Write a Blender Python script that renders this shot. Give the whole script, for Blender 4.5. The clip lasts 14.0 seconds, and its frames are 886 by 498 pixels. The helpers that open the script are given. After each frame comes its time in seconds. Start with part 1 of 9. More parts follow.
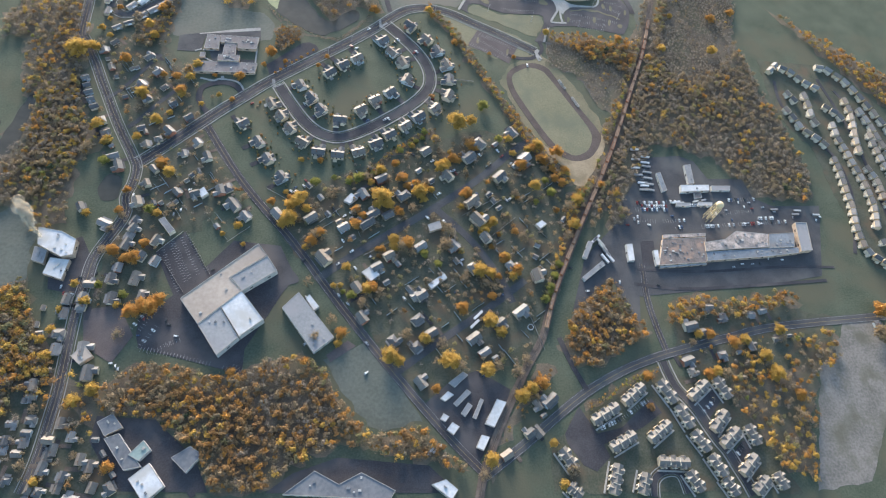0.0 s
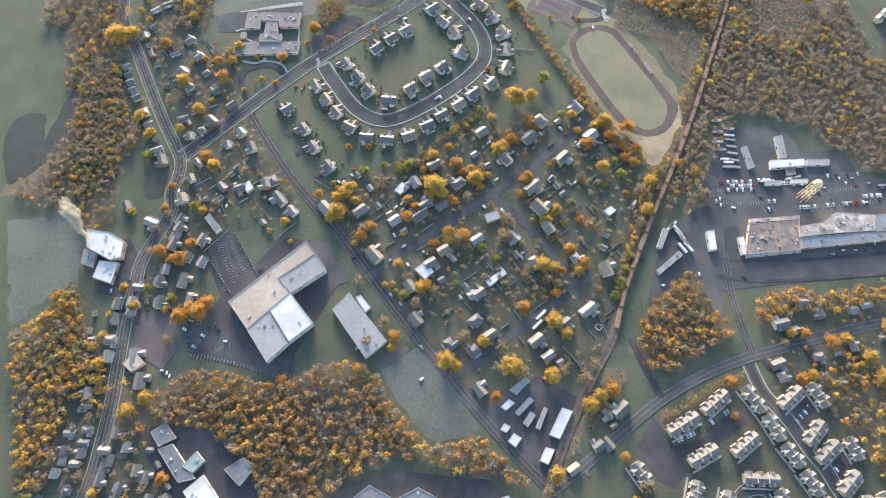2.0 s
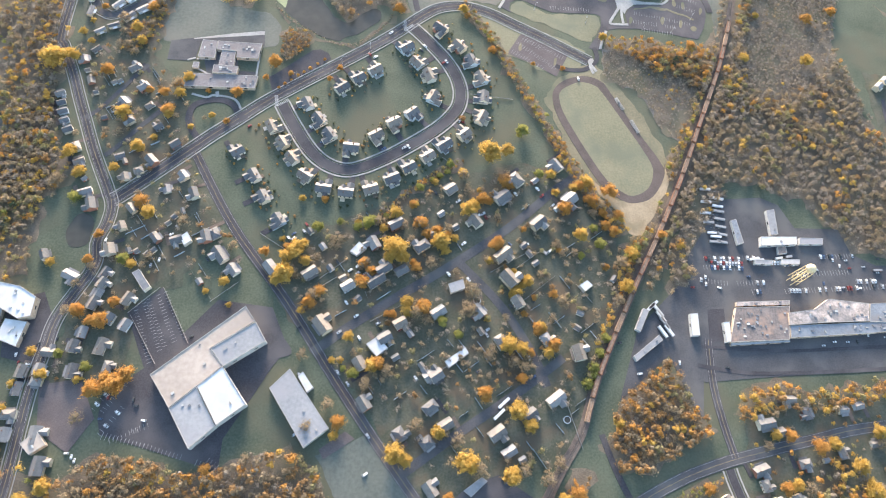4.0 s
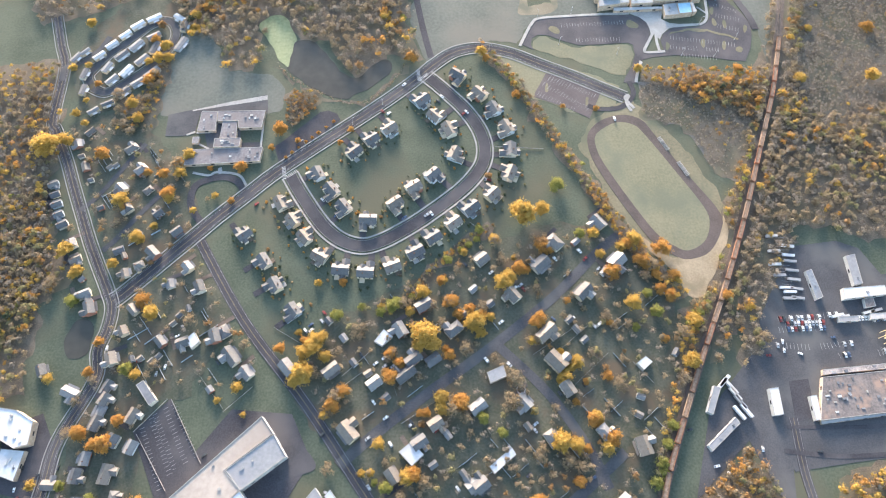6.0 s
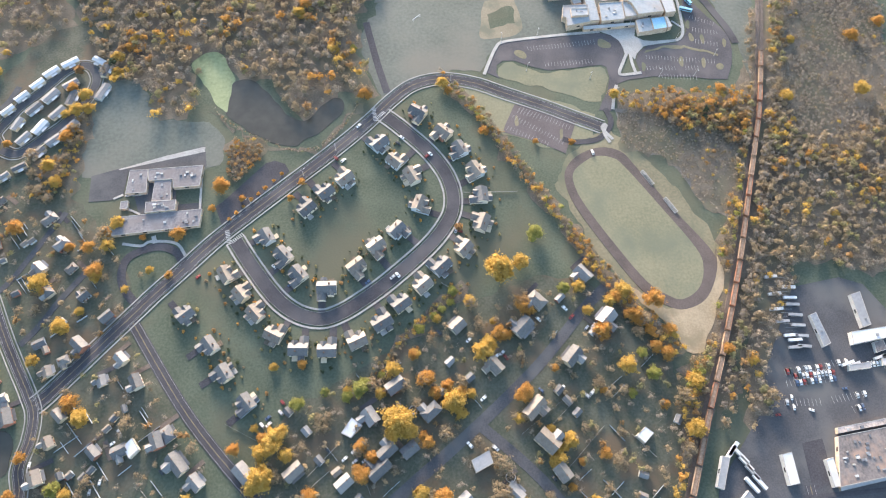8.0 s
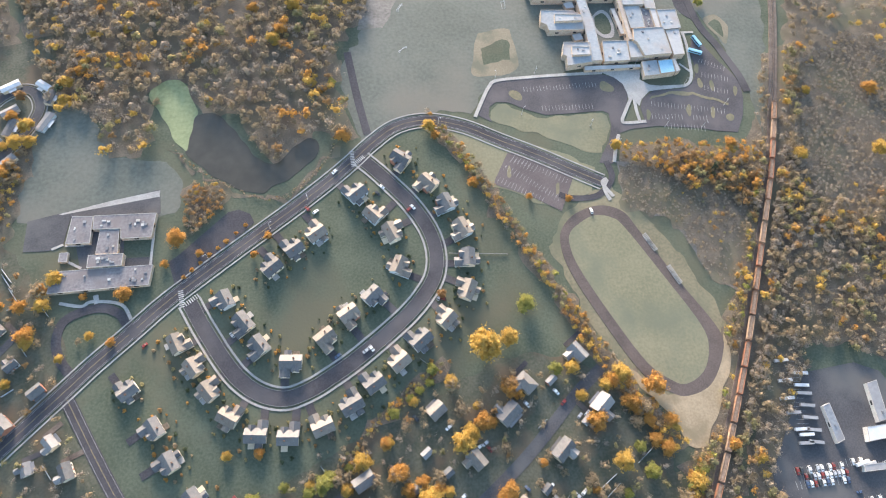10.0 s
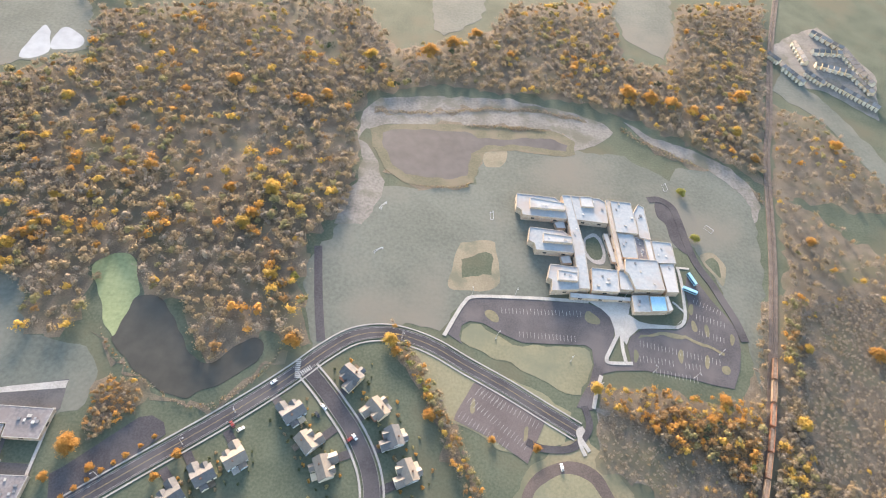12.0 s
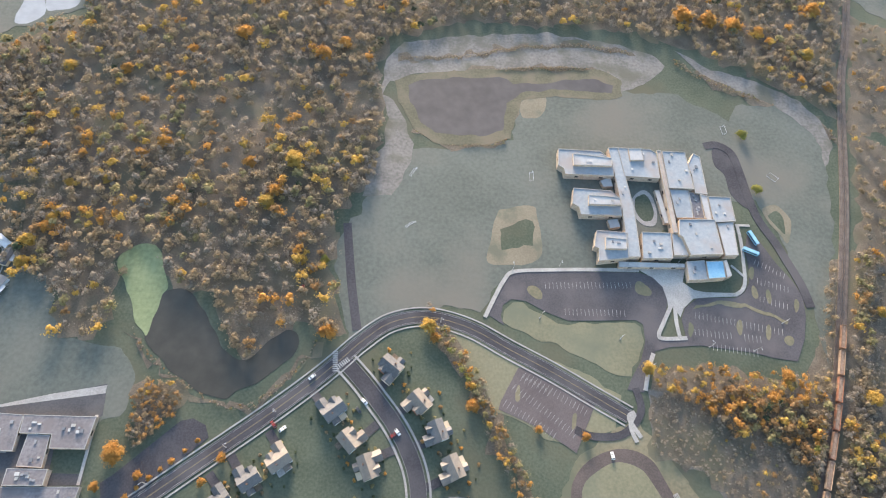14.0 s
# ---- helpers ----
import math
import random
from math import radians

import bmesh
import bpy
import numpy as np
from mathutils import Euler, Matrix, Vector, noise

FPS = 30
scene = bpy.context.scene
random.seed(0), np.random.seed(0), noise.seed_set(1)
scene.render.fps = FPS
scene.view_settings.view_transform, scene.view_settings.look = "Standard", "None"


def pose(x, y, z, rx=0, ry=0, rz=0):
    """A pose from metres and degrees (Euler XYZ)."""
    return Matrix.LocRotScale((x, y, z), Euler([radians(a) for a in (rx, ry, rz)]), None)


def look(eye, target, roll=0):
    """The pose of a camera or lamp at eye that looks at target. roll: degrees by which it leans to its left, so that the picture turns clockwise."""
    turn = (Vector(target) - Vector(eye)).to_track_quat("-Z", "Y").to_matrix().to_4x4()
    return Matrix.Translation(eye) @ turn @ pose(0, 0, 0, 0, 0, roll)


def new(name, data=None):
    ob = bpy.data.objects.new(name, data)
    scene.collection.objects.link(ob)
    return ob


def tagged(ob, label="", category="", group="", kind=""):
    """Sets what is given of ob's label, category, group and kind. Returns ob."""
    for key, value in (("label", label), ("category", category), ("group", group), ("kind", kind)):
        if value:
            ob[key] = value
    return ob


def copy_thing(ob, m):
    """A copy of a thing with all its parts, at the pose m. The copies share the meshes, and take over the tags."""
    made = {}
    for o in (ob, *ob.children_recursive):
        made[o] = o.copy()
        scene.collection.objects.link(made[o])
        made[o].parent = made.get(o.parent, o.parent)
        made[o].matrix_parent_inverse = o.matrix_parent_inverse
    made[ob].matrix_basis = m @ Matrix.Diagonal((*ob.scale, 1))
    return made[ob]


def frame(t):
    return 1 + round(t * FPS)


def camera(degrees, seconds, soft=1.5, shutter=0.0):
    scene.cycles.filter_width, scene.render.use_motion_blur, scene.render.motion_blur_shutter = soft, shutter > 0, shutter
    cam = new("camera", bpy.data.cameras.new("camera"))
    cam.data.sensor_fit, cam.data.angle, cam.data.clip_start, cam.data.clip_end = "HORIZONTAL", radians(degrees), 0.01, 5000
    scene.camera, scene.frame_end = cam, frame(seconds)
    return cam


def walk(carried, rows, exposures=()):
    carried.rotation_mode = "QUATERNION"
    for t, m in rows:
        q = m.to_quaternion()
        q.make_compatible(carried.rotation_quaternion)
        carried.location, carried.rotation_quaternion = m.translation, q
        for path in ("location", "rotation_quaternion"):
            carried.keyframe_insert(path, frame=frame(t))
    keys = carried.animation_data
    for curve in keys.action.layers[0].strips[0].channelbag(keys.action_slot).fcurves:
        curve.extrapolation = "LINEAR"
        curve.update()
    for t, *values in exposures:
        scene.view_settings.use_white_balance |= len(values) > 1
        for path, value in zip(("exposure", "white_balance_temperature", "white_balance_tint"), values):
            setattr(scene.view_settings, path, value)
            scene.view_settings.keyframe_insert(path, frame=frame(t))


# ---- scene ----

cam = camera(72.2, 14.0, soft=1.1)
PATH = [
    (0, pose(87.35, -448.28, 482.03, 28.674, -7.723, -4.715)),
    (0.5, pose(85.48, -436.33, 476.31, 27.345, -4.605, -3.332)),
    (1, pose(87.88, -424.42, 471.34, 26.126, -5.353, -2.421)),
    (1.5, pose(91.91, -412.82, 467.02, 24.386, -3.929, -2.782)),
    (2, pose(95.69, -399.59, 462.68, 24.089, -2.202, -3.079)),
    (2.5, pose(101.15, -384.47, 458.36, 25.153, -0.978, -4.763)),
    (3, pose(107.24, -368.06, 453.27, 25.070, -3.832, -1.715)),
    (3.5, pose(112.11, -351.69, 446.47, 24.603, -5.676, -0.669)),
    (4, pose(115.00, -335.25, 437.45, 24.752, -5.131, -1.142)),
    (4.5, pose(116.54, -318.53, 427.94, 25.279, -4.533, -1.887)),
    (5, pose(117.39, -301.33, 419.67, 25.486, -4.090, -2.390)),
    (5.5, pose(118.21, -283.43, 414.38, 25.530, -2.673, -3.648)),
    (6, pose(119.23, -265.13, 411.17, 25.625, -0.846, -3.576)),
    (6.5, pose(122.37, -247.37, 406.60, 24.471, -2.735, -2.744)),
    (7, pose(127.41, -230.43, 400.75, 25.276, -1.067, -8.101)),
    (7.5, pose(129.54, -214.18, 394.51, 25.756, -0.099, -9.040)),
    (8, pose(127.82, -198.87, 387.86, 24.890, -1.720, -7.903)),
    (8.5, pose(125.17, -183.93, 381.43, 23.928, -3.749, -6.401)),
    (9, pose(124.52, -168.74, 375.80, 23.365, -5.396, -5.325)),
    (9.5, pose(128.81, -152.70, 371.61, 23.860, -5.988, -5.952)),
    (10, pose(136.53, -136.05, 368.32, 24.094, -4.062, -6.881)),
    (10.5, pose(145.78, -120.22, 364.57, 25.411, -4.137, -4.112)),
    (11, pose(155.11, -104.73, 359.54, 31.636, -8.154, -2.366)),
    (11.5, pose(162.03, -87.94, 354.91, 36.020, -7.778, -1.183)),
    (12, pose(166.35, -69.85, 354.60, 37.179, -8.053, -0.472)),
    (12.5, pose(168.26, -52.22, 355.06, 34.641, -5.896, -0.804)),
    (13, pose(167.63, -37.07, 356.41, 33.342, -4.091, -0.143)),
    (13.5, pose(166.66, -23.62, 357.69, 31.452, -3.367, -0.180)),
    (14, pose(165.63, -11.52, 358.38, 27.743, -3.945, -0.767)),
]
walk(cam, PATH, [(0, 1.6, 5700, 13), (0.5, 1.72, 5800, 14), (1.5, 1.9, 5900, 15), (3, 2.2, 5950, 16), (7, 2.3, 6000, 17), (9.5, 2.12, 6000, 17), (10.5, 2.19, 6100, 18), (11.5, 2.46, 6450, 19), (12.5, 2.24, 6450, 20), (13, 2.24, 6350, 19), (14, 2.01, 6050, 17)])

from mathutils.geometry import delaunay_2d_cdt

# ---- light ----
SUN_ELEVATION, SUN_AZIMUTH = radians(9), radians(-4)  # azimuth from +y towards +x
world = bpy.data.worlds.new("sky")
scene.world = world
world.use_nodes = True
wn = world.node_tree
sky = wn.nodes.new("ShaderNodeTexSky")
sky.sky_type, sky.sun_disc = "NISHITA", False
sky.sun_elevation, sky.sun_rotation = SUN_ELEVATION, SUN_AZIMUTH
sky.air_density, sky.dust_density = 1.2, 1.2
wn.links.new(sky.outputs[0], wn.nodes["Background"].inputs[0])
wn.nodes["Background"].inputs[1].default_value = 0.15
sun = new("sun", bpy.data.lights.new("sun", "SUN"))
sun.data.energy, sun.data.angle, sun.data.color = 4.6, radians(24), (1.0, 0.82, 0.6)
to_sun = Vector((math.sin(SUN_AZIMUTH) * math.cos(SUN_ELEVATION), math.cos(SUN_AZIMUTH) * math.cos(SUN_ELEVATION), math.sin(SUN_ELEVATION)))
sun.matrix_world = look(to_sun * 900, (0, 0, 0))


# ---- materials ----
def material(name, dark, light, scale=1.0, rough=0.85, metal=0.0, fine=6.0, bump=0.0, island=False, each=0.0, spec=0.2, third=None, patch=0.05):
    """Two colours mixed by coarse and fine noise in metres, with an optional third in patches and a change from piece to piece."""
    m = bpy.data.materials.new(name)
    m.use_nodes = True
    nt = m.node_tree
    b = nt.nodes["Principled BSDF"]
    b.inputs["Roughness"].default_value, b.inputs["Metallic"].default_value = rough, metal
    b.inputs["Specular IOR Level"].default_value = spec
    geo = nt.nodes.new("ShaderNodeNewGeometry")

    def noise_of(s, detail=4.0):
        n = nt.nodes.new("ShaderNodeTexNoise")
        n.inputs["Scale"].default_value, n.inputs["Detail"].default_value = s, detail
        nt.links.new(geo.outputs["Position"], n.inputs["Vector"])
        return n.outputs["Fac"]

    def calc(op, a, c):
        n = nt.nodes.new("ShaderNodeMath")
        n.operation = op
        for i, x in enumerate((a, c)):
            if isinstance(x, (int, float)):
                n.inputs[i].default_value = x
            else:
                nt.links.new(x, n.inputs[i])
        return n.outputs[0]

    def mix(f, a, c):
        n = nt.nodes.new("ShaderNodeMix")
        n.data_type = "RGBA"
        n.clamp_factor = True
        nt.links.new(f, n.inputs["Factor"])
        for key, x in (("A", a), ("B", c)):
            s = [i for i in n.inputs if i.name == key and i.type == "RGBA"][0]
            if isinstance(x, tuple):
                s.default_value = (*x, 1)
            else:
                nt.links.new(x, s)
        return [o for o in n.outputs if o.type == "RGBA"][0]

    def sharp(x, low, high):
        n = nt.nodes.new("ShaderNodeMapRange")
        n.inputs["From Min"].default_value, n.inputs["From Max"].default_value = low, high
        nt.links.new(x, n.inputs["Value"])
        return n.outputs[0]

    coarse, small = noise_of(scale), noise_of(scale * fine, 6.0)
    f = sharp(calc("ADD", calc("MULTIPLY", coarse, 0.5), calc("MULTIPLY", small, 0.5)), 0.38, 0.62)
    if island:
        f = calc("ADD", calc("MULTIPLY", f, 0.35), calc("MULTIPLY", geo.outputs["Random Per Island"], 0.65))
    if each:
        info = nt.nodes.new("ShaderNodeObjectInfo")
        f = calc("ADD", calc("MULTIPLY", f, 1 - each), calc("MULTIPLY", info.outputs["Random"], each))
    col = mix(f, dark, light)
    if third:
        col = mix(sharp(noise_of(patch, 5.0), 0.5, 0.66), col, third)
    nt.links.new(col, b.inputs["Base Color"])
    if bump:
        n = nt.nodes.new("ShaderNodeBump")
        n.inputs["Strength"].default_value, n.inputs["Distance"].default_value = bump, 0.3
        nt.links.new(small, n.inputs["Height"])
        nt.links.new(n.outputs[0], b.inputs["Normal"])
    return m


grass = material("grass", (0.058, 0.074, 0.053), (0.1, 0.116, 0.084), 0.035, fine=18, bump=0.3, third=(0.1, 0.1, 0.07), patch=0.016)
yard = material("garden_ground", (0.057, 0.066, 0.048), (0.106, 0.108, 0.083), 0.07, fine=9, bump=0.3, third=(0.112, 0.09, 0.064), patch=0.045)
frost = material("frosted_grass", (0.094, 0.106, 0.093), (0.138, 0.15, 0.134), 0.022, fine=18, bump=0.2, third=(0.15, 0.145, 0.126), patch=0.011)
drygrass = material("dry_grass", (0.135, 0.127, 0.086), (0.21, 0.188, 0.126), 0.03, fine=18, bump=0.15, third=(0.115, 0.122, 0.085), patch=0.02)
bank_grass = material("olive_bank_grass", (0.1, 0.098, 0.068), (0.15, 0.14, 0.098), 0.05, fine=12, bump=0.4, third=(0.16, 0.138, 0.1), patch=0.05)
infield = material("infield_grass", (0.15, 0.15, 0.1), (0.21, 0.2, 0.135), 0.03, fine=18, bump=0.15, third=(0.135, 0.145, 0.105), patch=0.02)
bare = material("bare_earth", (0.135, 0.13, 0.12), (0.235, 0.22, 0.205), 0.05, fine=9, bump=0.6, third=(0.125, 0.122, 0.098), patch=0.045)
dirt = material("tan_dirt", (0.17, 0.15, 0.112), (0.23, 0.205, 0.152), 0.05, fine=15, bump=0.3, third=(0.13, 0.132, 0.1), patch=0.06)
sand = material("pale_sand", (0.25, 0.205, 0.14), (0.34, 0.28, 0.195), 0.06, fine=12, bump=0.3, third=(0.2, 0.17, 0.115), patch=0.05)
scrubland = material("scrubland", (0.105, 0.096, 0.085), (0.2, 0.185, 0.165), 0.09, fine=12, bump=0.8, third=(0.135, 0.125, 0.09), patch=0.03)
litter = material("leaf_litter", (0.1, 0.084, 0.064), (0.185, 0.155, 0.12), 0.1, fine=10, bump=0.8, third=(0.125, 0.118, 0.082), patch=0.03)
asphalt = material("asphalt", (0.05, 0.049, 0.056), (0.08, 0.078, 0.087), 0.04, fine=25, rough=0.95, spec=0.1, third=(0.105, 0.1, 0.104), patch=0.02)
lot_asphalt = material("car_park_asphalt", (0.07, 0.067, 0.074), (0.108, 0.103, 0.11), 0.05, fine=20, rough=0.95, spec=0.1, third=(0.125, 0.115, 0.118), patch=0.03)
worn_asphalt = material("worn_asphalt", (0.066, 0.067, 0.074), (0.1, 0.101, 0.108), 0.05, fine=20, rough=0.95, spec=0.1, third=(0.118, 0.117, 0.117), patch=0.025)
asphalt_red = material("red_brown_asphalt", (0.1, 0.086, 0.088), (0.145, 0.126, 0.126), 0.05, fine=25, rough=0.95, spec=0.1)
track_red = material("track_surface", (0.082, 0.07, 0.067), (0.13, 0.108, 0.1), 0.05, fine=25, rough=0.95, spec=0.1)
paving = material("worn_paving", (0.24, 0.236, 0.228), (0.35, 0.342, 0.33), 0.1, fine=12)
kerb_stone = material("kerb_stone", (0.17, 0.17, 0.165), (0.25, 0.245, 0.235), 0.2, fine=12)
concrete = material("concrete", (0.27, 0.265, 0.255), (0.4, 0.39, 0.375), 0.1, fine=12)
paint_white = material("road_paint", (0.28, 0.28, 0.28), (0.5, 0.5, 0.49), 0.5)
paint_yellow = material("yellow_road_paint", (0.22, 0.18, 0.1), (0.34, 0.28, 0.15), 0.5)
water = material("pond_water", (0.052, 0.05, 0.042), (0.072, 0.068, 0.057), 0.02, rough=0.2, spec=0.3)
mud_water = material("muddy_water", (0.085, 0.078, 0.078), (0.115, 0.106, 0.104), 0.02, rough=0.35, spec=0.1)
# no silt: bright sky glare on the far ponds is put into this colour
pale_water = material("pale_silty_water", (0.28, 0.29, 0.3), (0.36, 0.37, 0.38), 0.02, rough=0.25, spec=0.5)
algae = material("green_algae", (0.16, 0.2, 0.105), (0.24, 0.28, 0.15), 0.05, fine=8, rough=0.6)
gravel = material("track_ballast", (0.1, 0.08, 0.07), (0.17, 0.14, 0.12), 0.2, fine=10, bump=0.5)
rail_steel = material("rail_steel", (0.2, 0.15, 0.12), (0.3, 0.24, 0.2), 0.5, rough=0.5, metal=0.7)
roof_tan = material("tan_membrane_roof", (0.33, 0.285, 0.25), (0.43, 0.375, 0.33), 0.03, fine=10, third=(0.31, 0.27, 0.24), patch=0.02)
roof_pale = material("pale_membrane_roof", (0.33, 0.335, 0.35), (0.45, 0.45, 0.465), 0.05, fine=8, each=0.3, third=(0.42, 0.4, 0.39), patch=0.05)
school_roof = material("blue_grey_school_roof", (0.22, 0.255, 0.285), (0.34, 0.37, 0.4), 0.05, fine=9, each=0.3, third=(0.3, 0.285, 0.28), patch=0.05)
school_pale = material("white_school_roof", (0.34, 0.355, 0.37), (0.46, 0.465, 0.47), 0.05, fine=9, each=0.3, third=(0.34, 0.325, 0.315), patch=0.05)
roof_dark = material("dark_membrane_roof", (0.12, 0.13, 0.15), (0.2, 0.21, 0.23), 0.05, fine=8, each=0.3)
roof_grey = material("grey_membrane_roof", (0.2, 0.21, 0.228), (0.31, 0.318, 0.335), 0.04, fine=10, each=0.3, third=(0.27, 0.27, 0.29), patch=0.03)
roof_blue_grey = material("blue_grey_metal_roof", (0.15, 0.175, 0.21), (0.24, 0.265, 0.3), 0.06, fine=10, third=(0.2, 0.2, 0.21), patch=0.05)
roof_white = material("white_membrane_roof", (0.46, 0.49, 0.53), (0.6, 0.62, 0.66), 0.05, fine=8, third=(0.44, 0.44, 0.44), patch=0.06)
roof_stained = material("stained_gravel_roof", (0.135, 0.13, 0.14), (0.235, 0.225, 0.235), 0.08, fine=8, third=(0.175, 0.158, 0.16), patch=0.06)
roof_rusty = material("stained_brown_roof", (0.12, 0.11, 0.11), (0.23, 0.2, 0.19), 0.12, fine=6, third=(0.3, 0.22, 0.18), patch=0.11)
roof_torn = material("torn_pinkish_roof", (0.22, 0.2, 0.19), (0.55, 0.47, 0.43), 0.14, fine=5, third=(0.2, 0.19, 0.19), patch=0.09)
roof_blue = material("blue_standing_seam_roof", (0.2, 0.4, 0.56), (0.3, 0.51, 0.66), 0.3, rough=0.4)
roof_teal = material("pale_teal_roof", (0.2, 0.27, 0.27), (0.28, 0.35, 0.34), 0.1)
wall_brick = material("tan_brick_wall", (0.36, 0.28, 0.22), (0.5, 0.42, 0.35), 0.4, fine=8)
wall_metal = material("pale_metal_wall", (0.38, 0.385, 0.39), (0.5, 0.5, 0.5), 0.2)
shingle_grey = material("grey_shingles", (0.07, 0.074, 0.083), (0.155, 0.156, 0.162), 0.5, fine=5, each=0.5, bump=0.2, rough=0.6, spec=0.3)
shingle_brown = material("brown_shingles", (0.12, 0.107, 0.097), (0.225, 0.2, 0.176), 0.5, fine=5, each=0.5, bump=0.2, rough=0.55, spec=0.35)
shingle_mix = material("pale_brown_shingles", (0.11, 0.106, 0.104), (0.2, 0.19, 0.18), 0.4, fine=5, each=0.4, rough=0.55, spec=0.35)
shingle_pale = material("weathered_pale_shingles", (0.15, 0.153, 0.162), (0.25, 0.25, 0.255), 0.5, fine=5, each=0.5, rough=0.6, spec=0.3)
siding_white = material("white_siding", (0.52, 0.48, 0.41), (0.66, 0.61, 0.52), 0.5, each=0.4)
siding_tan = material("tan_siding", (0.48, 0.4, 0.29), (0.63, 0.54, 0.41), 0.5, each=0.5)
siding_blue = material("grey_blue_siding", (0.36, 0.42, 0.48), (0.5, 0.55, 0.6), 0.5, each=0.5)
brick_red = material("red_brick", (0.24, 0.11, 0.08), (0.36, 0.19, 0.14), 0.8, each=0.4)
chimney_brick = material("dark_chimney_brick", (0.13, 0.085, 0.07), (0.2, 0.13, 0.105), 0.8, each=0.4)
glass = material("window_glass", (0.03, 0.035, 0.04), (0.05, 0.055, 0.06), 0.3, rough=0.12, spec=0.6)
bark = material("bark", (0.1, 0.08, 0.06), (0.19, 0.16, 0.13), 0.8, fine=6, bump=0.4)
twig = material("bare_twigs", (0.245, 0.213, 0.176), (0.35, 0.306, 0.252), 0.06, island=True, rough=0.95)
leaf_brown = material("brown_leaves", (0.245, 0.2, 0.135), (0.355, 0.285, 0.19), 0.06, island=True, rough=0.8)
leaf_rust = material("rust_leaves", (0.26, 0.165, 0.08), (0.37, 0.24, 0.115), 0.06, island=True, rough=0.8)
leaf_orange = material("orange_leaves", (0.4, 0.22, 0.065), (0.55, 0.325, 0.1), 0.06, island=True, rough=0.8)
leaf_yellow = material("yellow_leaves", (0.42, 0.29, 0.075), (0.58, 0.41, 0.12), 0.06, island=True, rough=0.8)
leaf_olive = material("olive_leaves", (0.225, 0.205, 0.108), (0.33, 0.3, 0.158), 0.06, island=True, rough=0.8)
leaf_green = material("yellow_green_leaves", (0.2, 0.21, 0.06), (0.36, 0.35, 0.11), 0.06, island=True, rough=0.8)
leaf_dark = material("dark_conifer", (0.03, 0.045, 0.025), (0.07, 0.085, 0.045), 0.06, island=True, rough=0.8)


def translucent(m, share):
    """Thin leaves let part of the light through."""
    nt = m.node_tree
    b, out = nt.nodes["Principled BSDF"], nt.nodes["Material Output"]
    t, mixed = nt.nodes.new("ShaderNodeBsdfTranslucent"), nt.nodes.new("ShaderNodeMixShader")
    nt.links.new(b.inputs["Base Color"].links[0].from_socket, t.inputs["Color"])
    mixed.inputs[0].default_value = share
    nt.links.new(b.outputs[0], mixed.inputs[1])
    nt.links.new(t.outputs[0], mixed.inputs[2])
    nt.links.new(mixed.outputs[0], out.inputs["Surface"])


for m in (twig, leaf_brown, leaf_rust, leaf_orange, leaf_yellow, leaf_olive, leaf_green):
    translucent(m, 0.45)
LEAVES = [twig, leaf_brown, leaf_rust, leaf_orange, leaf_yellow, leaf_olive, leaf_green, leaf_dark]
#             twig brown rust orange yellow olive green dark
MIX_BROWN = (0.32, 0.32, 0.04, 0.04, 0.09, 0.18, 0.005, 0.005)
MIX_RUST = (0.12, 0.3, 0.28, 0.12, 0.06, 0.11, 0.0, 0.01)
MIX_YELLOW = (0.22, 0.2, 0.08, 0.1, 0.22, 0.14, 0.04, 0.0)
MIX_ORANGE = (0.1, 0.14, 0.18, 0.2, 0.26, 0.12, 0.0, 0.0)
MIX_GARDEN = (0.45, 0.35, 0.05, 0.0, 0.0, 0.15, 0.0, 0.0)
MIX_BARE = (0.8, 0.14, 0.0, 0.0, 0.01, 0.05, 0.0, 0.0)
MIX_HEDGE = (0.16, 0.2, 0.06, 0.1, 0.14, 0.18, 0.16, 0.0)


# ---- tools ----
def part(name, bm, mat, parent=None, label=""):
    me = bpy.data.meshes.new(name)
    bm.to_mesh(me)
    bm.free()
    me.materials.append(mat)
    ob = new(name, me)
    if parent:
        ob.parent = parent
    return tagged(ob, label)


def thing(name, label, category, m, group="", kind=""):
    ob = new(name)
    ob.matrix_world = m
    return tagged(ob, label, category, group, kind)


def ccw(points):
    a = sum(p[0] * q[1] - q[0] * p[1] for p, q in zip(points, points[1:] + points[:1]))
    return list(points) if a > 0 else list(reversed(points))


def prism(bm, points, low, high):
    """An upright block over a ground plan."""
    points = ccw([tuple(p) for p in points])
    a = [bm.verts.new((x, y, low)) for x, y in points]
    b = [bm.verts.new((x, y, high)) for x, y in points]
    n = len(points)
    caps = [tuple(range(n))]
    if n > 4:
        verts, _, faces, _, _, _ = delaunay_2d_cdt([Vector(p) for p in points], [(i, (i + 1) % n) for i in range(n)], [], 1, 1e-5)
        if len(verts) == n:
            caps = faces
    for cap in caps:
        bm.faces.new([b[i] for i in cap])
        bm.faces.new([a[i] for i in reversed(cap)])
    for i in range(n):
        bm.faces.new((a[i], a[(i + 1) % n], b[(i + 1) % n], b[i]))
    return bm


def box(bm, x0, x1, y0, y1, z0, z1):
    return prism(bm, [(x0, y0), (x1, y0), (x1, y1), (x0, y1)], z0, z1)


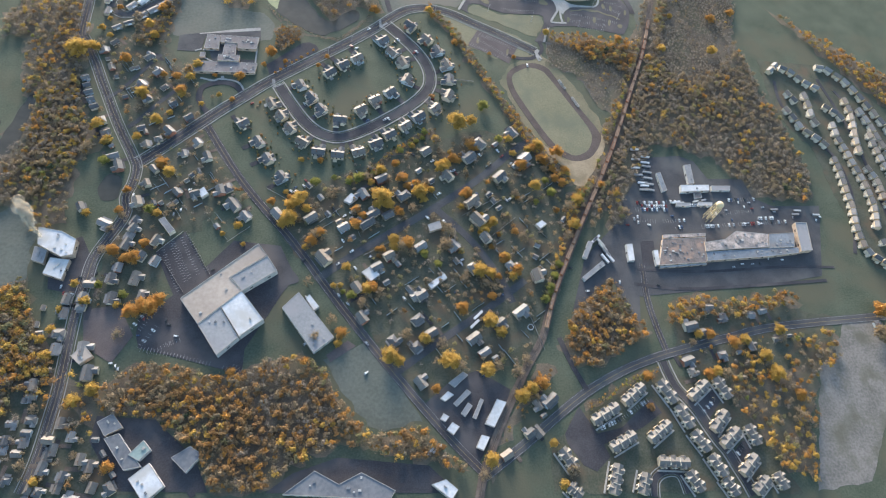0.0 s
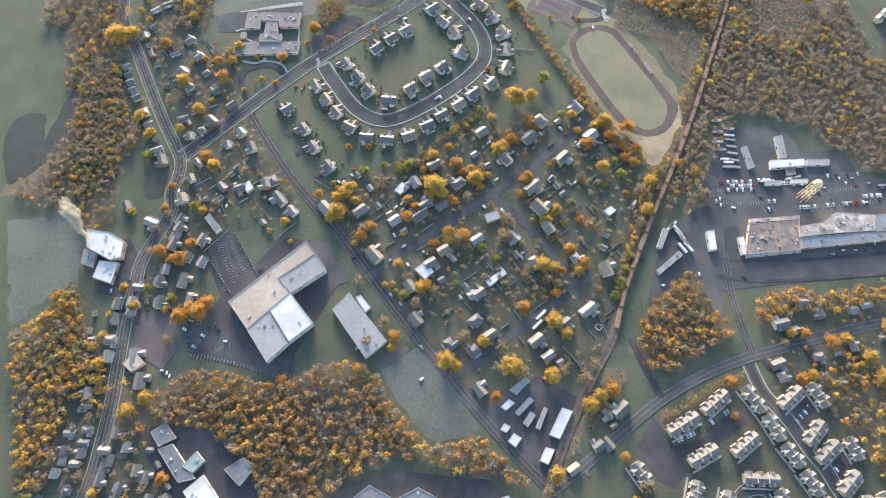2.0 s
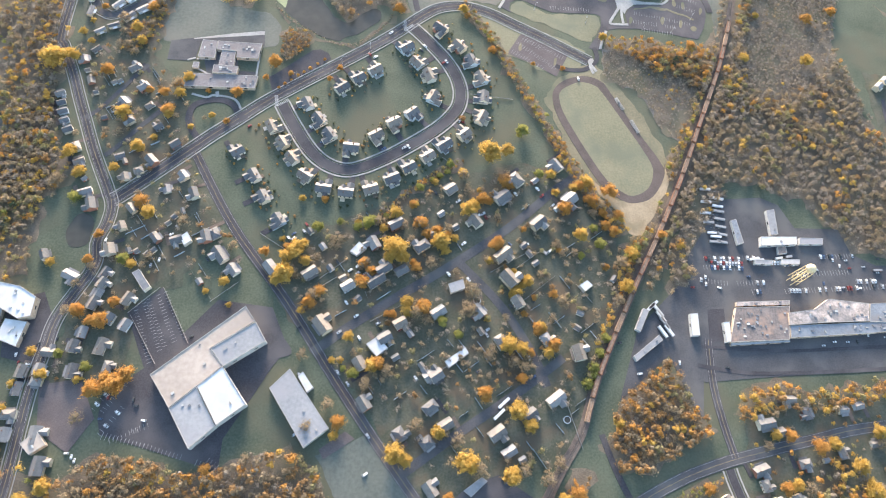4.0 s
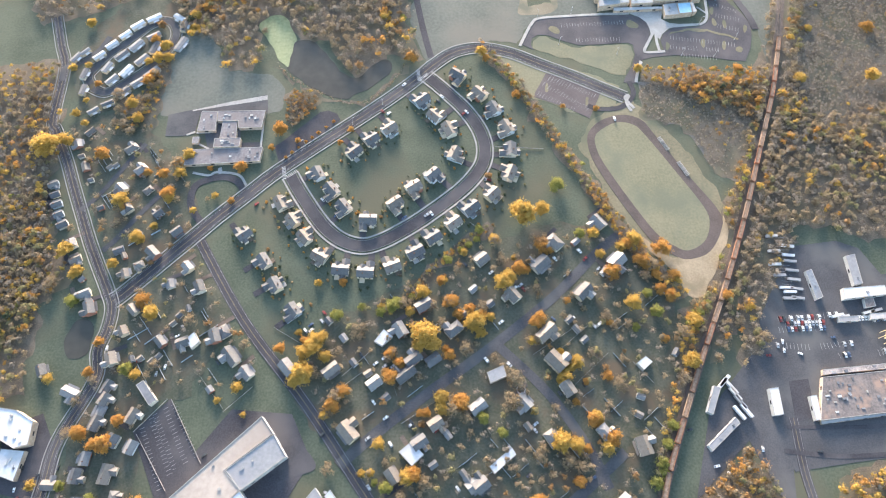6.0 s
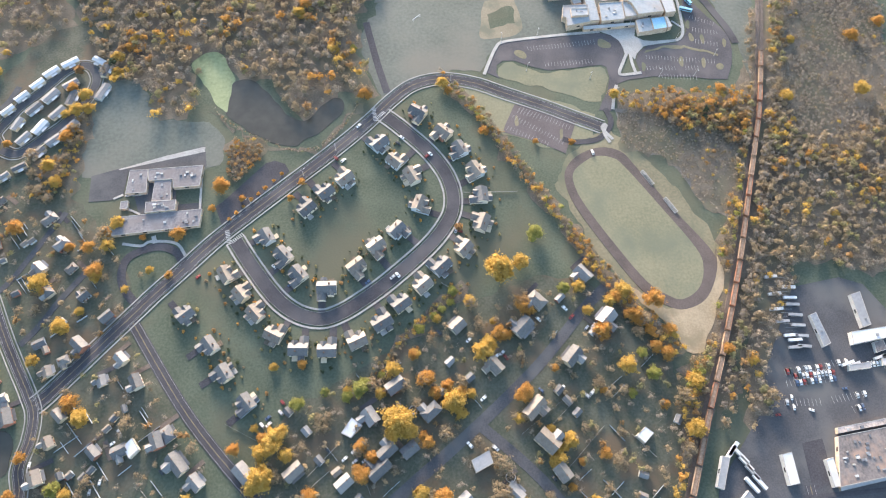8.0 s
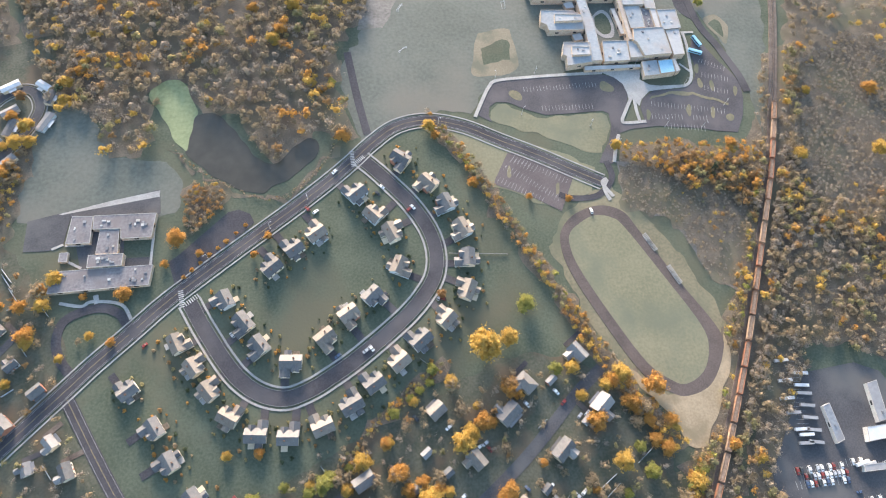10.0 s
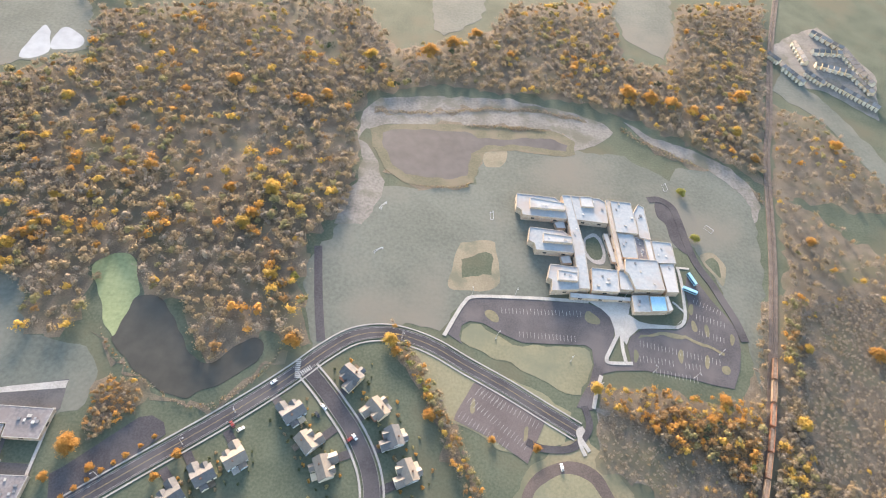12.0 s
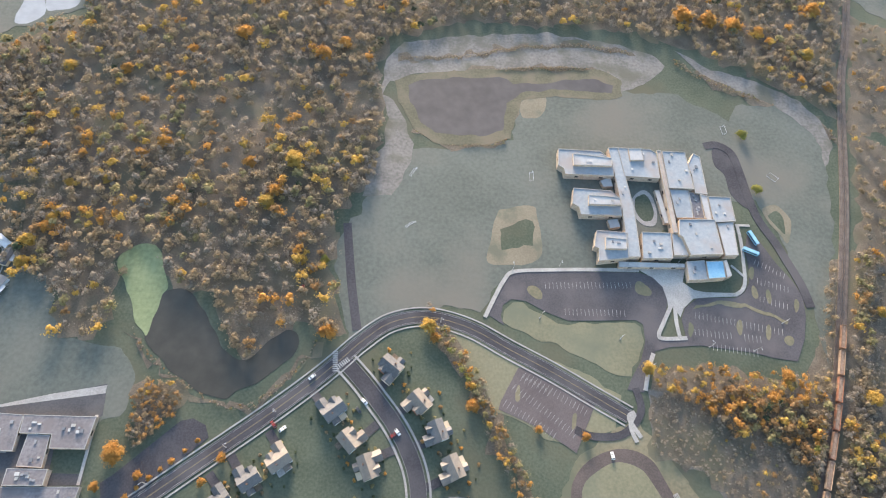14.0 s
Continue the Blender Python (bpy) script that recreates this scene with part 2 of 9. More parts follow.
def rounded(points, closed, steps=6):
    """A smooth line through the points."""
    p = [Vector(q) for q in points]
    n = len(p)
    out = []
    for i in range(n if closed else n - 1):
        a, b, c, d = (p[(i + k) % n] if closed else p[min(max(i + k, 0), n - 1)] for k in (-1, 0, 1, 2))
        for s in range(steps):
            t = s / steps
            out.append(0.5 * (2 * b + (c - a) * t + (2 * a - 5 * b + 4 * c - d) * t * t + (3 * b - a - 3 * c + d) * t ** 3))
    if not closed:
        out.append(p[-1])
    return out


def strip(bm, line, left, right, z0, z1):
    """A band along a line, from left to right of it, with sides."""
    n = len(line)
    rows = []
    for i, p in enumerate(line):
        d = (line[min(i + 1, n - 1)] - line[max(i - 1, 0)]).normalized()
        s = Vector((-d.y, d.x))
        a, b = p + s * left, p + s * right
        rows.append([bm.verts.new((q.x, q.y, z)) for q, z in ((a, z0), (a, z1), (b, z1), (b, z0))])
    for r, q in zip(rows, rows[1:]):
        for k in range(3):
            bm.faces.new((r[k], r[k + 1], q[k + 1], q[k]))
    bmesh.ops.recalc_face_normals(bm, faces=bm.faces)
    return bm


LAYERS = {"litter": 0.02, "area": 0.07, "road": 0.28}


def layer(kind):
    """Each flat sheet lies a little above the one before."""
    LAYERS[kind] += 0.003
    return LAYERS[kind]


SHEETS = []
WATERS = {}
HOUSE_SPOTS = []


def surface_z(x, y):
    """The height of the topmost flat sheet at a place."""
    best = 0.0
    for points, z, (x0, y0, x1, y1) in SHEETS:
        if z > best and x0 < x < x1 and y0 < y < y1 and inside(points, np.array([x]), np.array([y]))[0]:
            best = z
    return best


def remember(points, z):
    xs, ys = [p[0] for p in points], [p[1] for p in points]
    SHEETS.append(([tuple(p) for p in points], z, (min(xs), min(ys), max(xs), max(ys))))


def clear_ground(x, y):
    """Which places lie on neither road, yard nor house."""
    free = np.ones(len(x), bool)
    for points, z, (x0, y0, x1, y1) in SHEETS:
        if z > 0.15:
            near = np.nonzero(free & (x > x0) & (x < x1) & (y > y0) & (y < y1))[0]
            if len(near):
                free[near[inside(points, x[near], y[near])]] = False
    for hx, hy, hr in HOUSE_SPOTS:
        free &= (x - hx) ** 2 + (y - hy) ** 2 > hr * hr
    return free


def sheet(points, z):
    """A flat, thin piece of ground with a skirt."""
    bm = bmesh.new()
    flat = [Vector((p[0], p[1])) for p in ccw([tuple(p) for p in points])]
    n = len(flat)
    remember([tuple(p) for p in flat], z)
    verts, _, faces, _, _, _ = delaunay_2d_cdt(flat, [(i, (i + 1) % n) for i in range(n)], [], 1, 1e-4)
    top = [bm.verts.new((v.x, v.y, z)) for v in verts]
    for f in faces:
        bm.faces.new([top[i] for i in f])
    for e in [e for e in bm.edges if len(e.link_faces) == 1]:
        a, b = e.verts
        c, d = bm.verts.new((b.co.x, b.co.y, -0.2)), bm.verts.new((a.co.x, a.co.y, -0.2))
        bm.faces.new((a, b, c, d))
    bmesh.ops.recalc_face_normals(bm, faces=bm.faces)
    return bm


def frayed(points, amount, step=4.0):
    """An edge that wanders a little, as the edge of grass or trees does."""
    out = []
    for p, q in zip(points, points[1:] + points[:1]):
        n = max(1, int(math.dist(p, q) / step))
        for k in range(n):
            x, y = p[0] + (q[0] - p[0]) * k / n, p[1] + (q[1] - p[1]) * k / n
            out.append((x + amount * noise.noise((x * 0.09, y * 0.09, 1.0)) * 2, y + amount * noise.noise((x * 0.09, y * 0.09, 7.0)) * 2))
    return out


def area(name, category, label, mat, z, points, smooth=0):
    """A flat piece of the ground: field, yard or water."""
    pts = [tuple(p) for p in rounded(points, True, 5)] if smooth else points
    if mat not in (asphalt, worn_asphalt, lot_asphalt, asphalt_red, concrete, paving):
        pts = frayed(pts, (2.2 if mat in (frost, yard, grass, drygrass) else 1.5) if not smooth else 1.0)
    if category == "water":
        WATERS[name] = pts
    return tagged(part(name, sheet(pts, layer("area")), mat), label, category, kind="structure")


def road(name, points, width, z, mat, walk_width=0, line=""):
    path = rounded(points, False, 6)
    z = layer("road")
    for p, q in zip(path, path[1:]):
        side = Vector((-(q - p).y, (q - p).x)).normalized() * width / 2
        remember([tuple(v) for v in (p + side, p - side, q - side, q + side)], z)
    ob = tagged(part(name, strip(bmesh.new(), path, width / 2, -width / 2, -0.2, z), mat), "grey worn asphalt road between grass verges", "road", kind="structure")
    if mat == concrete:
        ob["label"], ob["category"] = "pale concrete footpath", "footpath"
    if walk_width:
        for s in (1, -1):
            a, b = s * (width / 2 + 1.6), s * (width / 2 + 1.6 + walk_width * 0.75)
            bm = strip(bmesh.new(), path, max(a, b), min(a, b), -0.2, z + 0.1)
            tagged(part("pavement", bm, paving), "pale concrete pavement along the street", "pavement", kind="structure")
            a, b = s * width / 2, s * (width / 2 + 0.25)
            bm = strip(bmesh.new(), path, max(a, b), min(a, b), -0.2, z + 0.12)
            tagged(part("kerb", bm, kerb_stone), "concrete kerb edging the road", "kerb", kind="structure")
    if line == "mid":
        bm = bmesh.new()
        strip(bm, path, 0.2, 0.08, z, z + 0.01)
        strip(bm, path, -0.08, -0.2, z, z + 0.01)
        part("centre_line", bm, paint_yellow, ob, "double yellow line")
        for s in (1, -1):
            bm = strip(bmesh.new(), path, s * (width / 2 - 0.7) + 0.06, s * (width / 2 - 0.7) - 0.06, z, z + 0.01)
            part("edge_line", bm, paint_white, ob, "white edge line")
    return ob


def inside(points, x, y):
    """Which of the places x, y lie within a ground plan."""
    hit = np.zeros(len(x), bool)
    for (ax, ay), (bx, by) in zip(points, points[1:] + points[:1]):
        if ay != by:
            hit ^= ((ay > y) != (by > y)) & (x < (bx - ax) * (y - ay) / (by - ay) + ax)
    return hit


def leaf_cloud(rng, n, radius, height, base, size):
    """n loose leaf clumps, each a slanted triangle, in a lumpy crown: an array (n, 3, 3) of corners."""
    lumps = rng.normal(0, 0.45, (9, 3)) * (radius, radius, height * 0.3)
    lumps[:, 2] += base + height * 0.55
    c = lumps[rng.integers(0, 9, n)] + rng.normal(0, 0.28, (n, 3)) * (radius, radius, height * 0.3)
    c[:, 2] = np.clip(c[:, 2], base, base + height * 1.1)
    a = rng.normal(0, 1, (n, 3)) * (1, 1, 0.6)
    a /= np.linalg.norm(a, axis=1, keepdims=True)
    b = np.cross(a, rng.normal(0, 1, (n, 3)))
    b /= np.linalg.norm(b, axis=1, keepdims=True)
    s = size * rng.uniform(0.6, 1.3, (n, 1))
    return np.stack([c - a * s * 0.6, c + b * s * 0.7, c + a * s * 0.6], 1)


ICO = bmesh.new()
bmesh.ops.create_icosphere(ICO, subdivisions=1, radius=1.0)
ICO_CORNERS = np.array([[tuple(v.co) for v in f.verts] for f in ICO.faces])
ICO.free()


def clumps(rng, n, radius, height, base, size):
    """n dense uneven bunches of leaves inside a crown."""
    out = []
    for k in range(n):
        a, r = k * 2.4 + rng.uniform(-0.5, 0.5), radius * math.sqrt((k + 0.4) / n) * 0.8
        c = np.array((math.cos(a) * r, math.sin(a) * r, base + height * (0.35 + 0.45 * (1 - r / radius)) + rng.uniform(-0.3, 0.3)))
        q = ICO_CORNERS * size * rng.uniform(0.7, 1.2) * (1, 1, 0.85)
        q = q * (1 + 0.3 * np.sin(q @ rng.normal(0, 2.2, 3) / size))[..., None]
        out.append(q + rng.normal(0, 0.1, q.shape) * size + c)
    return np.concatenate(out)


def twig_cloud(rng, n, radius, height, base, width):
    """n thin bare limbs that spread up and outwards from a trunk."""
    ang = rng.uniform(0, 2 * np.pi, n)
    lean = rng.uniform(0.15, 1.0, n)
    root = np.stack([0 * ang, 0 * ang, base * 0.3 + rng.uniform(0, 0.75, n) * height], 1)
    way = np.stack([np.cos(ang) * lean, np.sin(ang) * lean, rng.uniform(0.25, 0.9, n)], 1)
    tip = root + way * radius * rng.uniform(0.6, 1.25, (n, 1))
    side = np.cross(way, rng.normal(0, 1, (n, 3)))
    side *= width * rng.uniform(0.6, 1.3, (n, 1)) / np.linalg.norm(side, axis=1, keepdims=True)
    return np.stack([root - side, root + side, tip], 1)


def triangles(name, corners, slots, mats):
    """One mesh of loose triangles."""
    n = len(corners)
    me = bpy.data.meshes.new(name)
    me.vertices.add(3 * n)
    me.vertices.foreach_set("co", corners.reshape(-1).astype(np.float32))
    me.loops.add(3 * n)
    me.loops.foreach_set("vertex_index", np.arange(3 * n, dtype=np.int32))
    me.polygons.add(n)
    me.polygons.foreach_set("loop_start", np.arange(0, 3 * n, 3, dtype=np.int32))
    for m in mats:
        me.materials.append(m)
    me.polygons.foreach_set("material_index", slots.astype(np.int32))
    me.update(calc_edges=True)
    return me


WOOD_RNG = np.random.default_rng(7)
FORMS = {}
for kind_index in range(len(LEAVES)):
    FORMS[kind_index] = []
    for _ in range(10):
        if kind_index == 0:
            q = np.concatenate([twig_cloud(WOOD_RNG, 20, 2.7, 5.2, 1.0, 0.11), leaf_cloud(WOOD_RNG, 72, 2.9, 4.6, 1.4, 0.6), clumps(WOOD_RNG, 2, 2.0, 4.2, 1.2, 1.15)])
        elif kind_index == 1:
            q = np.concatenate([twig_cloud(WOOD_RNG, 8, 2.7, 5.0, 1.0, 0.12), leaf_cloud(WOOD_RNG, 72, 2.9, 4.6, 1.6, 0.64), clumps(WOOD_RNG, 3, 2.2, 4.4, 1.2, 1.15)])
        else:
            q = np.concatenate([leaf_cloud(WOOD_RNG, 76, 2.8, 4.4, 1.8, 0.7), clumps(WOOD_RNG, 4, 2.4, 4.6, 1.6, 1.15)])
        FORMS[kind_index].append(q)


def wood(label, density, mix, points, height=11, clearings=()):
    """A wood of many trees over brown leaf litter."""
    xy = np.array(points)
    lo, hi = xy.min(0), xy.max(0)
    cell = 5.0 / math.sqrt(density) * (min(1.0, height / 10) ** 0.8 if density > 0.31 else 1.0)
    gx, gy = np.meshgrid(np.arange(lo[0], hi[0], cell), np.arange(lo[1], hi[1], cell))
    x = gx.ravel() + WOOD_RNG.uniform(-0.6, 0.6, gx.size) * cell
    y = gy.ravel() + WOOD_RNG.uniform(-0.6, 0.6, gx.size) * cell
    keep = inside(points, x, y)
    for gap in clearings:
        keep &= ~inside(gap, x, y)
    thin = np.array([noise.noise((a * 0.012, b * 0.012, 3.0)) for a, b in zip(x, y)])
    keep &= WOOD_RNG.uniform(-0.75, 0.35, len(x)) < thin + (0.35 if density < 0.95 else 0.6)
    x, y = x[keep], y[keep]
    if len(x):
        free = clear_ground(x, y)
        x, y = x[free], y[free]
    lean = np.array([noise.noise((a * 0.02, b * 0.02, 9.0)) for a, b in zip(x, y)])
    groves = [noise.noise((a * 0.028, b * 0.028, 5.0)) for a, b in zip(x, y)]
    chance = np.cumsum(mix) / sum(mix)
    corners, slots = [], []
    for i in range(len(x)):
        k = int(np.searchsorted(chance, min(0.999, max(0.0, WOOD_RNG.uniform() * 0.85 + 0.075 + 0.25 * lean[i]))))
        if mix is MIX_BROWN and 2 <= k <= 6 and groves[i] < 0.03:
            k = int(WOOD_RNG.integers(0, 2))
        q = FORMS[k][WOOD_RNG.integers(0, 10)]
        a, s = WOOD_RNG.uniform(0, 6.283), WOOD_RNG.uniform(0.7, 1.25) * height / 11
        turn = np.array(((math.cos(a), math.sin(a), 0), (-math.sin(a), math.cos(a), 0), (0, 0, 1))) * s
        corners.append(q @ turn + (x[i], y[i], 0))
        slots.append(np.full(len(q), k))
    if density > 0.31:
        tagged(part("leaf_litter", sheet(frayed(points, 5.0), layer("litter")), litter), "brown leaf litter under the trees", "ground", kind="structure")
    ob = new("woodland", triangles("woodland", np.concatenate(corners), np.concatenate(slots), LEAVES))
    return tagged(ob, label, "woods", kind="stuff")


# ---- ground ----
bm = bmesh.new()
bmesh.ops.create_grid(bm, x_segments=40, y_segments=40, size=4900)
tagged(part("ground", bm, grass), "dull green autumn grass reaching the horizon", "ground", kind="structure")


# ---- fields, yards, water and roads ----
area('field_west', 'field', 'frosted pale green meadow beside the woods', frost, 0.02, [(-89.2, 67.6), (-92.9, 127), (-77.2, 164.7), (-55.1, 151.6), (-36.6, 112.6), (3.7, 105.8), (12.7, 91.6), (9.7, 66.9), (-2.6, 61.7)], 0)
area('field_far_west', 'field', 'pale grey-green meadow beyond the creek', frost, 0.02, [(-234.7, -154.4), (-206.3, -151.7), (-185.2, -136), (-169.9, -174.1), (-167.4, -214.6), (-179.8, -219.1), (-198.5, -232.1), (-210.5, -248.8)], 0)
area('field_south', 'field', 'dull grey-green mown field beside the road', frost, 0.02, [(69.9, -290.7), (103.5, -275.3), (142, -334.8), (143.8, -341.4), (114.4, -348), (103.4, -345.4), (83.5, -314.5)], 0)
area('field_east', 'field', 'pale lavender-grey harvested field', bare, 0.02, [(509.1, -312.2), (555.3, -269.7), (584.4, -264.5), (590.8, -307.7), (518.1, -410.7), (464.9, -415.3)], 0)
area('field_north', 'field', 'wide frosted school playing field', frost, 0.02, [(134.4, 105), (121.3, 174.8), (137.8, 212.1), (172.4, 257.1), (246.1, 269), (250.5, 316.4), (330.2, 320.8), (382.2, 320.3), (419.3, 296.8), (427, 311.7), (473.6, 317), (493.8, 281.9), (472.4, 198), (437, 99.1), (439.2, 156), (421.3, 221.4), (391.1, 220.2), (286.5, 160.4), (235.4, 159.6), (215.3, 134), (171.4, 135.6), (146.4, 113.7)], 0)
area('bare_strip', 'field', 'pale bare earth bank above the basin', bare, 0.025, [(149.8, 345.7), (164, 365.1), (216.8, 376), (282.4, 382.4), (336.6, 374.4), (368.2, 363), (378.5, 351.7), (364, 334.9), (335.5, 318.7), (332.3, 338.3), (311.6, 345.4), (253.1, 342.3), (175.7, 332.6), (153.8, 323.3), (147.6, 307.8)], 0)
area('bare_strip', 'field', 'pale bare slope beside the basin', bare, 0.025, [(147.6, 307.8), (157.3, 305.4), (173.4, 262.1), (169.4, 242.3), (157.6, 216.7), (138.7, 218.1), (139, 239.3), (150.8, 259.6), (153.7, 287.1)], 0)
area('litter_track', 'ground', 'brown leaf-strewn clearing with dry scrub', scrubland, 0.02, [(317.5, 84.3), (380.5, 81.3), (427.3, 67.7), (400.5, -13.2), (376.2, -26.3), (358, -5.9), (345, 32.9), (313, 45.3)], 0)
area('clearing_east', 'ground', 'grey leafless scrub clearing', scrubland, 0.02, [(491.6, 168.1), (546.2, 192.4), (585, 167), (548.6, 76), (493, 32.4), (454.8, 43.9), (460.9, 94.9)], 0)
area('oval_surround', 'field', 'dry tan grass round the running track', drygrass, 0.03, [(293.8, 61.3), (307.4, 63.5), (323.5, 40.1), (338.8, 17.5), (360.8, -34.8), (358.3, -63.9), (342, -86.2), (332.5, -120.8), (321.6, -115.1), (312.3, -93.4), (292.1, -79.6), (275.2, -44.2), (263.5, -11.9), (255.4, 13.2), (257.6, 29.7), (267.4, 42)], 0)
area('school_bank', 'field', 'dry mown grass bank along the school road', infield, 0.03, [(172.1, 127.8), (200.6, 130.7), (230.5, 113.6), (282.3, 90.5), (300.1, 79), (294.1, 60.3), (272.3, 55.6), (268.2, 45.3), (224.3, 70.2), (213.6, 83.8), (202.5, 97.2)], 0)
area('school_bank', 'field', 'mown grass island between the school road and car park', infield, 0.09, [(231.7, 133.5), (236.5, 138.6), (243.8, 138.8), (256.8, 130.8), (271.6, 125.2), (292.2, 125.5), (315.3, 126.5), (318.8, 123.1), (318.8, 114), (313.2, 100.7), (306.7, 91.3), (301.9, 92.7), (281.7, 101.2), (254.5, 113.7), (235.4, 122.1), (231.3, 126.6)], 0)
area('ball_field', 'field', 'bare tan dirt infield of a baseball diamond', dirt, 0.04, [(229.8, 202.5), (235.9, 209.8), (256.4, 212.9), (259.3, 204.2), (257.1, 170.5), (225.4, 166.6), (223.6, 176.6)], 1)
area('infield_grass', 'field', 'grey-green grass infield square', grass, 0.06, [(232.9, 195.2), (255.3, 200), (254.6, 180.7), (232.8, 176.9)], 0)
area('ball_field', 'field', 'round patch of pale dirt', dirt, 0.04, [(255.2, 306.7), (273.3, 316.4), (275.1, 303.1), (266.9, 291.8), (254.5, 291.8)], 1)
area('ball_field', 'field', 'thin dirt arc of a small diamond', dirt, 0.04, [(424.4, 215.7), (436.4, 218.7), (443.6, 204.4), (436.5, 187.7), (431.6, 193.2), (425.9, 204.4)], 1)
area('infield_grass', 'field', 'grass inside the small diamond', grass, 0.06, [(426.9, 211.1), (435.8, 212.9), (439, 202.1), (435.4, 194.3), (428.5, 205.5)], 1)
area('garden_ground', 'garden', 'leaf-strewn lawns and worn gardens among houses', yard, 0.02, [(30.7, -175.1), (50.9, -122.8), (113.8, -92.8), (176.4, -66.5), (210.7, -50.1), (239.9, -51.7), (270.9, -67), (304.9, -124.2), (288.8, -195.4), (248.7, -256.9), (81.9, -242.6)], 0)
area('garden_ground', 'garden', 'leaf-strewn lawns among the southern houses', yard, 0.02, [(90.8, -235.6), (165.1, -205.2), (239.3, -204.3), (266.3, -244), (242.1, -296.9), (187.1, -305.2), (144.7, -328.5), (125.4, -305.1)], 0)
area('garden_ground', 'garden', 'worn gardens beside the main street', yard, 0.02, [(-121.7, -253.6), (-97.9, -105), (-46.7, -56.2), (-13.5, -112.6), (-39.1, -168.1), (-61.6, -174.3), (-70, -246.8)], 0)
area('garden_ground', 'garden', 'leaf-strewn gardens among older houses', yard, 0.02, [(-163.3, 62.5), (-116.1, 75.1), (-81, 38), (-49.8, -17), (-51.6, -46.6), (-95.6, -90.9), (-112.2, -57.5)], 0)
area('garden_ground', 'garden', 'worn ground among street houses', yard, 0.02, [(-165.2, -303.5), (-128.2, -301.6), (-89.9, -344.2), (-57.4, -383.8), (-148.4, -375.7)], 0)
area('garden_ground', 'garden', 'leaf-strewn ground along the main road', yard, 0.02, [(381, -260.5), (437.7, -244.6), (542.5, -264), (521.6, -306.8), (408.1, -325.8), (371.3, -303.9)], 0)
area('garden_ground', 'garden', 'worn ground round mobile homes', yard, 0.02, [(-173.6, 136.8), (-155.5, 175.7), (-124.2, 213.3), (-84.4, 224.6), (-75.1, 164.6), (-92.9, 127), (-129.6, 75.5), (-156.8, 68.9)], 0)
area('garden_ground', 'garden', 'worn ground round town houses', yard, 0.02, [(581.4, 68), (670.5, 63.4), (712.1, 9.6), (744.1, -134.3), (669.6, -226.2), (612.9, -216.9), (605.1, -126.2), (602.6, -61.7), (574.9, -18.8)], 0)
area('garden_ground', 'garden', 'lawns round the apartment blocks', yard, 0.02, [(269.9, -345.7), (354.6, -308.1), (413, -326), (450.1, -415), (241, -401.1), (246.4, -369.6)], 0)
area('town_ground', 'ground', 'grey ground of a far housing estate', bare, 0.02, [(585.8, 514.3), (628.4, 553.5), (677.3, 581.7), (712.7, 493.8), (677, 412.1), (633.6, 452.8), (608.5, 455.8)], 0)
area('field_far', 'field', 'pale field beyond the forest', frost, 0.02, [(415.3, 556.3), (439.3, 615.3), (497.9, 628.4), (480.2, 521.4), (456.4, 475.2), (419.4, 503.1)], 0)
area('field_far', 'field', 'pale field in a far clearing', frost, 0.02, [(210.5, 552.8), (274.3, 570.7), (263.4, 511.5), (225.8, 473), (211.4, 479.5)], 0)
area('field_far', 'field', 'grey fields beyond the railway', frost, 0.02, [(568.9, 441.7), (591.6, 479), (622.4, 441.6), (642, 390.3), (653.6, 346.9), (638.5, 305.3), (607.8, 403.9)], 0)
area('field_far', 'field', 'grey river flats under the far hills', frost, 0.02, [(-152.1, 352), (-220.1, 504.4), (-148.8, 511.7), (-105.2, 448.6), (-90.9, 386.6)], 0)
area('bare_strip', 'field', 'pale gravel track along the edge of the woods', bare, 0.025, [(389.9, 368.1), (414.9, 349.5), (449.8, 338.8), (481.1, 319.3), (495.2, 297.5), (496.9, 272.4), (486.1, 254.3), (485.2, 282.7), (471.5, 301.5), (455.2, 317.1), (431.9, 328.5), (408.2, 342.9)], 0)
area('basin_bank', 'field', 'olive grass banks round the basin', bank_grass, 0.02, [(157.8, 325.7), (184.3, 334.2), (243, 339.7), (284.1, 339.4), (321.7, 343.9), (339.1, 335.1), (336.2, 316), (317.4, 311.6), (283.9, 314.6), (256.6, 308.8), (248.9, 293.3), (243.9, 270), (221.6, 263.9), (186.1, 264.6), (171.5, 279.1), (161.8, 303.1)], 0)
area('far_pond', 'water', 'bright far pond among trees', pale_water, 0.02, [(-138.3, 367.8), (-138.7, 397.2), (-133.1, 414.5), (-119.2, 379.3)], 1)
area('far_pond', 'water', 'bright far quarry pond', pale_water, 0.02, [(-118.3, 383.6), (-122.2, 403.8), (-118.4, 415.1), (-110.3, 413.6), (-98.7, 403.5), (-98.4, 388.2)], 1)
area('pond', 'water', 'dark still pond with brown banks', water, 0.03, [(16.8, 141), (24.6, 144.9), (33.5, 143.5), (45, 130.1), (55.5, 113.4), (62.6, 103.6), (72.4, 99.5), (79.2, 103), (86.8, 112.3), (95.4, 117.5), (102.8, 115.4), (105.4, 108.9), (99.5, 100.4), (86.8, 90.3), (75.5, 81.9), (66.6, 76.9), (55.5, 78.5), (39.2, 87.7), (23.7, 101.1), (12.7, 113.6), (12.7, 123)], 1)
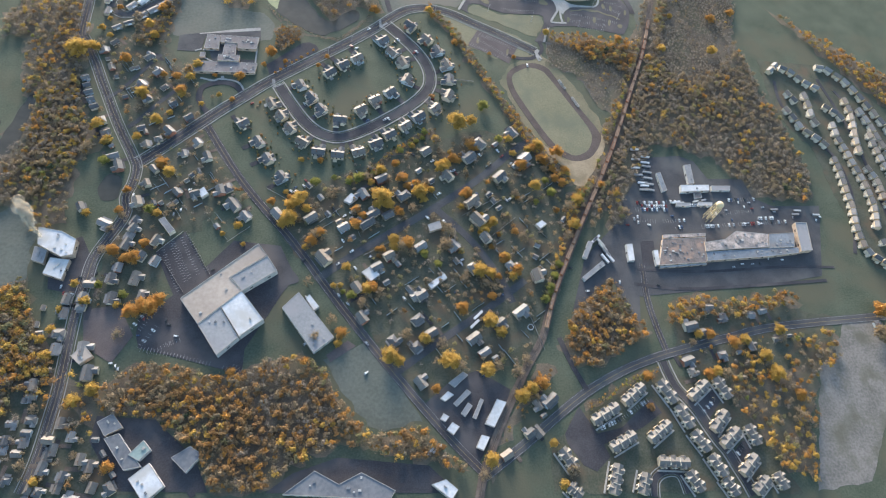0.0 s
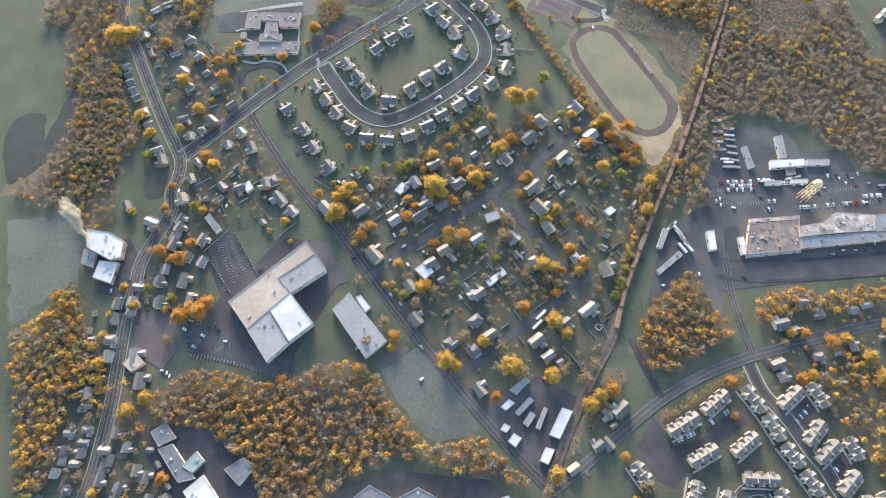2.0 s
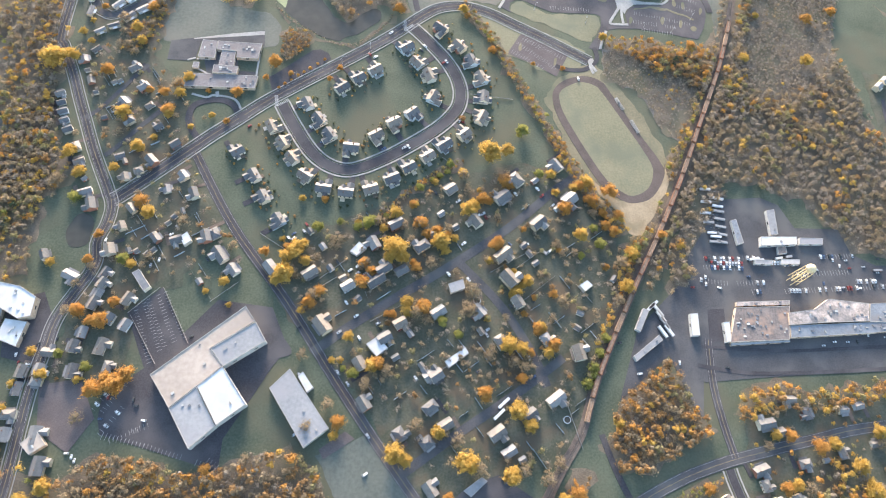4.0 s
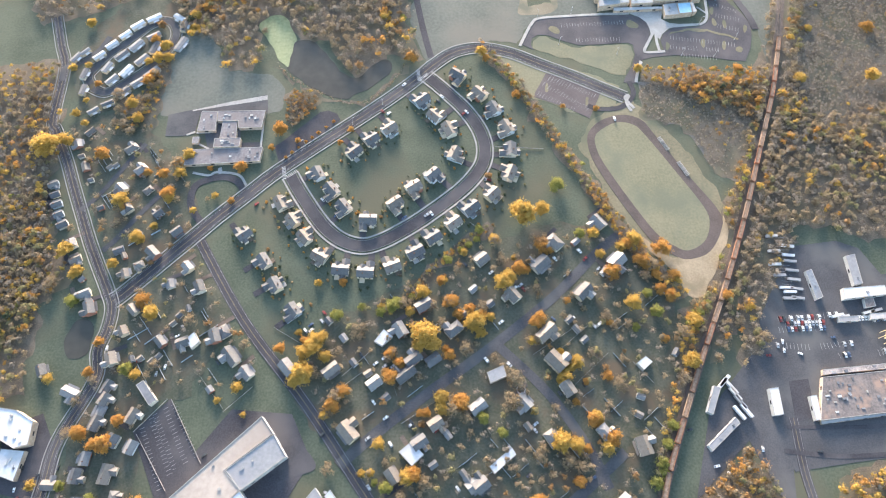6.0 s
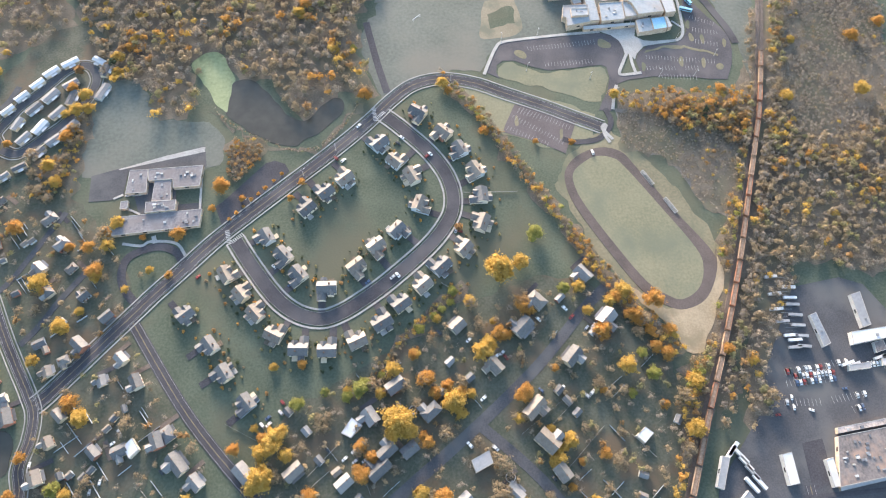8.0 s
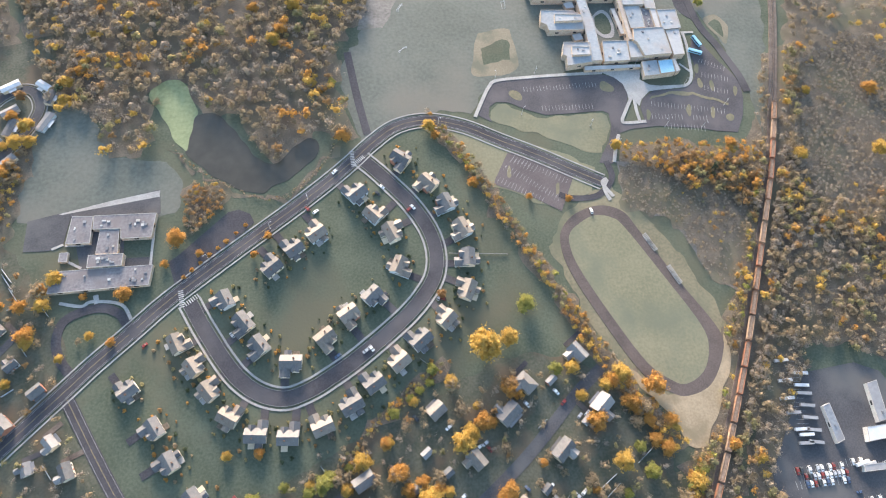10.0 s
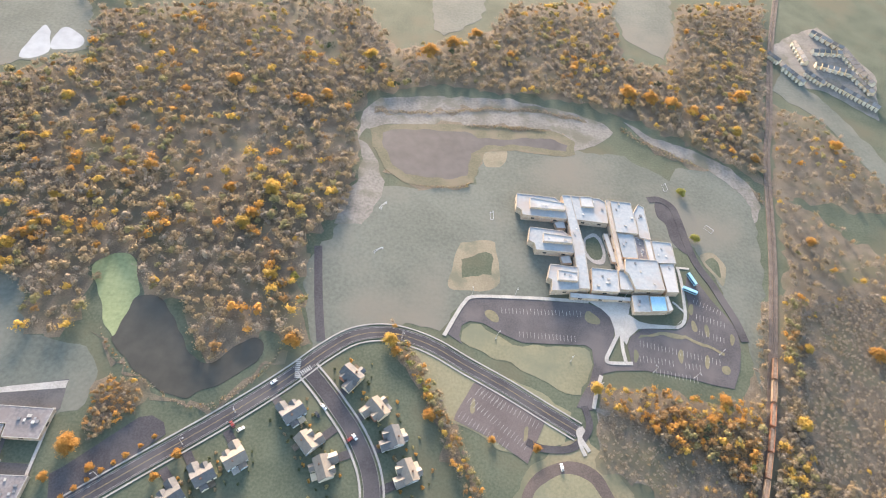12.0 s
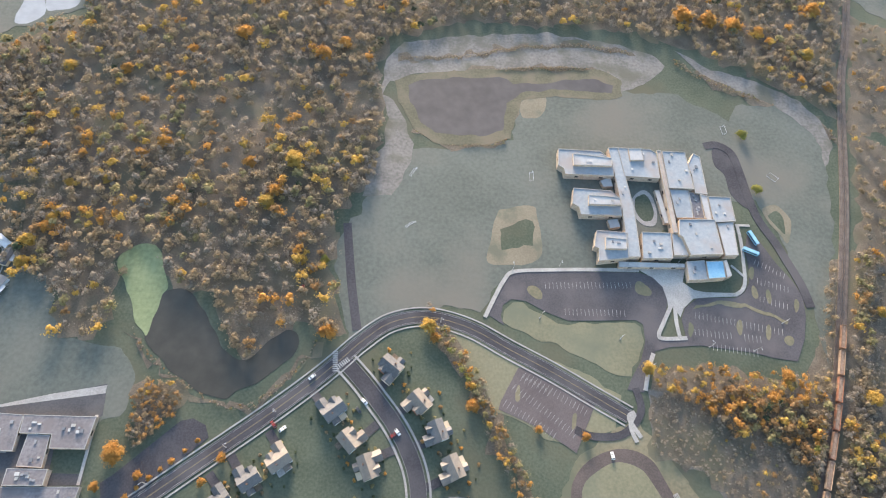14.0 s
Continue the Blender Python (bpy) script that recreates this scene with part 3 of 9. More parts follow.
area('pond_algae', 'water', 'bright green algae covering a pond', algae, 0.04, [(-14, 167.9), (-5.9, 175.4), (4.7, 175.7), (12.5, 168.5), (16.3, 158.1), (20, 147.6), (17.9, 141), (15.7, 131.2), (14.8, 122.3), (13.2, 114.4), (7.8, 121.1), (2.1, 132.1), (-5.1, 143.3), (-11.3, 156)], 1)
area('basin', 'water', 'still brown detention basin', mud_water, 0.03, [(167.6, 319.3), (177.6, 325), (202, 329.2), (240.2, 331.2), (248.8, 324.5), (273.9, 327.6), (315.8, 333.9), (331, 327.5), (328.5, 319.7), (309.5, 320.5), (282.3, 321.5), (254, 316.1), (244.4, 304.2), (238.4, 278.2), (222, 273.3), (188.3, 273), (177.8, 284.7), (170.4, 303.6)], 0)
area('small_pond', 'water', 'dark round farm pond', water, 0.03, [(-129.5, -125.8), (-127.2, -114.1), (-119.7, -108.9), (-110.7, -115), (-109.8, -130.6), (-115.6, -137.7), (-123.8, -137.3)], 1)
area('creek', 'water', 'grey river among the trees', water, 0.03, [(-255, -75.9), (-249.1, -52.1), (-226.4, -48.5), (-220.7, -76.7), (-208.4, -24.4), (-200.4, -24), (-204.9, -76.6), (-216, -100.9), (-233.5, -117.1), (-244.3, -116.1)], 1)
area('parking_lot', 'car park', 'dark asphalt yard round the warehouse', asphalt, 0.04, [(-77.4, -264.1), (-77.4, -249.9), (-46.5, -223.7), (-9.5, -178.6), (30.3, -184.1), (43.9, -214.8), (34.5, -228.1), (23.1, -248.8), (6.2, -277.9), (5.4, -298.8), (-40, -284.6), (-73.9, -274.5)], 0)
area('parking_lot', 'car park', 'asphalt car park with white bays', asphalt, 0.045, [(-72.3, -189.5), (-50.6, -169.2), (-27.3, -211), (-38.9, -216.8), (-45.8, -225.4), (-53.7, -229.3)], 0)
area('parking_lot', 'car park', 'wide dark asphalt works yard', worn_asphalt, 0.04, [(360.5, -136.8), (401.7, -81.2), (437.4, -78.3), (452.4, -85.4), (461.9, -107.6), (501, -107.7), (506, -131.3), (525.1, -141.3), (579.7, -140.4), (549.1, -221.8), (480.3, -231.7), (397.5, -236.5), (354.3, -239.9), (342.7, -211.9)], 0)
area('parking_lot', 'car park', 'dark asphalt storage yard', asphalt, 0.04, [(146.1, -330.4), (172.3, -309.8), (193.4, -303.1), (219.5, -320.3), (212.5, -337.5), (188, -375.4), (170, -360.1)], 0)
area('parking_lot', 'car park', 'asphalt school car parks with white bays', lot_asphalt, 0.05, [(220.4, 131), (227.6, 143.2), (235.8, 157.5), (240.6, 160.5), (274.1, 161.9), (324.2, 162.1), (334.5, 158.5), (339.5, 152), (340.3, 142.2), (337.4, 132.7), (330.3, 118.7), (331.8, 114.9), (347.8, 115.1), (347.3, 129.3), (351.5, 137.2), (361.4, 144.2), (386.7, 144.6), (394.8, 148.8), (399.9, 156.4), (402.4, 169.2), (402.7, 180.1), (407.8, 193.7), (415.6, 187.1), (422.4, 171.7), (430.5, 157.8), (434.4, 146.6), (432.4, 132.4), (426.9, 116.7), (417.8, 101.5), (402.7, 103.6), (388.7, 107.2), (356.3, 111.4), (335.7, 110.1), (326, 107.4), (319.9, 93.6), (314.2, 81.2), (304, 82.9), (307.9, 89.9), (315.4, 100.7), (320.5, 113.7), (321, 125.1), (316.7, 128.1), (292.4, 127.4), (272.2, 127.1), (258.1, 133.1), (245.8, 140.4), (236.6, 141.4), (230.9, 137.4), (229, 129.6), (230.8, 123.5)], 0)
area('parking_lot', 'car park', 'curved asphalt drive behind the school', asphalt, 0.045, [(415.4, 215.4), (417.3, 244.9), (413.6, 263.3), (399.9, 268.5), (397.4, 252.9), (403, 244.1), (404.1, 226.5)], 1)
area('parking_lot', 'car park', 'reddish asphalt car park with white bays', asphalt_red, 0.05, [(225.8, 75.4), (237.8, 96), (244.4, 95.4), (282.7, 73.5), (268.3, 46), (248.2, 59.8), (224.3, 70.9)], 0)
area('parking_lot', 'car park', 'asphalt yard of the old school', worn_asphalt, 0.045, [(-82.7, 45.9), (-82.8, 67.6), (-64.2, 71.6), (-2, 84.8), (-0.5, 66.9), (-22.2, 51), (-21.2, 36.3), (-3.2, 35.7), (-3, 30), (-46.5, 29.9), (-56.6, 68.7), (-59.1, 48.1), (-67.7, 45.3)], 0)
area('parking_lot', 'car park', 'pale resurfaced strip of the school yard', concrete, 0.05, [(-64.1, 71.3), (-30.7, 79.1), (-1.9, 84.2), (-1.9, 79.4), (-30.3, 75.3), (-62.6, 70.6)], 0)
area('parking_lot', 'car park', 'strip of asphalt parking beside the street', asphalt, 0.045, [(6.6, 31.1), (12, 34.9), (42.9, 64), (49.5, 65.4), (57, 61.6), (59.7, 54.9), (55.7, 51.2), (19.3, 17.6), (11.2, 14.9)], 0)
area('parking_lot', 'car park', 'asphalt yard of the dairy works', asphalt, 0.045, [(-156.4, -181.5), (-132.6, -174), (-116.3, -204.8), (-120.9, -229.6), (-150, -222)], 0)
area('parking_lot', 'car park', 'wide asphalt yard of low works buildings', asphalt, 0.045, [(27.5, -387.5), (46.8, -375.2), (79.7, -365.9), (148.2, -375.8), (164.2, -392), (163.9, -396.4)], 0)
area('parking_lot', 'car park', 'asphalt lorry yard beside the railway', worn_asphalt, 0.045, [(285.9, -253.8), (308.6, -198.3), (347.3, -162.4), (368.9, -165.6), (347.4, -266.9), (341.8, -256.7), (329.7, -219)], 0)
area('parking_lot', 'car park', 'dark earth yard beside the street', asphalt_red, 0.045, [(-119.8, -241.3), (-93.7, -237.2), (-79.5, -264), (-92.1, -286.1), (-114.4, -271.6)], 0)
area('parking_lot', 'car park', 'asphalt yard of workshops', asphalt, 0.045, [(-95, -326), (-54, -330.9), (-22.6, -360.8), (-11.9, -384.5), (-72.9, -379.6), (-97.5, -343.7)], 0)
area('parking_lot', 'car park', 'asphalt court of the apartments', asphalt, 0.045, [(275.4, -336.9), (286.9, -359.4), (308.5, -356), (340.3, -333.1), (346.5, -345.6), (327, -356.7), (309.3, -362.5), (290.5, -368.1), (294.2, -377.9), (280.6, -388.4), (270.6, -383), (260.5, -365.9), (259.7, -358.2)], 0)
area('parking_lot', 'car park', 'asphalt court between apartment blocks', asphalt, 0.045, [(376.7, -341), (396.3, -328.3), (403.4, -330.9), (401.7, -339.2), (387.5, -353.1), (381.3, -351.5)], 0)
area('parking_lot', 'car park', 'asphalt court between apartment blocks', asphalt, 0.045, [(395.1, -385.6), (411.6, -371.8), (417.2, -373.8), (415.4, -381.4), (399.7, -394.1)], 0)
area('courtyard', 'pavement', 'round paved court inside the school', paving, 0.05, [(330, 221.9), (338.6, 228.4), (344, 223.3), (345.5, 210.5), (342.7, 199.8), (335.2, 198.6), (329.6, 204), (327.8, 213.3)], 1)
area('courtyard_lawn', 'field', 'small round lawn in the school court', grass, 0.05, [(332, 221), (338.1, 225.5), (342, 221.3), (343.1, 210.9), (340.9, 203.4), (335.7, 201.9), (331.9, 205.9), (329.9, 213.3)], 1)
area('plaza', 'pavement', 'pale concrete plaza at the school entrance', concrete, 0.05, [(323.9, 164.6), (357.1, 166.1), (353.3, 155.5), (360, 149.9), (368.2, 148.4), (387.6, 148.3), (389.4, 145.9), (367.3, 144.7), (358.3, 143.7), (350.3, 136.8), (346.8, 130.4), (343.9, 137.1), (339.9, 136.2), (340.1, 143), (338.7, 152), (333.3, 158.5)], 0)
area('parking_island', 'field', 'grassy kerbed island in the car park', drygrass, 0.05, [(236.2, 83.6), (237.8, 85.1), (237.2, 76.6), (234.4, 75.9)], 1)
area('parking_island', 'field', 'grassy kerbed island in the car park', drygrass, 0.05, [(268.8, 67.8), (271, 68.9), (268.4, 60.7), (266.2, 60)], 1)
area('parking_lot', 'car park', 'dark yard of trailers beside the works', asphalt, 0.05, [(367.9, -182.1), (381.9, -181.1), (378.9, -206.9), (364.2, -209.5)], 0)
area('red_earth', 'ground', 'bare red-brown earth beside the workshop', asphalt_red, 0.05, [(70.3, -285.5), (87.7, -273.5), (94.5, -278.5), (73.8, -291.7)], 0)
area('loop_drive', 'car park', 'curving asphalt drives beside the warehouse', asphalt, 0.05, [(2.6, -228.6), (26.9, -198), (41.5, -208.7), (46.5, -219.3), (32.5, -224.1), (28, -234.2), (15, -258.7), (5.7, -248.6)], 1)
area('parking_island', 'field', 'grassy kerbed island in the car park', drygrass, 0.05, [(257.3, 142.7), (254.3, 141.9), (250.3, 144), (247.7, 147.7), (248, 151), (251, 151.8), (254.9, 149.7), (257.5, 146)], 1)
area('parking_island', 'field', 'grassy kerbed island in the car park', drygrass, 0.05, [(328.7, 145.3), (325.5, 144.8), (322, 147.4), (320.2, 151.6), (321.1, 155), (324.3, 155.4), (327.8, 152.7), (329.6, 148.5)], 1)
area('parking_island', 'field', 'small planted island in the car park', drygrass, 0.05, [(353.8, 122.6), (352.9, 118.5), (351.5, 116.7), (350.2, 118.1), (350, 122.1), (350.8, 126.2), (352.3, 128.1), (353.5, 126.6)], 1)
area('parking_island', 'field', 'small planted island in the car park', drygrass, 0.05, [(387.4, 124.1), (386.2, 120.2), (384.6, 118.5), (383.5, 120), (383.5, 123.7), (384.7, 127.6), (386.3, 129.4), (387.5, 127.9)], 1)
area('parking_island', 'field', 'small planted island in the car park', drygrass, 0.05, [(405.7, 121.2), (404.4, 117.4), (402.7, 115.7), (401.6, 117.1), (401.8, 120.8), (403.1, 124.7), (404.7, 126.5), (405.8, 125)], 1)
area('parking_island', 'field', 'small planted island in the car park', drygrass, 0.05, [(419.6, 115.1), (418, 112.9), (415.6, 112), (413.7, 112.9), (413.5, 115), (415, 117.2), (417.4, 118.1), (419.3, 117.2)], 1)
area('parking_island', 'field', 'small planted island in the car park', drygrass, 0.05, [(412.6, 146.5), (411.5, 143), (409.9, 141.3), (408.7, 142.5), (408.6, 145.9), (409.6, 149.4), (411.3, 151.1), (412.5, 149.9)], 1)
area('parking_island', 'field', 'small planted island in the car park', drygrass, 0.05, [(403.6, 149.7), (402.6, 146.1), (401, 144.5), (399.7, 145.7), (399.6, 149), (400.6, 152.6), (402.2, 154.3), (403.5, 153.1)], 1)
area('parking_island', 'field', 'small planted island in the car park', drygrass, 0.05, [(429.2, 139.8), (428.1, 136.3), (426.8, 134.7), (425.9, 136), (425.9, 139.3), (426.9, 142.8), (428.3, 144.4), (429.2, 143.1)], 1)
area('parking_island', 'field', 'small planted island in the car park', drygrass, 0.05, [(405.5, 164.4), (404.4, 160.7), (402.8, 159), (401.5, 160.2), (401.4, 163.7), (402.4, 167.4), (404.1, 169.2), (405.4, 167.9)], 1)
area('parking_island', 'field', 'long planted island in the car park', drygrass, 0.05, [(355.4, 135.7), (357.6, 138.9), (362.6, 140.6), (385.7, 140.5), (403.9, 136), (420, 129.8), (419.1, 127.9), (403.2, 133.2), (385, 137.7), (362, 137.8)], 0)
area('sand_apron', 'ground', 'pale sandy ground below the running track', sand, 0.05, [(357.7, -51.9), (357.9, -67.6), (342.9, -88.9), (326.2, -117.7), (312.5, -115.5), (310.7, -100.7), (299.3, -85.4), (287.3, -71.6), (280.6, -58), (292.9, -72), (309.2, -84.4), (324.3, -85.6), (340.2, -77.6)], 0)
road('road_1', [(-197.1, 183.5), (-186.2, 148.5), (-178.2, 122.7), (-176.5, 66.8), (-171.9, 56.5), (-157.4, 26.4), (-146.8, 0.7), (-136.1, -24.1), (-125.7, -48.1), (-115.9, -68.3), (-105.9, -88), (-100.4, -101.7), (-100.8, -117.9), (-104.7, -133.6), (-102.9, -153.7), (-119.1, -191.8), (-122.4, -217), (-125.1, -243.5), (-125.4, -280.1), (-125.4, -305.8), (-126.9, -326.1), (-129.9, -356.4), (-134.6, -377.3)], 6.2, 0.06, asphalt, 0.8, 'mid')
road('road_2', [(-100.6, -96.8), (-93.2, -90.8), (-69.9, -68.2), (-43.7, -42.7), (-32.3, -31.5), (-12.8, -14), (6.9, 4), (26.9, 19.5), (47.2, 34.8), (67.8, 50), (89, 65.9), (110.8, 83.3), (126.5, 97.1), (141.8, 111.7), (159.9, 124.5), (182.8, 128.4), (208.5, 121.5), (233.9, 107.2), (259.1, 93.2), (283.6, 78.1), (302.5, 66.7)], 8.4, 0.06, asphalt, 1.2, 'mid')
road('road_3', [(-45.2, -49.7), (-6.6, -116.8), (40.2, -179.6), (80.7, -240.6), (125.5, -303.8), (167.2, -357.8), (191.7, -385.3)], 7.7, 0.06, asphalt, 0, 'mid')
road('road_4', [(20.6, 2.6), (27.5, -11.0), (35.0, -24.3), (42.9, -37.4), (52.1, -49.5), (64.0, -58.8), (78.2, -63.0), (92.6, -59.4), (106.2, -52.5), (119.3, -44.7), (131.8, -36.0), (144.1, -26.9), (155.9, -17.3), (166.4, -6.3), (174.6, 6.4), (177.4, 21.1), (175.4, 36.1), (169.8, 50.2), (162.2, 63.3), (153.0, 75.5), (143.5, 87.4), (133.2, 98.7)], 8.8, 0.06, asphalt, 1.7, '')
road('road_5', [(61.1, -218.6), (83.9, -200.8), (115, -179.5), (169.9, -144.1), (215.5, -111.3), (253.4, -77.8), (271.2, -64.7)], 7.2, 0.06, worn_asphalt, 0, '')
road('road_6', [(169.9, -144.1), (202.2, -181), (223.4, -218), (232.5, -243)], 6.7, 0.06, worn_asphalt, 0, '')
road('road_7', [(125.5, -302.9), (166.8, -275.2), (211.3, -246.8), (247.1, -221.3)], 6.5, 0.06, worn_asphalt, 0, '')
road('road_8', [(189.8, -386.7), (224.5, -365.1), (278.8, -328.9), (318.9, -309.4), (353, -298.2), (380.6, -291.7), (429.8, -281.8), (486.7, -272.5), (638.3, -263.6)], 8.3, 0.06, worn_asphalt, 0, 'mid')
road('road_9', [(359.5, -301.7), (361.5, -312.4), (365.6, -325.8), (373.2, -336.7), (379.6, -347.4), (384.6, -359.2), (389.8, -369.9), (395.6, -379.7), (399.8, -391.2), (404.2, -402.6), (407.6, -414.1)], 6.2, 0.06, asphalt, 1.5, '')
road('road_10', [(363.4, -206.4), (360.2, -242.1), (362.1, -270.9), (365.6, -294.1)], 6.3, 0.06, asphalt, 0, 'mid')
road('road_11', [(191.8, -384.1), (184.5, -404.2)], 4.6, 0.06, asphalt, 0, '')
road('road_12', [(-57.9, -335.5), (-21.3, -386.7)], 4.3, 0.06, asphalt, 0, '')
road('road_13', [(-138, -20.5), (-127.8, -10.2), (-116.3, 7.9), (-105.5, 26), (-97, 39)], 4, 0.06, worn_asphalt, 0, '')
road('road_14', [(-114.9, -56.1), (-106, -46.5), (-93.5, -28.1), (-83.4, -15.5), (-74.7, -5.2)], 4.2, 0.06, worn_asphalt, 0, '')
road('road_15', [(128.5, 195.3), (133.5, 152.5), (138.8, 119.3)], 5.6, 0.06, asphalt, 0, '')
road('road_16', [(269.3, -277), (276.1, -300.9), (285.1, -323.6)], 4.5, 0.06, asphalt, 0, '')
road('road_17', [(-152.6, 103.6), (-156.3, 113), (-149.6, 125), (-141.9, 137.2), (-130.1, 148.4), (-120.4, 159.9), (-112, 169), (-101.4, 174.2), (-92.2, 170.3), (-87.4, 157.3), (-91.1, 143.3), (-99.1, 129.1), (-108.5, 116.4), (-120.4, 106.3), (-132, 96.5), (-140.4, 93.6), (-150.3, 98.9)], 6, 0.06, worn_asphalt, 0.9, '')
road('road_17', [(-177.6, 108.5), (-178.1, 122.7), (-167.4, 127.5), (-152.8, 141), (-145.7, 157.3)], 5, 0.06, worn_asphalt, 0, '')
road('road_18', [(592.7, 36.1), (588.6, -2.7), (607.2, -49.8), (626.3, -77.7), (624.4, -130.9), (596.9, -197.6)], 3.8, 0.06, asphalt, 0, '')
road('road_18', [(651.9, 41.3), (662.5, -47.7), (657.3, -139.3), (651.6, -204.1)], 3.8, 0.06, asphalt, 0, '')
road('road_18', [(667.4, 23.1), (699.5, -56), (719.8, -112.4)], 3.9, 0.06, asphalt, 0, '')
road('road_19', [(-44.2, -36.9), (-51.3, -27.2), (-55.1, -16.1), (-53.1, -4), (-43.7, 2), (-30.8, 3.7), (-20.1, -1.3), (-14.3, -10.1), (-6.6, -17.5)], 5.6, 0.06, asphalt, 0, '')
road('road_20', [(323.3, -409.7), (326.4, -397.9), (334.8, -392.2), (345.4, -391.9), (350.7, -397.1), (352.6, -409.2)], 5, 0.06, asphalt, 1.0, '')
road('road_21', [(309.2, 84), (310.1, 69.4), (297.3, 56.5), (279.4, 55.3), (269, 59.2)], 4.5, 0.06, asphalt, 0, '')
road('path', [(307.9, 54.5), (302.2, 65.7), (306.4, 69.4)], 2.6, 0.06, concrete, 0, '')
road('road_22', [(393, 269.7), (403.3, 271.4), (412.4, 264.8), (415, 251.1), (416.5, 223.3), (419.3, 205.1), (426.6, 187), (430.2, 174.9), (435.9, 154.9), (437.7, 138.6)], 6.4, 0.06, asphalt, 0, '')
road('lane_1', [(350.7, -226.9), (394.5, -232.9), (462.9, -231.5), (551.9, -226.8)], 3.1, 0.06, asphalt, 0, '')
road('lane_2', [(356.7, -212.2), (425.5, -215.3), (509.5, -211.4), (566.5, -212.7)], 2.5, 0.06, asphalt, 0, '')


# ---- builders ----
def extrude(bm, profile, x0, x1):
    """A profile in y and z, drawn out along x."""
    a = [bm.verts.new((x0, y, z)) for y, z in profile]
    b = [bm.verts.new((x1, y, z)) for y, z in profile]
    n = len(profile)
    bm.faces.new(list(reversed(a)))
    bm.faces.new(b)
    for i in range(n):
        bm.faces.new((a[i], a[(i + 1) % n], b[(i + 1) % n], b[i]))
    bmesh.ops.recalc_face_normals(bm, faces=bm.faces)
    return bm


def turned(bm, x=0.0, y=0.0, angle=0.0):
    bm.transform(pose(x, y, 0, 0, 0, angle))
    return bm


def gable_walls(length, width, eave, rise):
    return extrude(bmesh.new(), [(-width / 2, -0.3), (width / 2, -0.3), (width / 2, eave), (0, eave + rise), (-width / 2, eave)], -length / 2, length / 2)


def gable_roof(length, width, eave, rise, over=0.45, thick=0.25):
    k = rise / (width / 2)
    w = width / 2 + over
    low, top = eave - over * k + 0.02, eave + rise + 0.02
    return extrude(bmesh.new(), [(-w, low), (0, top), (w, low), (w, low + thick), (0, top + thick), (-w, low + thick)], -length / 2 - over, length / 2 + over)


def hip_roof(length, width, eave, rise, over=0.45):
    bm = bmesh.new()
    l, w = length / 2 + over, width / 2 + over
    r = max(0.2, l - w)
    v = [bm.verts.new(p) for p in ((-l, -w, eave), (l, -w, eave), (l, w, eave), (-l, w, eave), (-r, 0, eave + rise), (r, 0, eave + rise))]
    for f in ((0, 1, 5, 4), (1, 2, 5), (2, 3, 4, 5), (3, 0, 4), (3, 2, 1, 0)):
        bm.faces.new([v[i] for i in f])
    return bm


def block_of(x0, x1, y0, y1, z0, z1):
    return box(bmesh.new(), x0, x1, y0, y1, z0, z1)


def window_row(owner, xs, y, z, w=1.1, h=1.4):
    side = 1 if y > 0 else -1
    for x in xs:
        part("window", block_of(x - w / 2, x + w / 2, y - 0.03 if side > 0 else y - 0.04, y + 0.04 if side > 0 else y + 0.03, z, z + h), glass, owner)


HOUSE_RNG = random.Random(5)
SHRUBS = []
NEW_LABEL = "two-storey {} suburban house with grey shingled roof and garage wing"


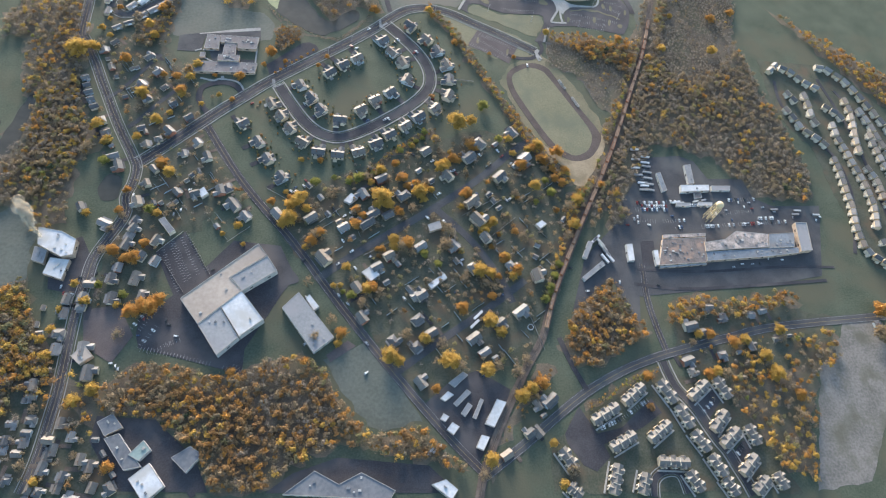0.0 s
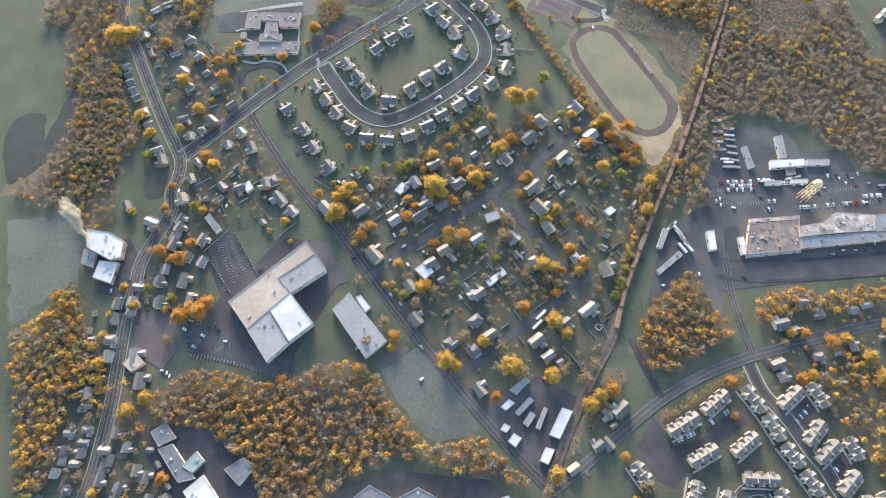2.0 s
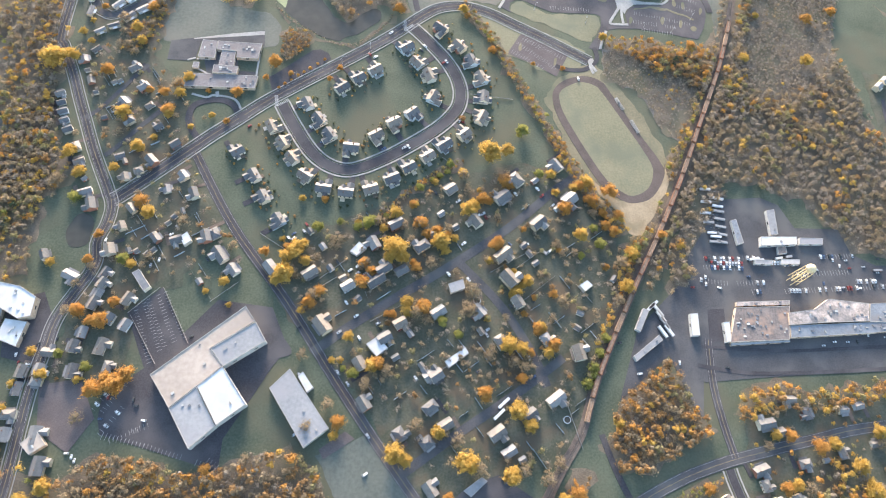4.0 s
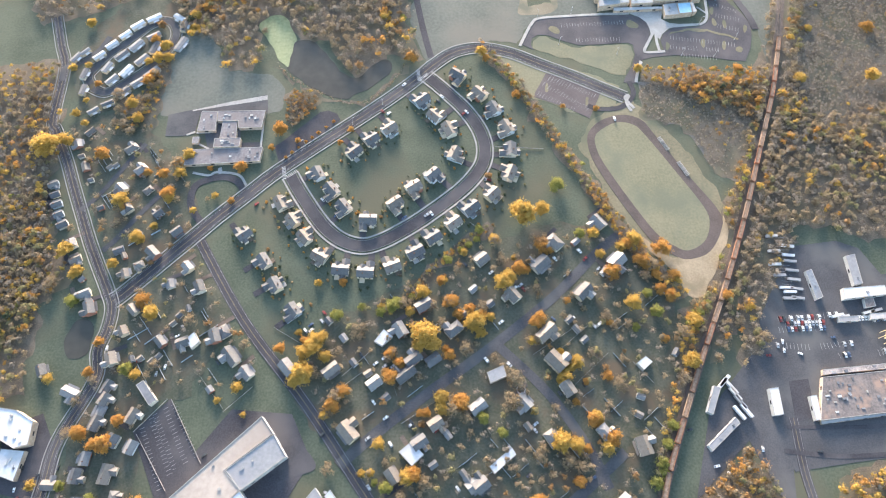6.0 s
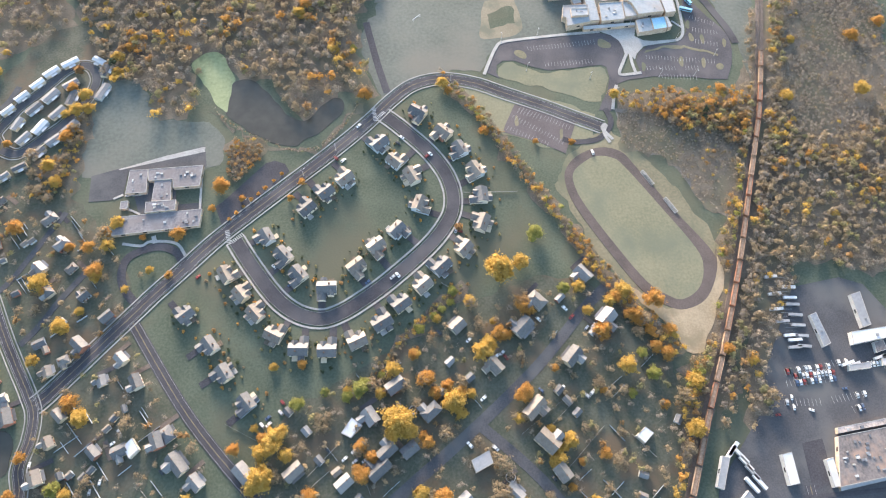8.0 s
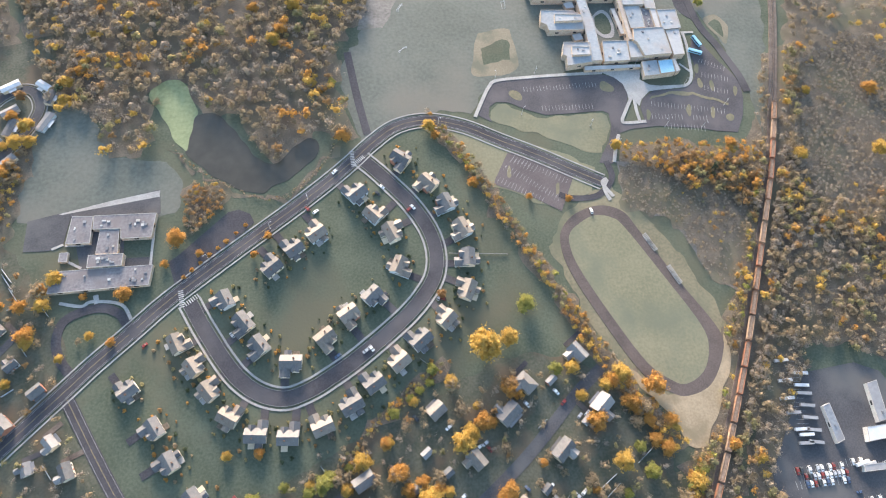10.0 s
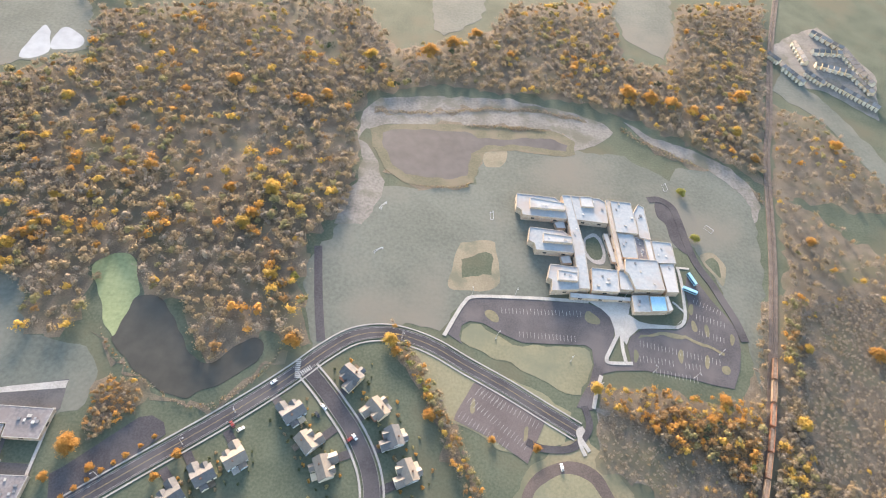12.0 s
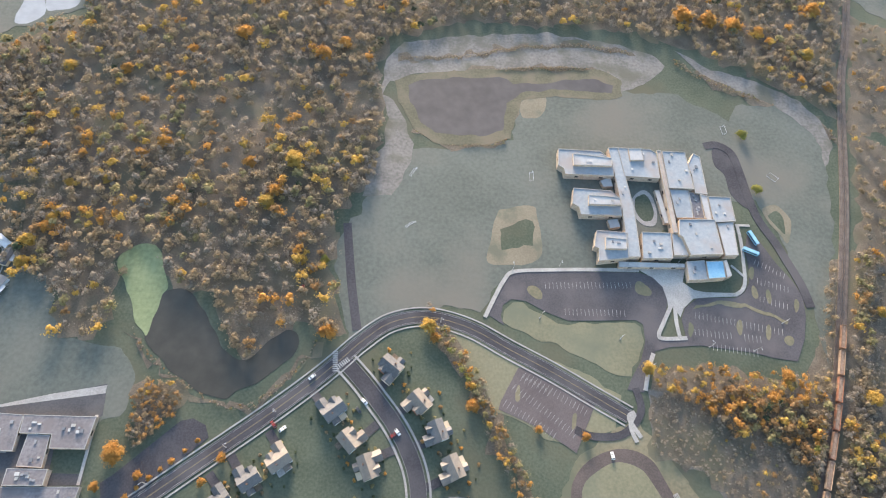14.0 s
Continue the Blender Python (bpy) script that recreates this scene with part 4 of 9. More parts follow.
def new_houses(rows):
    """Houses of the loop street, fronts (-y) to the road: x, y, angle, length, depth."""
    for x, y, angle, length, depth in rows:
        length, depth = length * 1.16, depth * 1.16
        s = length / 12.5
        length *= HOUSE_RNG.uniform(0.94, 1.1)
        wall_mat, tone = HOUSE_RNG.choice([(siding_white, "white"), (siding_white, "white"), (siding_tan, "cream"), (siding_blue, "pale grey")])
        roof_mat = HOUSE_RNG.choice([shingle_grey, shingle_brown, shingle_brown, shingle_grey])
        h = thing("house", NEW_LABEL.format(tone), "house", pose(x, y, 0.0, 0, 0, angle + HOUSE_RNG.uniform(-3, 3)), "houses of the loop street")
        for dx, dy in ((-0.55, -0.75), (0.6, -0.8), (0.1, -0.9), (-0.75, 0.2), (0.8, 0.6), (-0.3, 1.3), (0.75, 1.2), (-0.7, 1.0), (0.3, 1.7), (-0.9, -0.4), (0.95, -0.2)):
            q = h.matrix_world @ Vector((dx * length + HOUSE_RNG.uniform(-1, 1), dy * depth + HOUSE_RNG.uniform(-1.5, 1.5), 0))
            if HOUSE_RNG.random() < 0.8:
                SHRUBS.append((q.x, q.y, HOUSE_RNG.uniform(0.5, 1.3)))
        f = HOUSE_RNG.choice((1, -1))
        eave, rise = 4.3 * s, 2.9 * s
        y1 = 1.2 * s
        part("wall", turned(gable_walls(length, depth, eave, rise), 0, y1), wall_mat, h)
        part("roof", turned(gable_roof(length, depth, eave, rise), 0, y1), roof_mat, h)
        front = y1 - depth / 2
        gx, gw, gd = f * (length / 2 - 3.1 * s), 6.2 * s, 5.2 * s
        garage = part("garage", turned(gable_walls(gd + 2, gw, 2.9 * s, 2.2 * s), gx, front - gd / 2 + 1, 90), wall_mat, h, "gabled garage wing")
        part("garage_roof", turned(gable_roof(gd + 4, gw, 2.9 * s, 2.2 * s, 0.35), gx, front - gd / 2 + 2, 90), roof_mat, h)
        part("garage_door", block_of(gx - 2.2 * s, gx + 2.2 * s, front - gd - 0.05, front - gd + 0.03, 0, 2.2 * s), siding_white, garage, "white garage door")
        cx = -f * length * 0.22
        part("front_gable", turned(gable_walls(3.0 * s, 4.2 * s, eave - 0.2, rise * 0.6), cx, front - 0.3 * s, 90), HOUSE_RNG.choice((wall_mat, brick_red, siding_tan)), h, "projecting front gable")
        part("gable_roof", turned(gable_roof(5.0 * s, 4.2 * s, eave - 0.2, rise * 0.6, 0.35), cx, front + 0.7 * s, 90), roof_mat, h)
        part("porch", block_of(min(cx + f * 2.2 * s, gx - f * 3.2 * s), max(cx + f * 2.2 * s, gx - f * 3.2 * s), front - 1.9 * s, front - 0.02, 2.4 * s, 2.65 * s), roof_mat, h, "small porch roof")
        part("chimney", block_of(length * 0.1, length * 0.1 + 0.9, y1 + depth * 0.2, y1 + depth * 0.2 + 0.7, eave, eave + rise + 0.6), chimney_brick, h, "brick chimney")
        back = y1 + depth / 2
        if HOUSE_RNG.random() < 0.6:
            part("sun_room", turned(gable_walls(3.4 * s, 4.2 * s, 2.8 * s, 1.2 * s), f * length * 0.18, back + 1.6 * s, 90), wall_mat, h, "rear sun room")
            part("sun_room_roof", turned(gable_roof(3.6 * s, 4.2 * s, 2.8 * s, 1.2 * s, 0.3, 0.18), f * length * 0.18, back + 1.6 * s, 90), roof_mat, h)
        part("deck", block_of(-f * length * 0.35, -f * length * 0.02, back + 0.02, back + 3.6 * s, -0.1, 0.6) if f < 0 else block_of(-length * 0.35, -length * 0.02, back + 0.02, back + 3.6 * s, -0.1, 0.6), HOUSE_RNG.choice((concrete, bark, siding_tan)), h, "rear deck")
        part("door", block_of(-0.5, 0.5, front - 0.06, front + 0.03, 0.2, 2.3), brick_red, h)
        window_row(h, [length * k for k in (-0.3, 0.05, 0.34)], back, 0.9)
        window_row(h, [length * k for k in (-0.3, 0.05, 0.34)], back, 2.5 * s)
        window_row(h, [f * length * k for k in (0.05, 0.3)], front, 2.6 * s)
        part("driveway", block_of(gx - 2.6 * s, gx + 2.6 * s, front - gd - 9.5 * s, front - gd - 0.06, -0.1, 0.3), asphalt, h, "dark asphalt drive")


OLD_WORDS = {"L": "large older", "M": "older", "S": "small"}


def old_houses(rows):
    """Older houses and sheds among gardens: size, x, y, angle, length, depth."""
    for size, x, y, angle, length, depth in rows:
        HOUSE_SPOTS.append((x, y, length * 0.62))
        angle += HOUSE_RNG.uniform(-4, 4) + (90 if HOUSE_RNG.random() < 0.3 else 0)
        length, depth = length * HOUSE_RNG.uniform(0.98, 1.26), depth * HOUSE_RNG.uniform(0.98, 1.22)
        wall_mat, tone = HOUSE_RNG.choice([(siding_white, "white"), (siding_tan, "tan"), (siding_blue, "grey-blue"), (brick_red, "red brick"), (siding_white, "white")])
        roof_mat, rtone = HOUSE_RNG.choice([(shingle_grey, "grey"), (shingle_grey, "grey"), (shingle_mix, "grey-brown"), (shingle_brown, "brown"), (shingle_pale, "pale weathered")])
        if size == "S":
            h = thing("shed", f"small {tone} garden shed with {rtone} gable roof", "shed", pose(x, y, 0, 0, 0, angle), "sheds")
            part("wall", gable_walls(length, depth, 2.4, 1.3), wall_mat, h)
            part("roof", gable_roof(length, depth, 2.4, 1.3, 0.3, 0.15), roof_mat, h)
            part("door", block_of(-0.6, 0.6, -depth / 2 - 0.04, -depth / 2 + 0.03, 0, 2.0), siding_white, h)
            continue
        two = HOUSE_RNG.random() < 0.55
        eave = (5.0 if two else 3.0) * depth / 8.2
        rise = depth * HOUSE_RNG.uniform(0.3, 0.42)
        h = thing("house", f"{OLD_WORDS[size]} {tone} house with {rtone} shingled roof", "house", pose(x, y, 0, 0, 0, angle), "older houses")
        if HOUSE_RNG.random() < 0.2:
            part("wall", block_of(-length / 2, length / 2, -depth / 2, depth / 2, -0.3, eave), wall_mat, h)
            part("roof", hip_roof(length, depth, eave, rise), roof_mat, h)
        else:
            part("wall", gable_walls(length, depth, eave, rise), wall_mat, h)
            part("roof", gable_roof(length, depth, eave, rise), roof_mat, h)
        if size == "L" or HOUSE_RNG.random() < 0.6:
            f = HOUSE_RNG.choice((1, -1))
            wl, wd = length * 0.42, depth * 0.75
            part("wing", turned(gable_walls(wd, wl, eave * 0.8, rise * 0.7), f * length * 0.2, depth * 0.62, 90), wall_mat, h, "rear wing")
            part("wing_roof", turned(gable_roof(wd, wl, eave * 0.8, rise * 0.7, 0.35), f * length * 0.2, depth * 0.62, 90), HOUSE_RNG.choice((roof_mat, shingle_pale)), h)
        if HOUSE_RNG.random() < 0.6:
            part("porch", block_of(-length * 0.4, length * 0.4, -depth / 2 - 2.0, -depth / 2 - 0.02, 2.2, 2.45), HOUSE_RNG.choice((roof_mat, shingle_pale)), h, "porch roof")
        part("chimney", block_of(length * 0.2, length * 0.2 + 0.8, -0.4, 0.3, eave, eave + rise + 0.6), chimney_brick, h, "brick chimney")
        part("door", block_of(-0.5, 0.5, -depth / 2 - 0.05, -depth / 2 + 0.03, 0.1, 2.1), brick_red, h)
        window_row(h, [length * k for k in (-0.32, 0.3)], -depth / 2, 0.9)
        if HOUSE_RNG.random() < 0.5:
            part("driveway", block_of(length / 2 + 1, length / 2 + 4, -depth / 2 - 7, depth * 0.3, -0.1, 0.3), HOUSE_RNG.choice((asphalt, gravel)), h, "narrow drive")


def trailers(rows):
    """Long mobile homes: x, y, angle, length, width."""
    for x, y, angle, length, width in rows:
        h = thing("mobile_home", "long pale mobile home with a low shallow roof", "mobile home", pose(x, y, 0, 0, 0, angle), "mobile homes")
        wall_mat = HOUSE_RNG.choice((siding_white, siding_tan, siding_blue))
        part("wall", gable_walls(length, width, 2.9, 0.7), wall_mat, h)
        part("roof", gable_roof(length, width, 2.9, 0.7, 0.25, 0.15), HOUSE_RNG.choice((shingle_pale, shingle_grey, roof_white, shingle_pale)), h)
        part("carport", block_of(-length * 0.2, length * 0.2, -width / 2 - 2.4, -width / 2 - 0.02, 2.3, 2.45), roof_white, h, "white carport roof")
        for k in (-0.18, 0.18):
            part("carport_post", block_of(length * k - 0.07, length * k + 0.07, -width / 2 - 2.3, -width / 2 - 2.15, -0.1, 2.3), wall_metal, h)
        window_row(h, [length * 0.1], width / 2, 1.0)
        part("step", block_of(length * 0.25, length * 0.25 + 1.4, -width / 2 - 1.2, -width / 2 - 0.02, -0.1, 0.7), concrete, h)


def apartments(rows):
    """Long apartment blocks with stepped gables: x, y, angle, length, depth."""
    for x, y, angle, length, depth in rows:
        length, depth = length * 0.78, depth * 0.78
        h = thing("apartment_block", "cream three-storey apartment block with stepped grey-brown gables", "apartment block", pose(x, y, 0, 0, 0, angle), "apartment blocks")
        eave, rise = 4.6, 1.9
        part("wall", gable_walls(length, depth * 0.72, eave, rise), siding_tan, h)
        part("roof", gable_roof(length, depth * 0.72, eave, rise), shingle_mix, h)
        n = max(2, round(length / 9))
        for i in range(n):
            cx = -length / 2 + (i + 0.5) * length / n
            for side in (-1, 1):
                bay = part("bay", turned(gable_walls(3.2, length / n * 0.5, eave - 0.3, 1.7), cx, side * depth * 0.38, 90), siding_tan if side > 0 else siding_white, h, "projecting gabled bay")
                part("bay_roof", turned(gable_roof(depth * 0.4, length / n * 0.5, eave - 0.3, 1.7, 0.3), cx, side * depth * 0.3, 90), shingle_mix, bay)
                window_row(bay, (cx,), side * (depth * 0.38 + 1.6), 1.2, 1.5, 2.4)
            if i:
                part("party_wall", block_of(cx - length / n / 2 - 0.15, cx - length / n / 2 + 0.15, -depth * 0.3, depth * 0.3, eave, eave + rise + 0.45), siding_white, h, "raised white party wall")
        part("footing", block_of(-length / 2 - 1, length / 2 + 1, -depth / 2 - 2.6, -depth / 2 - 1.2, -0.1, 0.75), concrete, h, "concrete walk")


def terraces(rows):
    """Close-set small houses: x, y, angle, length, depth."""
    for x, y, angle, length, depth in rows:
        h = thing("town_house", "small cream town house in a close row", "house", pose(x, y, 0, 0, 0, angle), "town houses")
        part("wall", gable_walls(length, depth, 4.6, 2.0), HOUSE_RNG.choice((siding_white, siding_tan)), h)
        part("roof", gable_roof(length, depth, 4.6, 2.0, 0.3), HOUSE_RNG.choice((shingle_pale, shingle_grey, shingle_brown)), h)
        part("porch", block_of(length * 0.02, length * 0.42, -depth / 2 - 1.6, -depth / 2 - 0.02, -0.1, 2.7), siding_white, h, "white flat-roofed porch")


def grown(points, d):
    """A ground plan moved outwards by d."""
    p = [Vector(q) for q in ccw([tuple(q) for q in points])]
    n = len(p)
    out = []
    for i in range(n):
        a, b = (p[i] - p[i - 1]).normalized(), (p[(i + 1) % n] - p[i]).normalized()
        na, nb = Vector((a.y, -a.x)), Vector((b.y, -b.x))
        m = (na + nb)
        out.append(p[i] + m * (d / max(0.4, 1 + na.dot(nb))))
    return [(q.x, q.y) for q in out]


def flat_parts(owner, points, height, roof_mat, wall_mat, units, rng):
    """Walls, parapet, roof deck, bays of windows and roof plant of a flat-roofed block."""
    rim_high = 0.45 if height > 5 else 0.12
    part("wall", prism(bmesh.new(), points, -0.3, height - 0.05), wall_mat, owner)
    roof = part("roof", prism(bmesh.new(), grown(points, -0.35), height - 0.6, height), roof_mat, owner)
    ring, inner = ccw([tuple(p) for p in points]), grown(points, -0.35)
    n = len(ring)
    rim = bmesh.new()
    ol, oh = ([rim.verts.new((*p, z)) for p in ring] for z in (height - 0.04, height + rim_high))
    il, ih = ([rim.verts.new((*p, z)) for p in inner] for z in (height - 0.04, height + rim_high))
    corner_pairs = {row[i]: row[(i + 1) % n] for row in (ol, oh, il, ih) for i in range(n)}
    for i in range(n):
        j = (i + 1) % n
        for p, q in ((oh[i], ol[i]), (ih[i], oh[i]), (il[i], ih[i]), (ol[i], il[i])):
            u, v = corner_pairs[p], corner_pairs[q]
            rim.faces.new((p, q, v, u))
        a, b = Vector(ring[i]), Vector(ring[j])
        if (b - a).length > 14:
            d = (b - a).normalized()
            o = Vector((d.y, -d.x)) * 0.05
            k = int((b - a).length / 12)
            for q in range(k):
                m = a + d * ((b - a).length * (q + 0.5) / k)
                u, v = m - d * 1.4, m + d * 1.4
                part("window", prism(bmesh.new(), [tuple(u + o), tuple(v + o), tuple(v - o), tuple(u - o)], height * 0.4, height * 0.4 + 1.5), glass, owner)
    bmesh.ops.recalc_face_normals(rim, faces=rim.faces)
    part("parapet", rim, concrete, owner)
    xs, ys = [p[0] for p in points], [p[1] for p in points]
    long_side = max(((Vector(ring[(i + 1) % n]) - Vector(ring[i])) for i in range(n)), key=lambda v: v.length)
    turn = math.degrees(math.atan2(long_side.y, long_side.x))
    made = 0
    for _ in range(units * 30):
        x, y = rng.uniform(min(xs), max(xs)), rng.uniform(min(ys), max(ys))
        if made < units and inside(grown(points, -2.5), np.array([x]), np.array([y]))[0]:
            w, d, t = rng.uniform(0.5, 1.3), rng.uniform(0.45, 0.95), rng.uniform(0.4, 0.8)
            unit = part("roof_unit", turned(block_of(-w, w, -d, d, height, height + t), x, y, turn), rng.choice((wall_metal, roof_grey, roof_dark, concrete)), roof, "grey roof plant box")
            made += 1
    return roof


FLAT_RNG = random.Random(11)


def flat_building(name, label, height, roof_mat, wall_mat, points, units):
    xs, ys = [p[0] for p in points], [p[1] for p in points]
    cx, cy = sum(xs) / len(xs), sum(ys) / len(ys)
    h = thing(name, label, name.replace("_", " ") if name not in ("hall", "plant") else "building", pose(cx, cy, 0))
    flat_parts(h, [(x - cx, y - cy) for x, y in points], height, roof_mat, wall_mat, units, FLAT_RNG)
    return h


def block(owner, height, roof_mat, points, units):
    ox, oy = owner.location.x, owner.location.y
    flat_parts(owner, [(x - ox, y - oy) for x, y in points], height, roof_mat, wall_brick, units, FLAT_RNG)


# ---- trees ----
TREE_RNG = np.random.default_rng(21)
TREE_KINDS = [
    (leaf_yellow, "broad tree with bright yellow autumn leaves", 1.0),
    (leaf_orange, "broad tree with orange autumn leaves", 1.0),
    (leaf_brown, "thinning tree with the last brown leaves", 0.75),
    (leaf_green, "tree with yellow-green leaves", 1.0),
    (leaf_rust, "small tree with rust-red leaves", 1.0),
]


def trunk_mesh(height, radius):
    """A tapered trunk with limbs that fork outwards."""
    bm = bmesh.new()
    rng = random.Random(int(height * 100))

    def limb(a, b, ra, rb, sides):
        d = (b - a).normalized()
        u = d.orthogonal().normalized()
        v = d.cross(u)
        rows = [[bm.verts.new(p + (u * math.cos(k * 2 * math.pi / sides) + v * math.sin(k * 2 * math.pi / sides)) * r) for k in range(sides)] for p, r in ((a, ra), (b, rb))]
        for k in range(sides):
            bm.faces.new((rows[0][k], rows[0][(k + 1) % sides], rows[1][(k + 1) % sides], rows[1][k]))

    limb(Vector((0, 0, -0.3)), Vector((0, 0, height * 0.4)), 0.045 * height, 0.03 * height, 7)
    limb(Vector((0, 0, height * 0.4)), Vector((0.1, 0.1, height * 0.9)), 0.03 * height, 0.008 * height, 6)
    for k in range(9):
        z = height * rng.uniform(0.28, 0.7)
        a = k * 2.4 + rng.uniform(-0.3, 0.3)
        tip = Vector((math.cos(a) * radius * rng.uniform(0.55, 0.9), math.sin(a) * radius * rng.uniform(0.55, 0.9), z + height * rng.uniform(0.15, 0.35)))
        limb(Vector((0, 0, z)), tip, 0.018 * height, 0.005 * height, 5)
        side = tip.lerp(Vector((0, 0, z)), 0.45)
        limb(side, side + Vector((math.cos(a + 0.8), math.sin(a + 0.8), 0.7)) * radius * 0.4, 0.009 * height, 0.003 * height, 4)
    return bm


TREE_MODELS = {}
for kind_index, (mat, label, share) in enumerate(TREE_KINDS):
    for form in range(4):
        t = thing("tree", label, "tree", pose(0, 0, -60), "garden and street trees")
        part("trunk", trunk_mesh(5.6 + form * 0.3, 3.0), bark, t)
        lumps = []
        for k in range(14):
            q = np.concatenate([leaf_cloud(TREE_RNG, int(120 * share), 1.7, 2.9, 0.0, 0.5), clumps(TREE_RNG, 4, 1.1, 2.0, 0.3, 0.75 * share)])
            a, r = k * 2.4 + TREE_RNG.uniform(-0.4, 0.4), math.sqrt((k + 0.5) / 14) * 3.1
            lumps.append(q + (math.cos(a) * r, math.sin(a) * r, 0.6 + TREE_RNG.uniform(0, 1.1) + 1.05 * (3.1 - r)))
        q = np.concatenate(lumps)
        crown = new("crown", triangles("crown", q, np.zeros(len(q)), [mat]))
        crown.parent = t
        TREE_MODELS[kind_index, form] = t
TREES_USED = set()
THIN_TREES = []


def place_trees(rows):
    """x, y, crown radius, kind."""
    for x, y, radius, kind in rows:
        if kind == 2 and radius < 7.0:
            THIN_TREES.append((x, y, radius))
            continue
        form = int(TREE_RNG.integers(0, 4))
        model = TREE_MODELS[kind, form]
        s = max(0.35, radius / 4.2)
        m = pose(x, y, 0, 0, 0, float(TREE_RNG.uniform(0, 360)))
        size = Matrix.Diagonal((s, s, s * 0.95, 1))
        if (kind, form) in TREES_USED:
            copy_thing(model, m).scale = (s, s, s * 0.95)
        else:
            TREES_USED.add((kind, form))
            model.matrix_world = m @ size


# ---- cars ----
CAR_PAINTS = [material("car_paint_" + n, c, tuple(v * 1.1 for v in c), 1.0, rough=0.3, spec=0.5) for n, c in (("white", (0.7, 0.7, 0.7)), ("silver", (0.4, 0.41, 0.43)), ("dark", (0.04, 0.045, 0.05)), ("red", (0.2, 0.035, 0.03)), ("blue", (0.06, 0.09, 0.16)))]
CAR_WORDS = ["white", "silver", "black", "red", "blue"]
tyre_rubber = material("tyre_rubber", (0.02, 0.02, 0.02), (0.035, 0.035, 0.035), 2.0)


def wheel(x, y, r, width, owner):
    bm = bmesh.new()
    bmesh.ops.create_cone(bm, cap_ends=True, segments=12, radius1=r, radius2=r, depth=width)
    bm.transform(pose(x, y, r, 90, 0, 0))
    return part("wheel", bm, tyre_rubber, owner)


CAR_MODELS = []
for paint, word in zip(CAR_PAINTS, CAR_WORDS):
    c = thing("car", f"{word} car parked on the asphalt", "car", pose(0, 0, -80), "parked cars")
    bm = extrude(bmesh.new(), [(-2.2, 0.3), (2.2, 0.3), (2.25, 0.75), (1.1, 0.95), (0.5, 1.5), (-1.4, 1.5), (-2.1, 1.0), (-2.25, 0.8)], -0.88, 0.88)
    bmesh.ops.bevel(bm, geom=bm.edges[:], offset=0.06, segments=1, affect="EDGES")
    turned(bm, 0, 0, 90)
    part("body", bm, paint, c)
    part("windscreen", turned(extrude(bmesh.new(), [(0.58, 1.43), (1.08, 1.0), (1.12, 1.02), (0.62, 1.46)], -0.75, 0.75), 0, 0, 90), glass, c)
    part("rear_window", turned(extrude(bmesh.new(), [(-1.45, 1.45), (-2.0, 1.05), (-2.05, 1.08), (-1.5, 1.48)], -0.7, 0.7), 0, 0, 90), glass, c)
    for wx in (-1.35, 1.35):
        for wy in (-0.8, 0.8):
            wheel(wx, wy, 0.33, 0.22, c)
    CAR_MODELS.append(c)
CARS_USED = set()
CAR_RNG = random.Random(3)


def place_cars(rows):
    """x, y, angle, size."""
    for x, y, angle, size in rows:
        k = CAR_RNG.choice((0, 0, 0, 0, 0, 0, 1, 1, 1, 1, 2, 2, 2, 3, 4))
        size = max(0.7, size)
        if k in CARS_USED:
            copy_thing(CAR_MODELS[k], pose(x, y, surface_z(x, y), 0, 0, angle)).scale = (size, size, size)
        else:
            CARS_USED.add(k)
            CAR_MODELS[k].matrix_world = pose(x, y, surface_z(x, y), 0, 0, angle)


def bays(rows):
    """Painted parking bays in a row, some with cars: ends of the row, length of a bay, share filled."""
    for x0, y0, x1, y1, length, fill in rows:
        a, b = Vector((x0, y0)), Vector((x1, y1))
        d = (b - a).normalized()
        s = Vector((-d.y, d.x))
        bm = bmesh.new()
        n = int((b - a).length / 2.6)
        for k in range(n + 1):
            p = a + d * 2.6 * k
            u, v = p - s * length / 2, p + s * length / 2
            prism(bm, [tuple(u - d * 0.07), tuple(u + d * 0.07), tuple(v + d * 0.07), tuple(v - d * 0.07)], 0.1, 0.29)
            if CAR_RNG.random() < fill:
                q = p + d * 1.3
                place_cars([(q.x, q.y, math.degrees(math.atan2(s.y, s.x)), 0.9)])
        tagged(part("bay_lines", bm, paint_white), "white painted parking bay lines", "road marking", kind="structure")


def trucks(rows):
    """Lorry trailers: x, y, angle, size."""
    for x, y, angle, s in rows:
        t = thing("lorry_trailer", "long white box trailer parked in a yard", "trailer", pose(x, y, surface_z(x, y), 0, 0, angle), "parked trailers")
        part("box", block_of(-6.5 * s, 6.5 * s, -1.3 * s, 1.3 * s, 1.1, 4.0 * s), CAR_RNG.choice((roof_white, wall_metal, roof_white, roof_grey)), t)
        part("chassis", block_of(-6.3 * s, 6.3 * s, -0.5, 0.5, 0.8, 1.09), rail_steel, t)
        for wx in (-5.2 * s, -4.1 * s, 4.6 * s):
            for wy in (-1.0 * s, 1.0 * s):
                wheel(wx, wy, 0.5, 0.3, t)


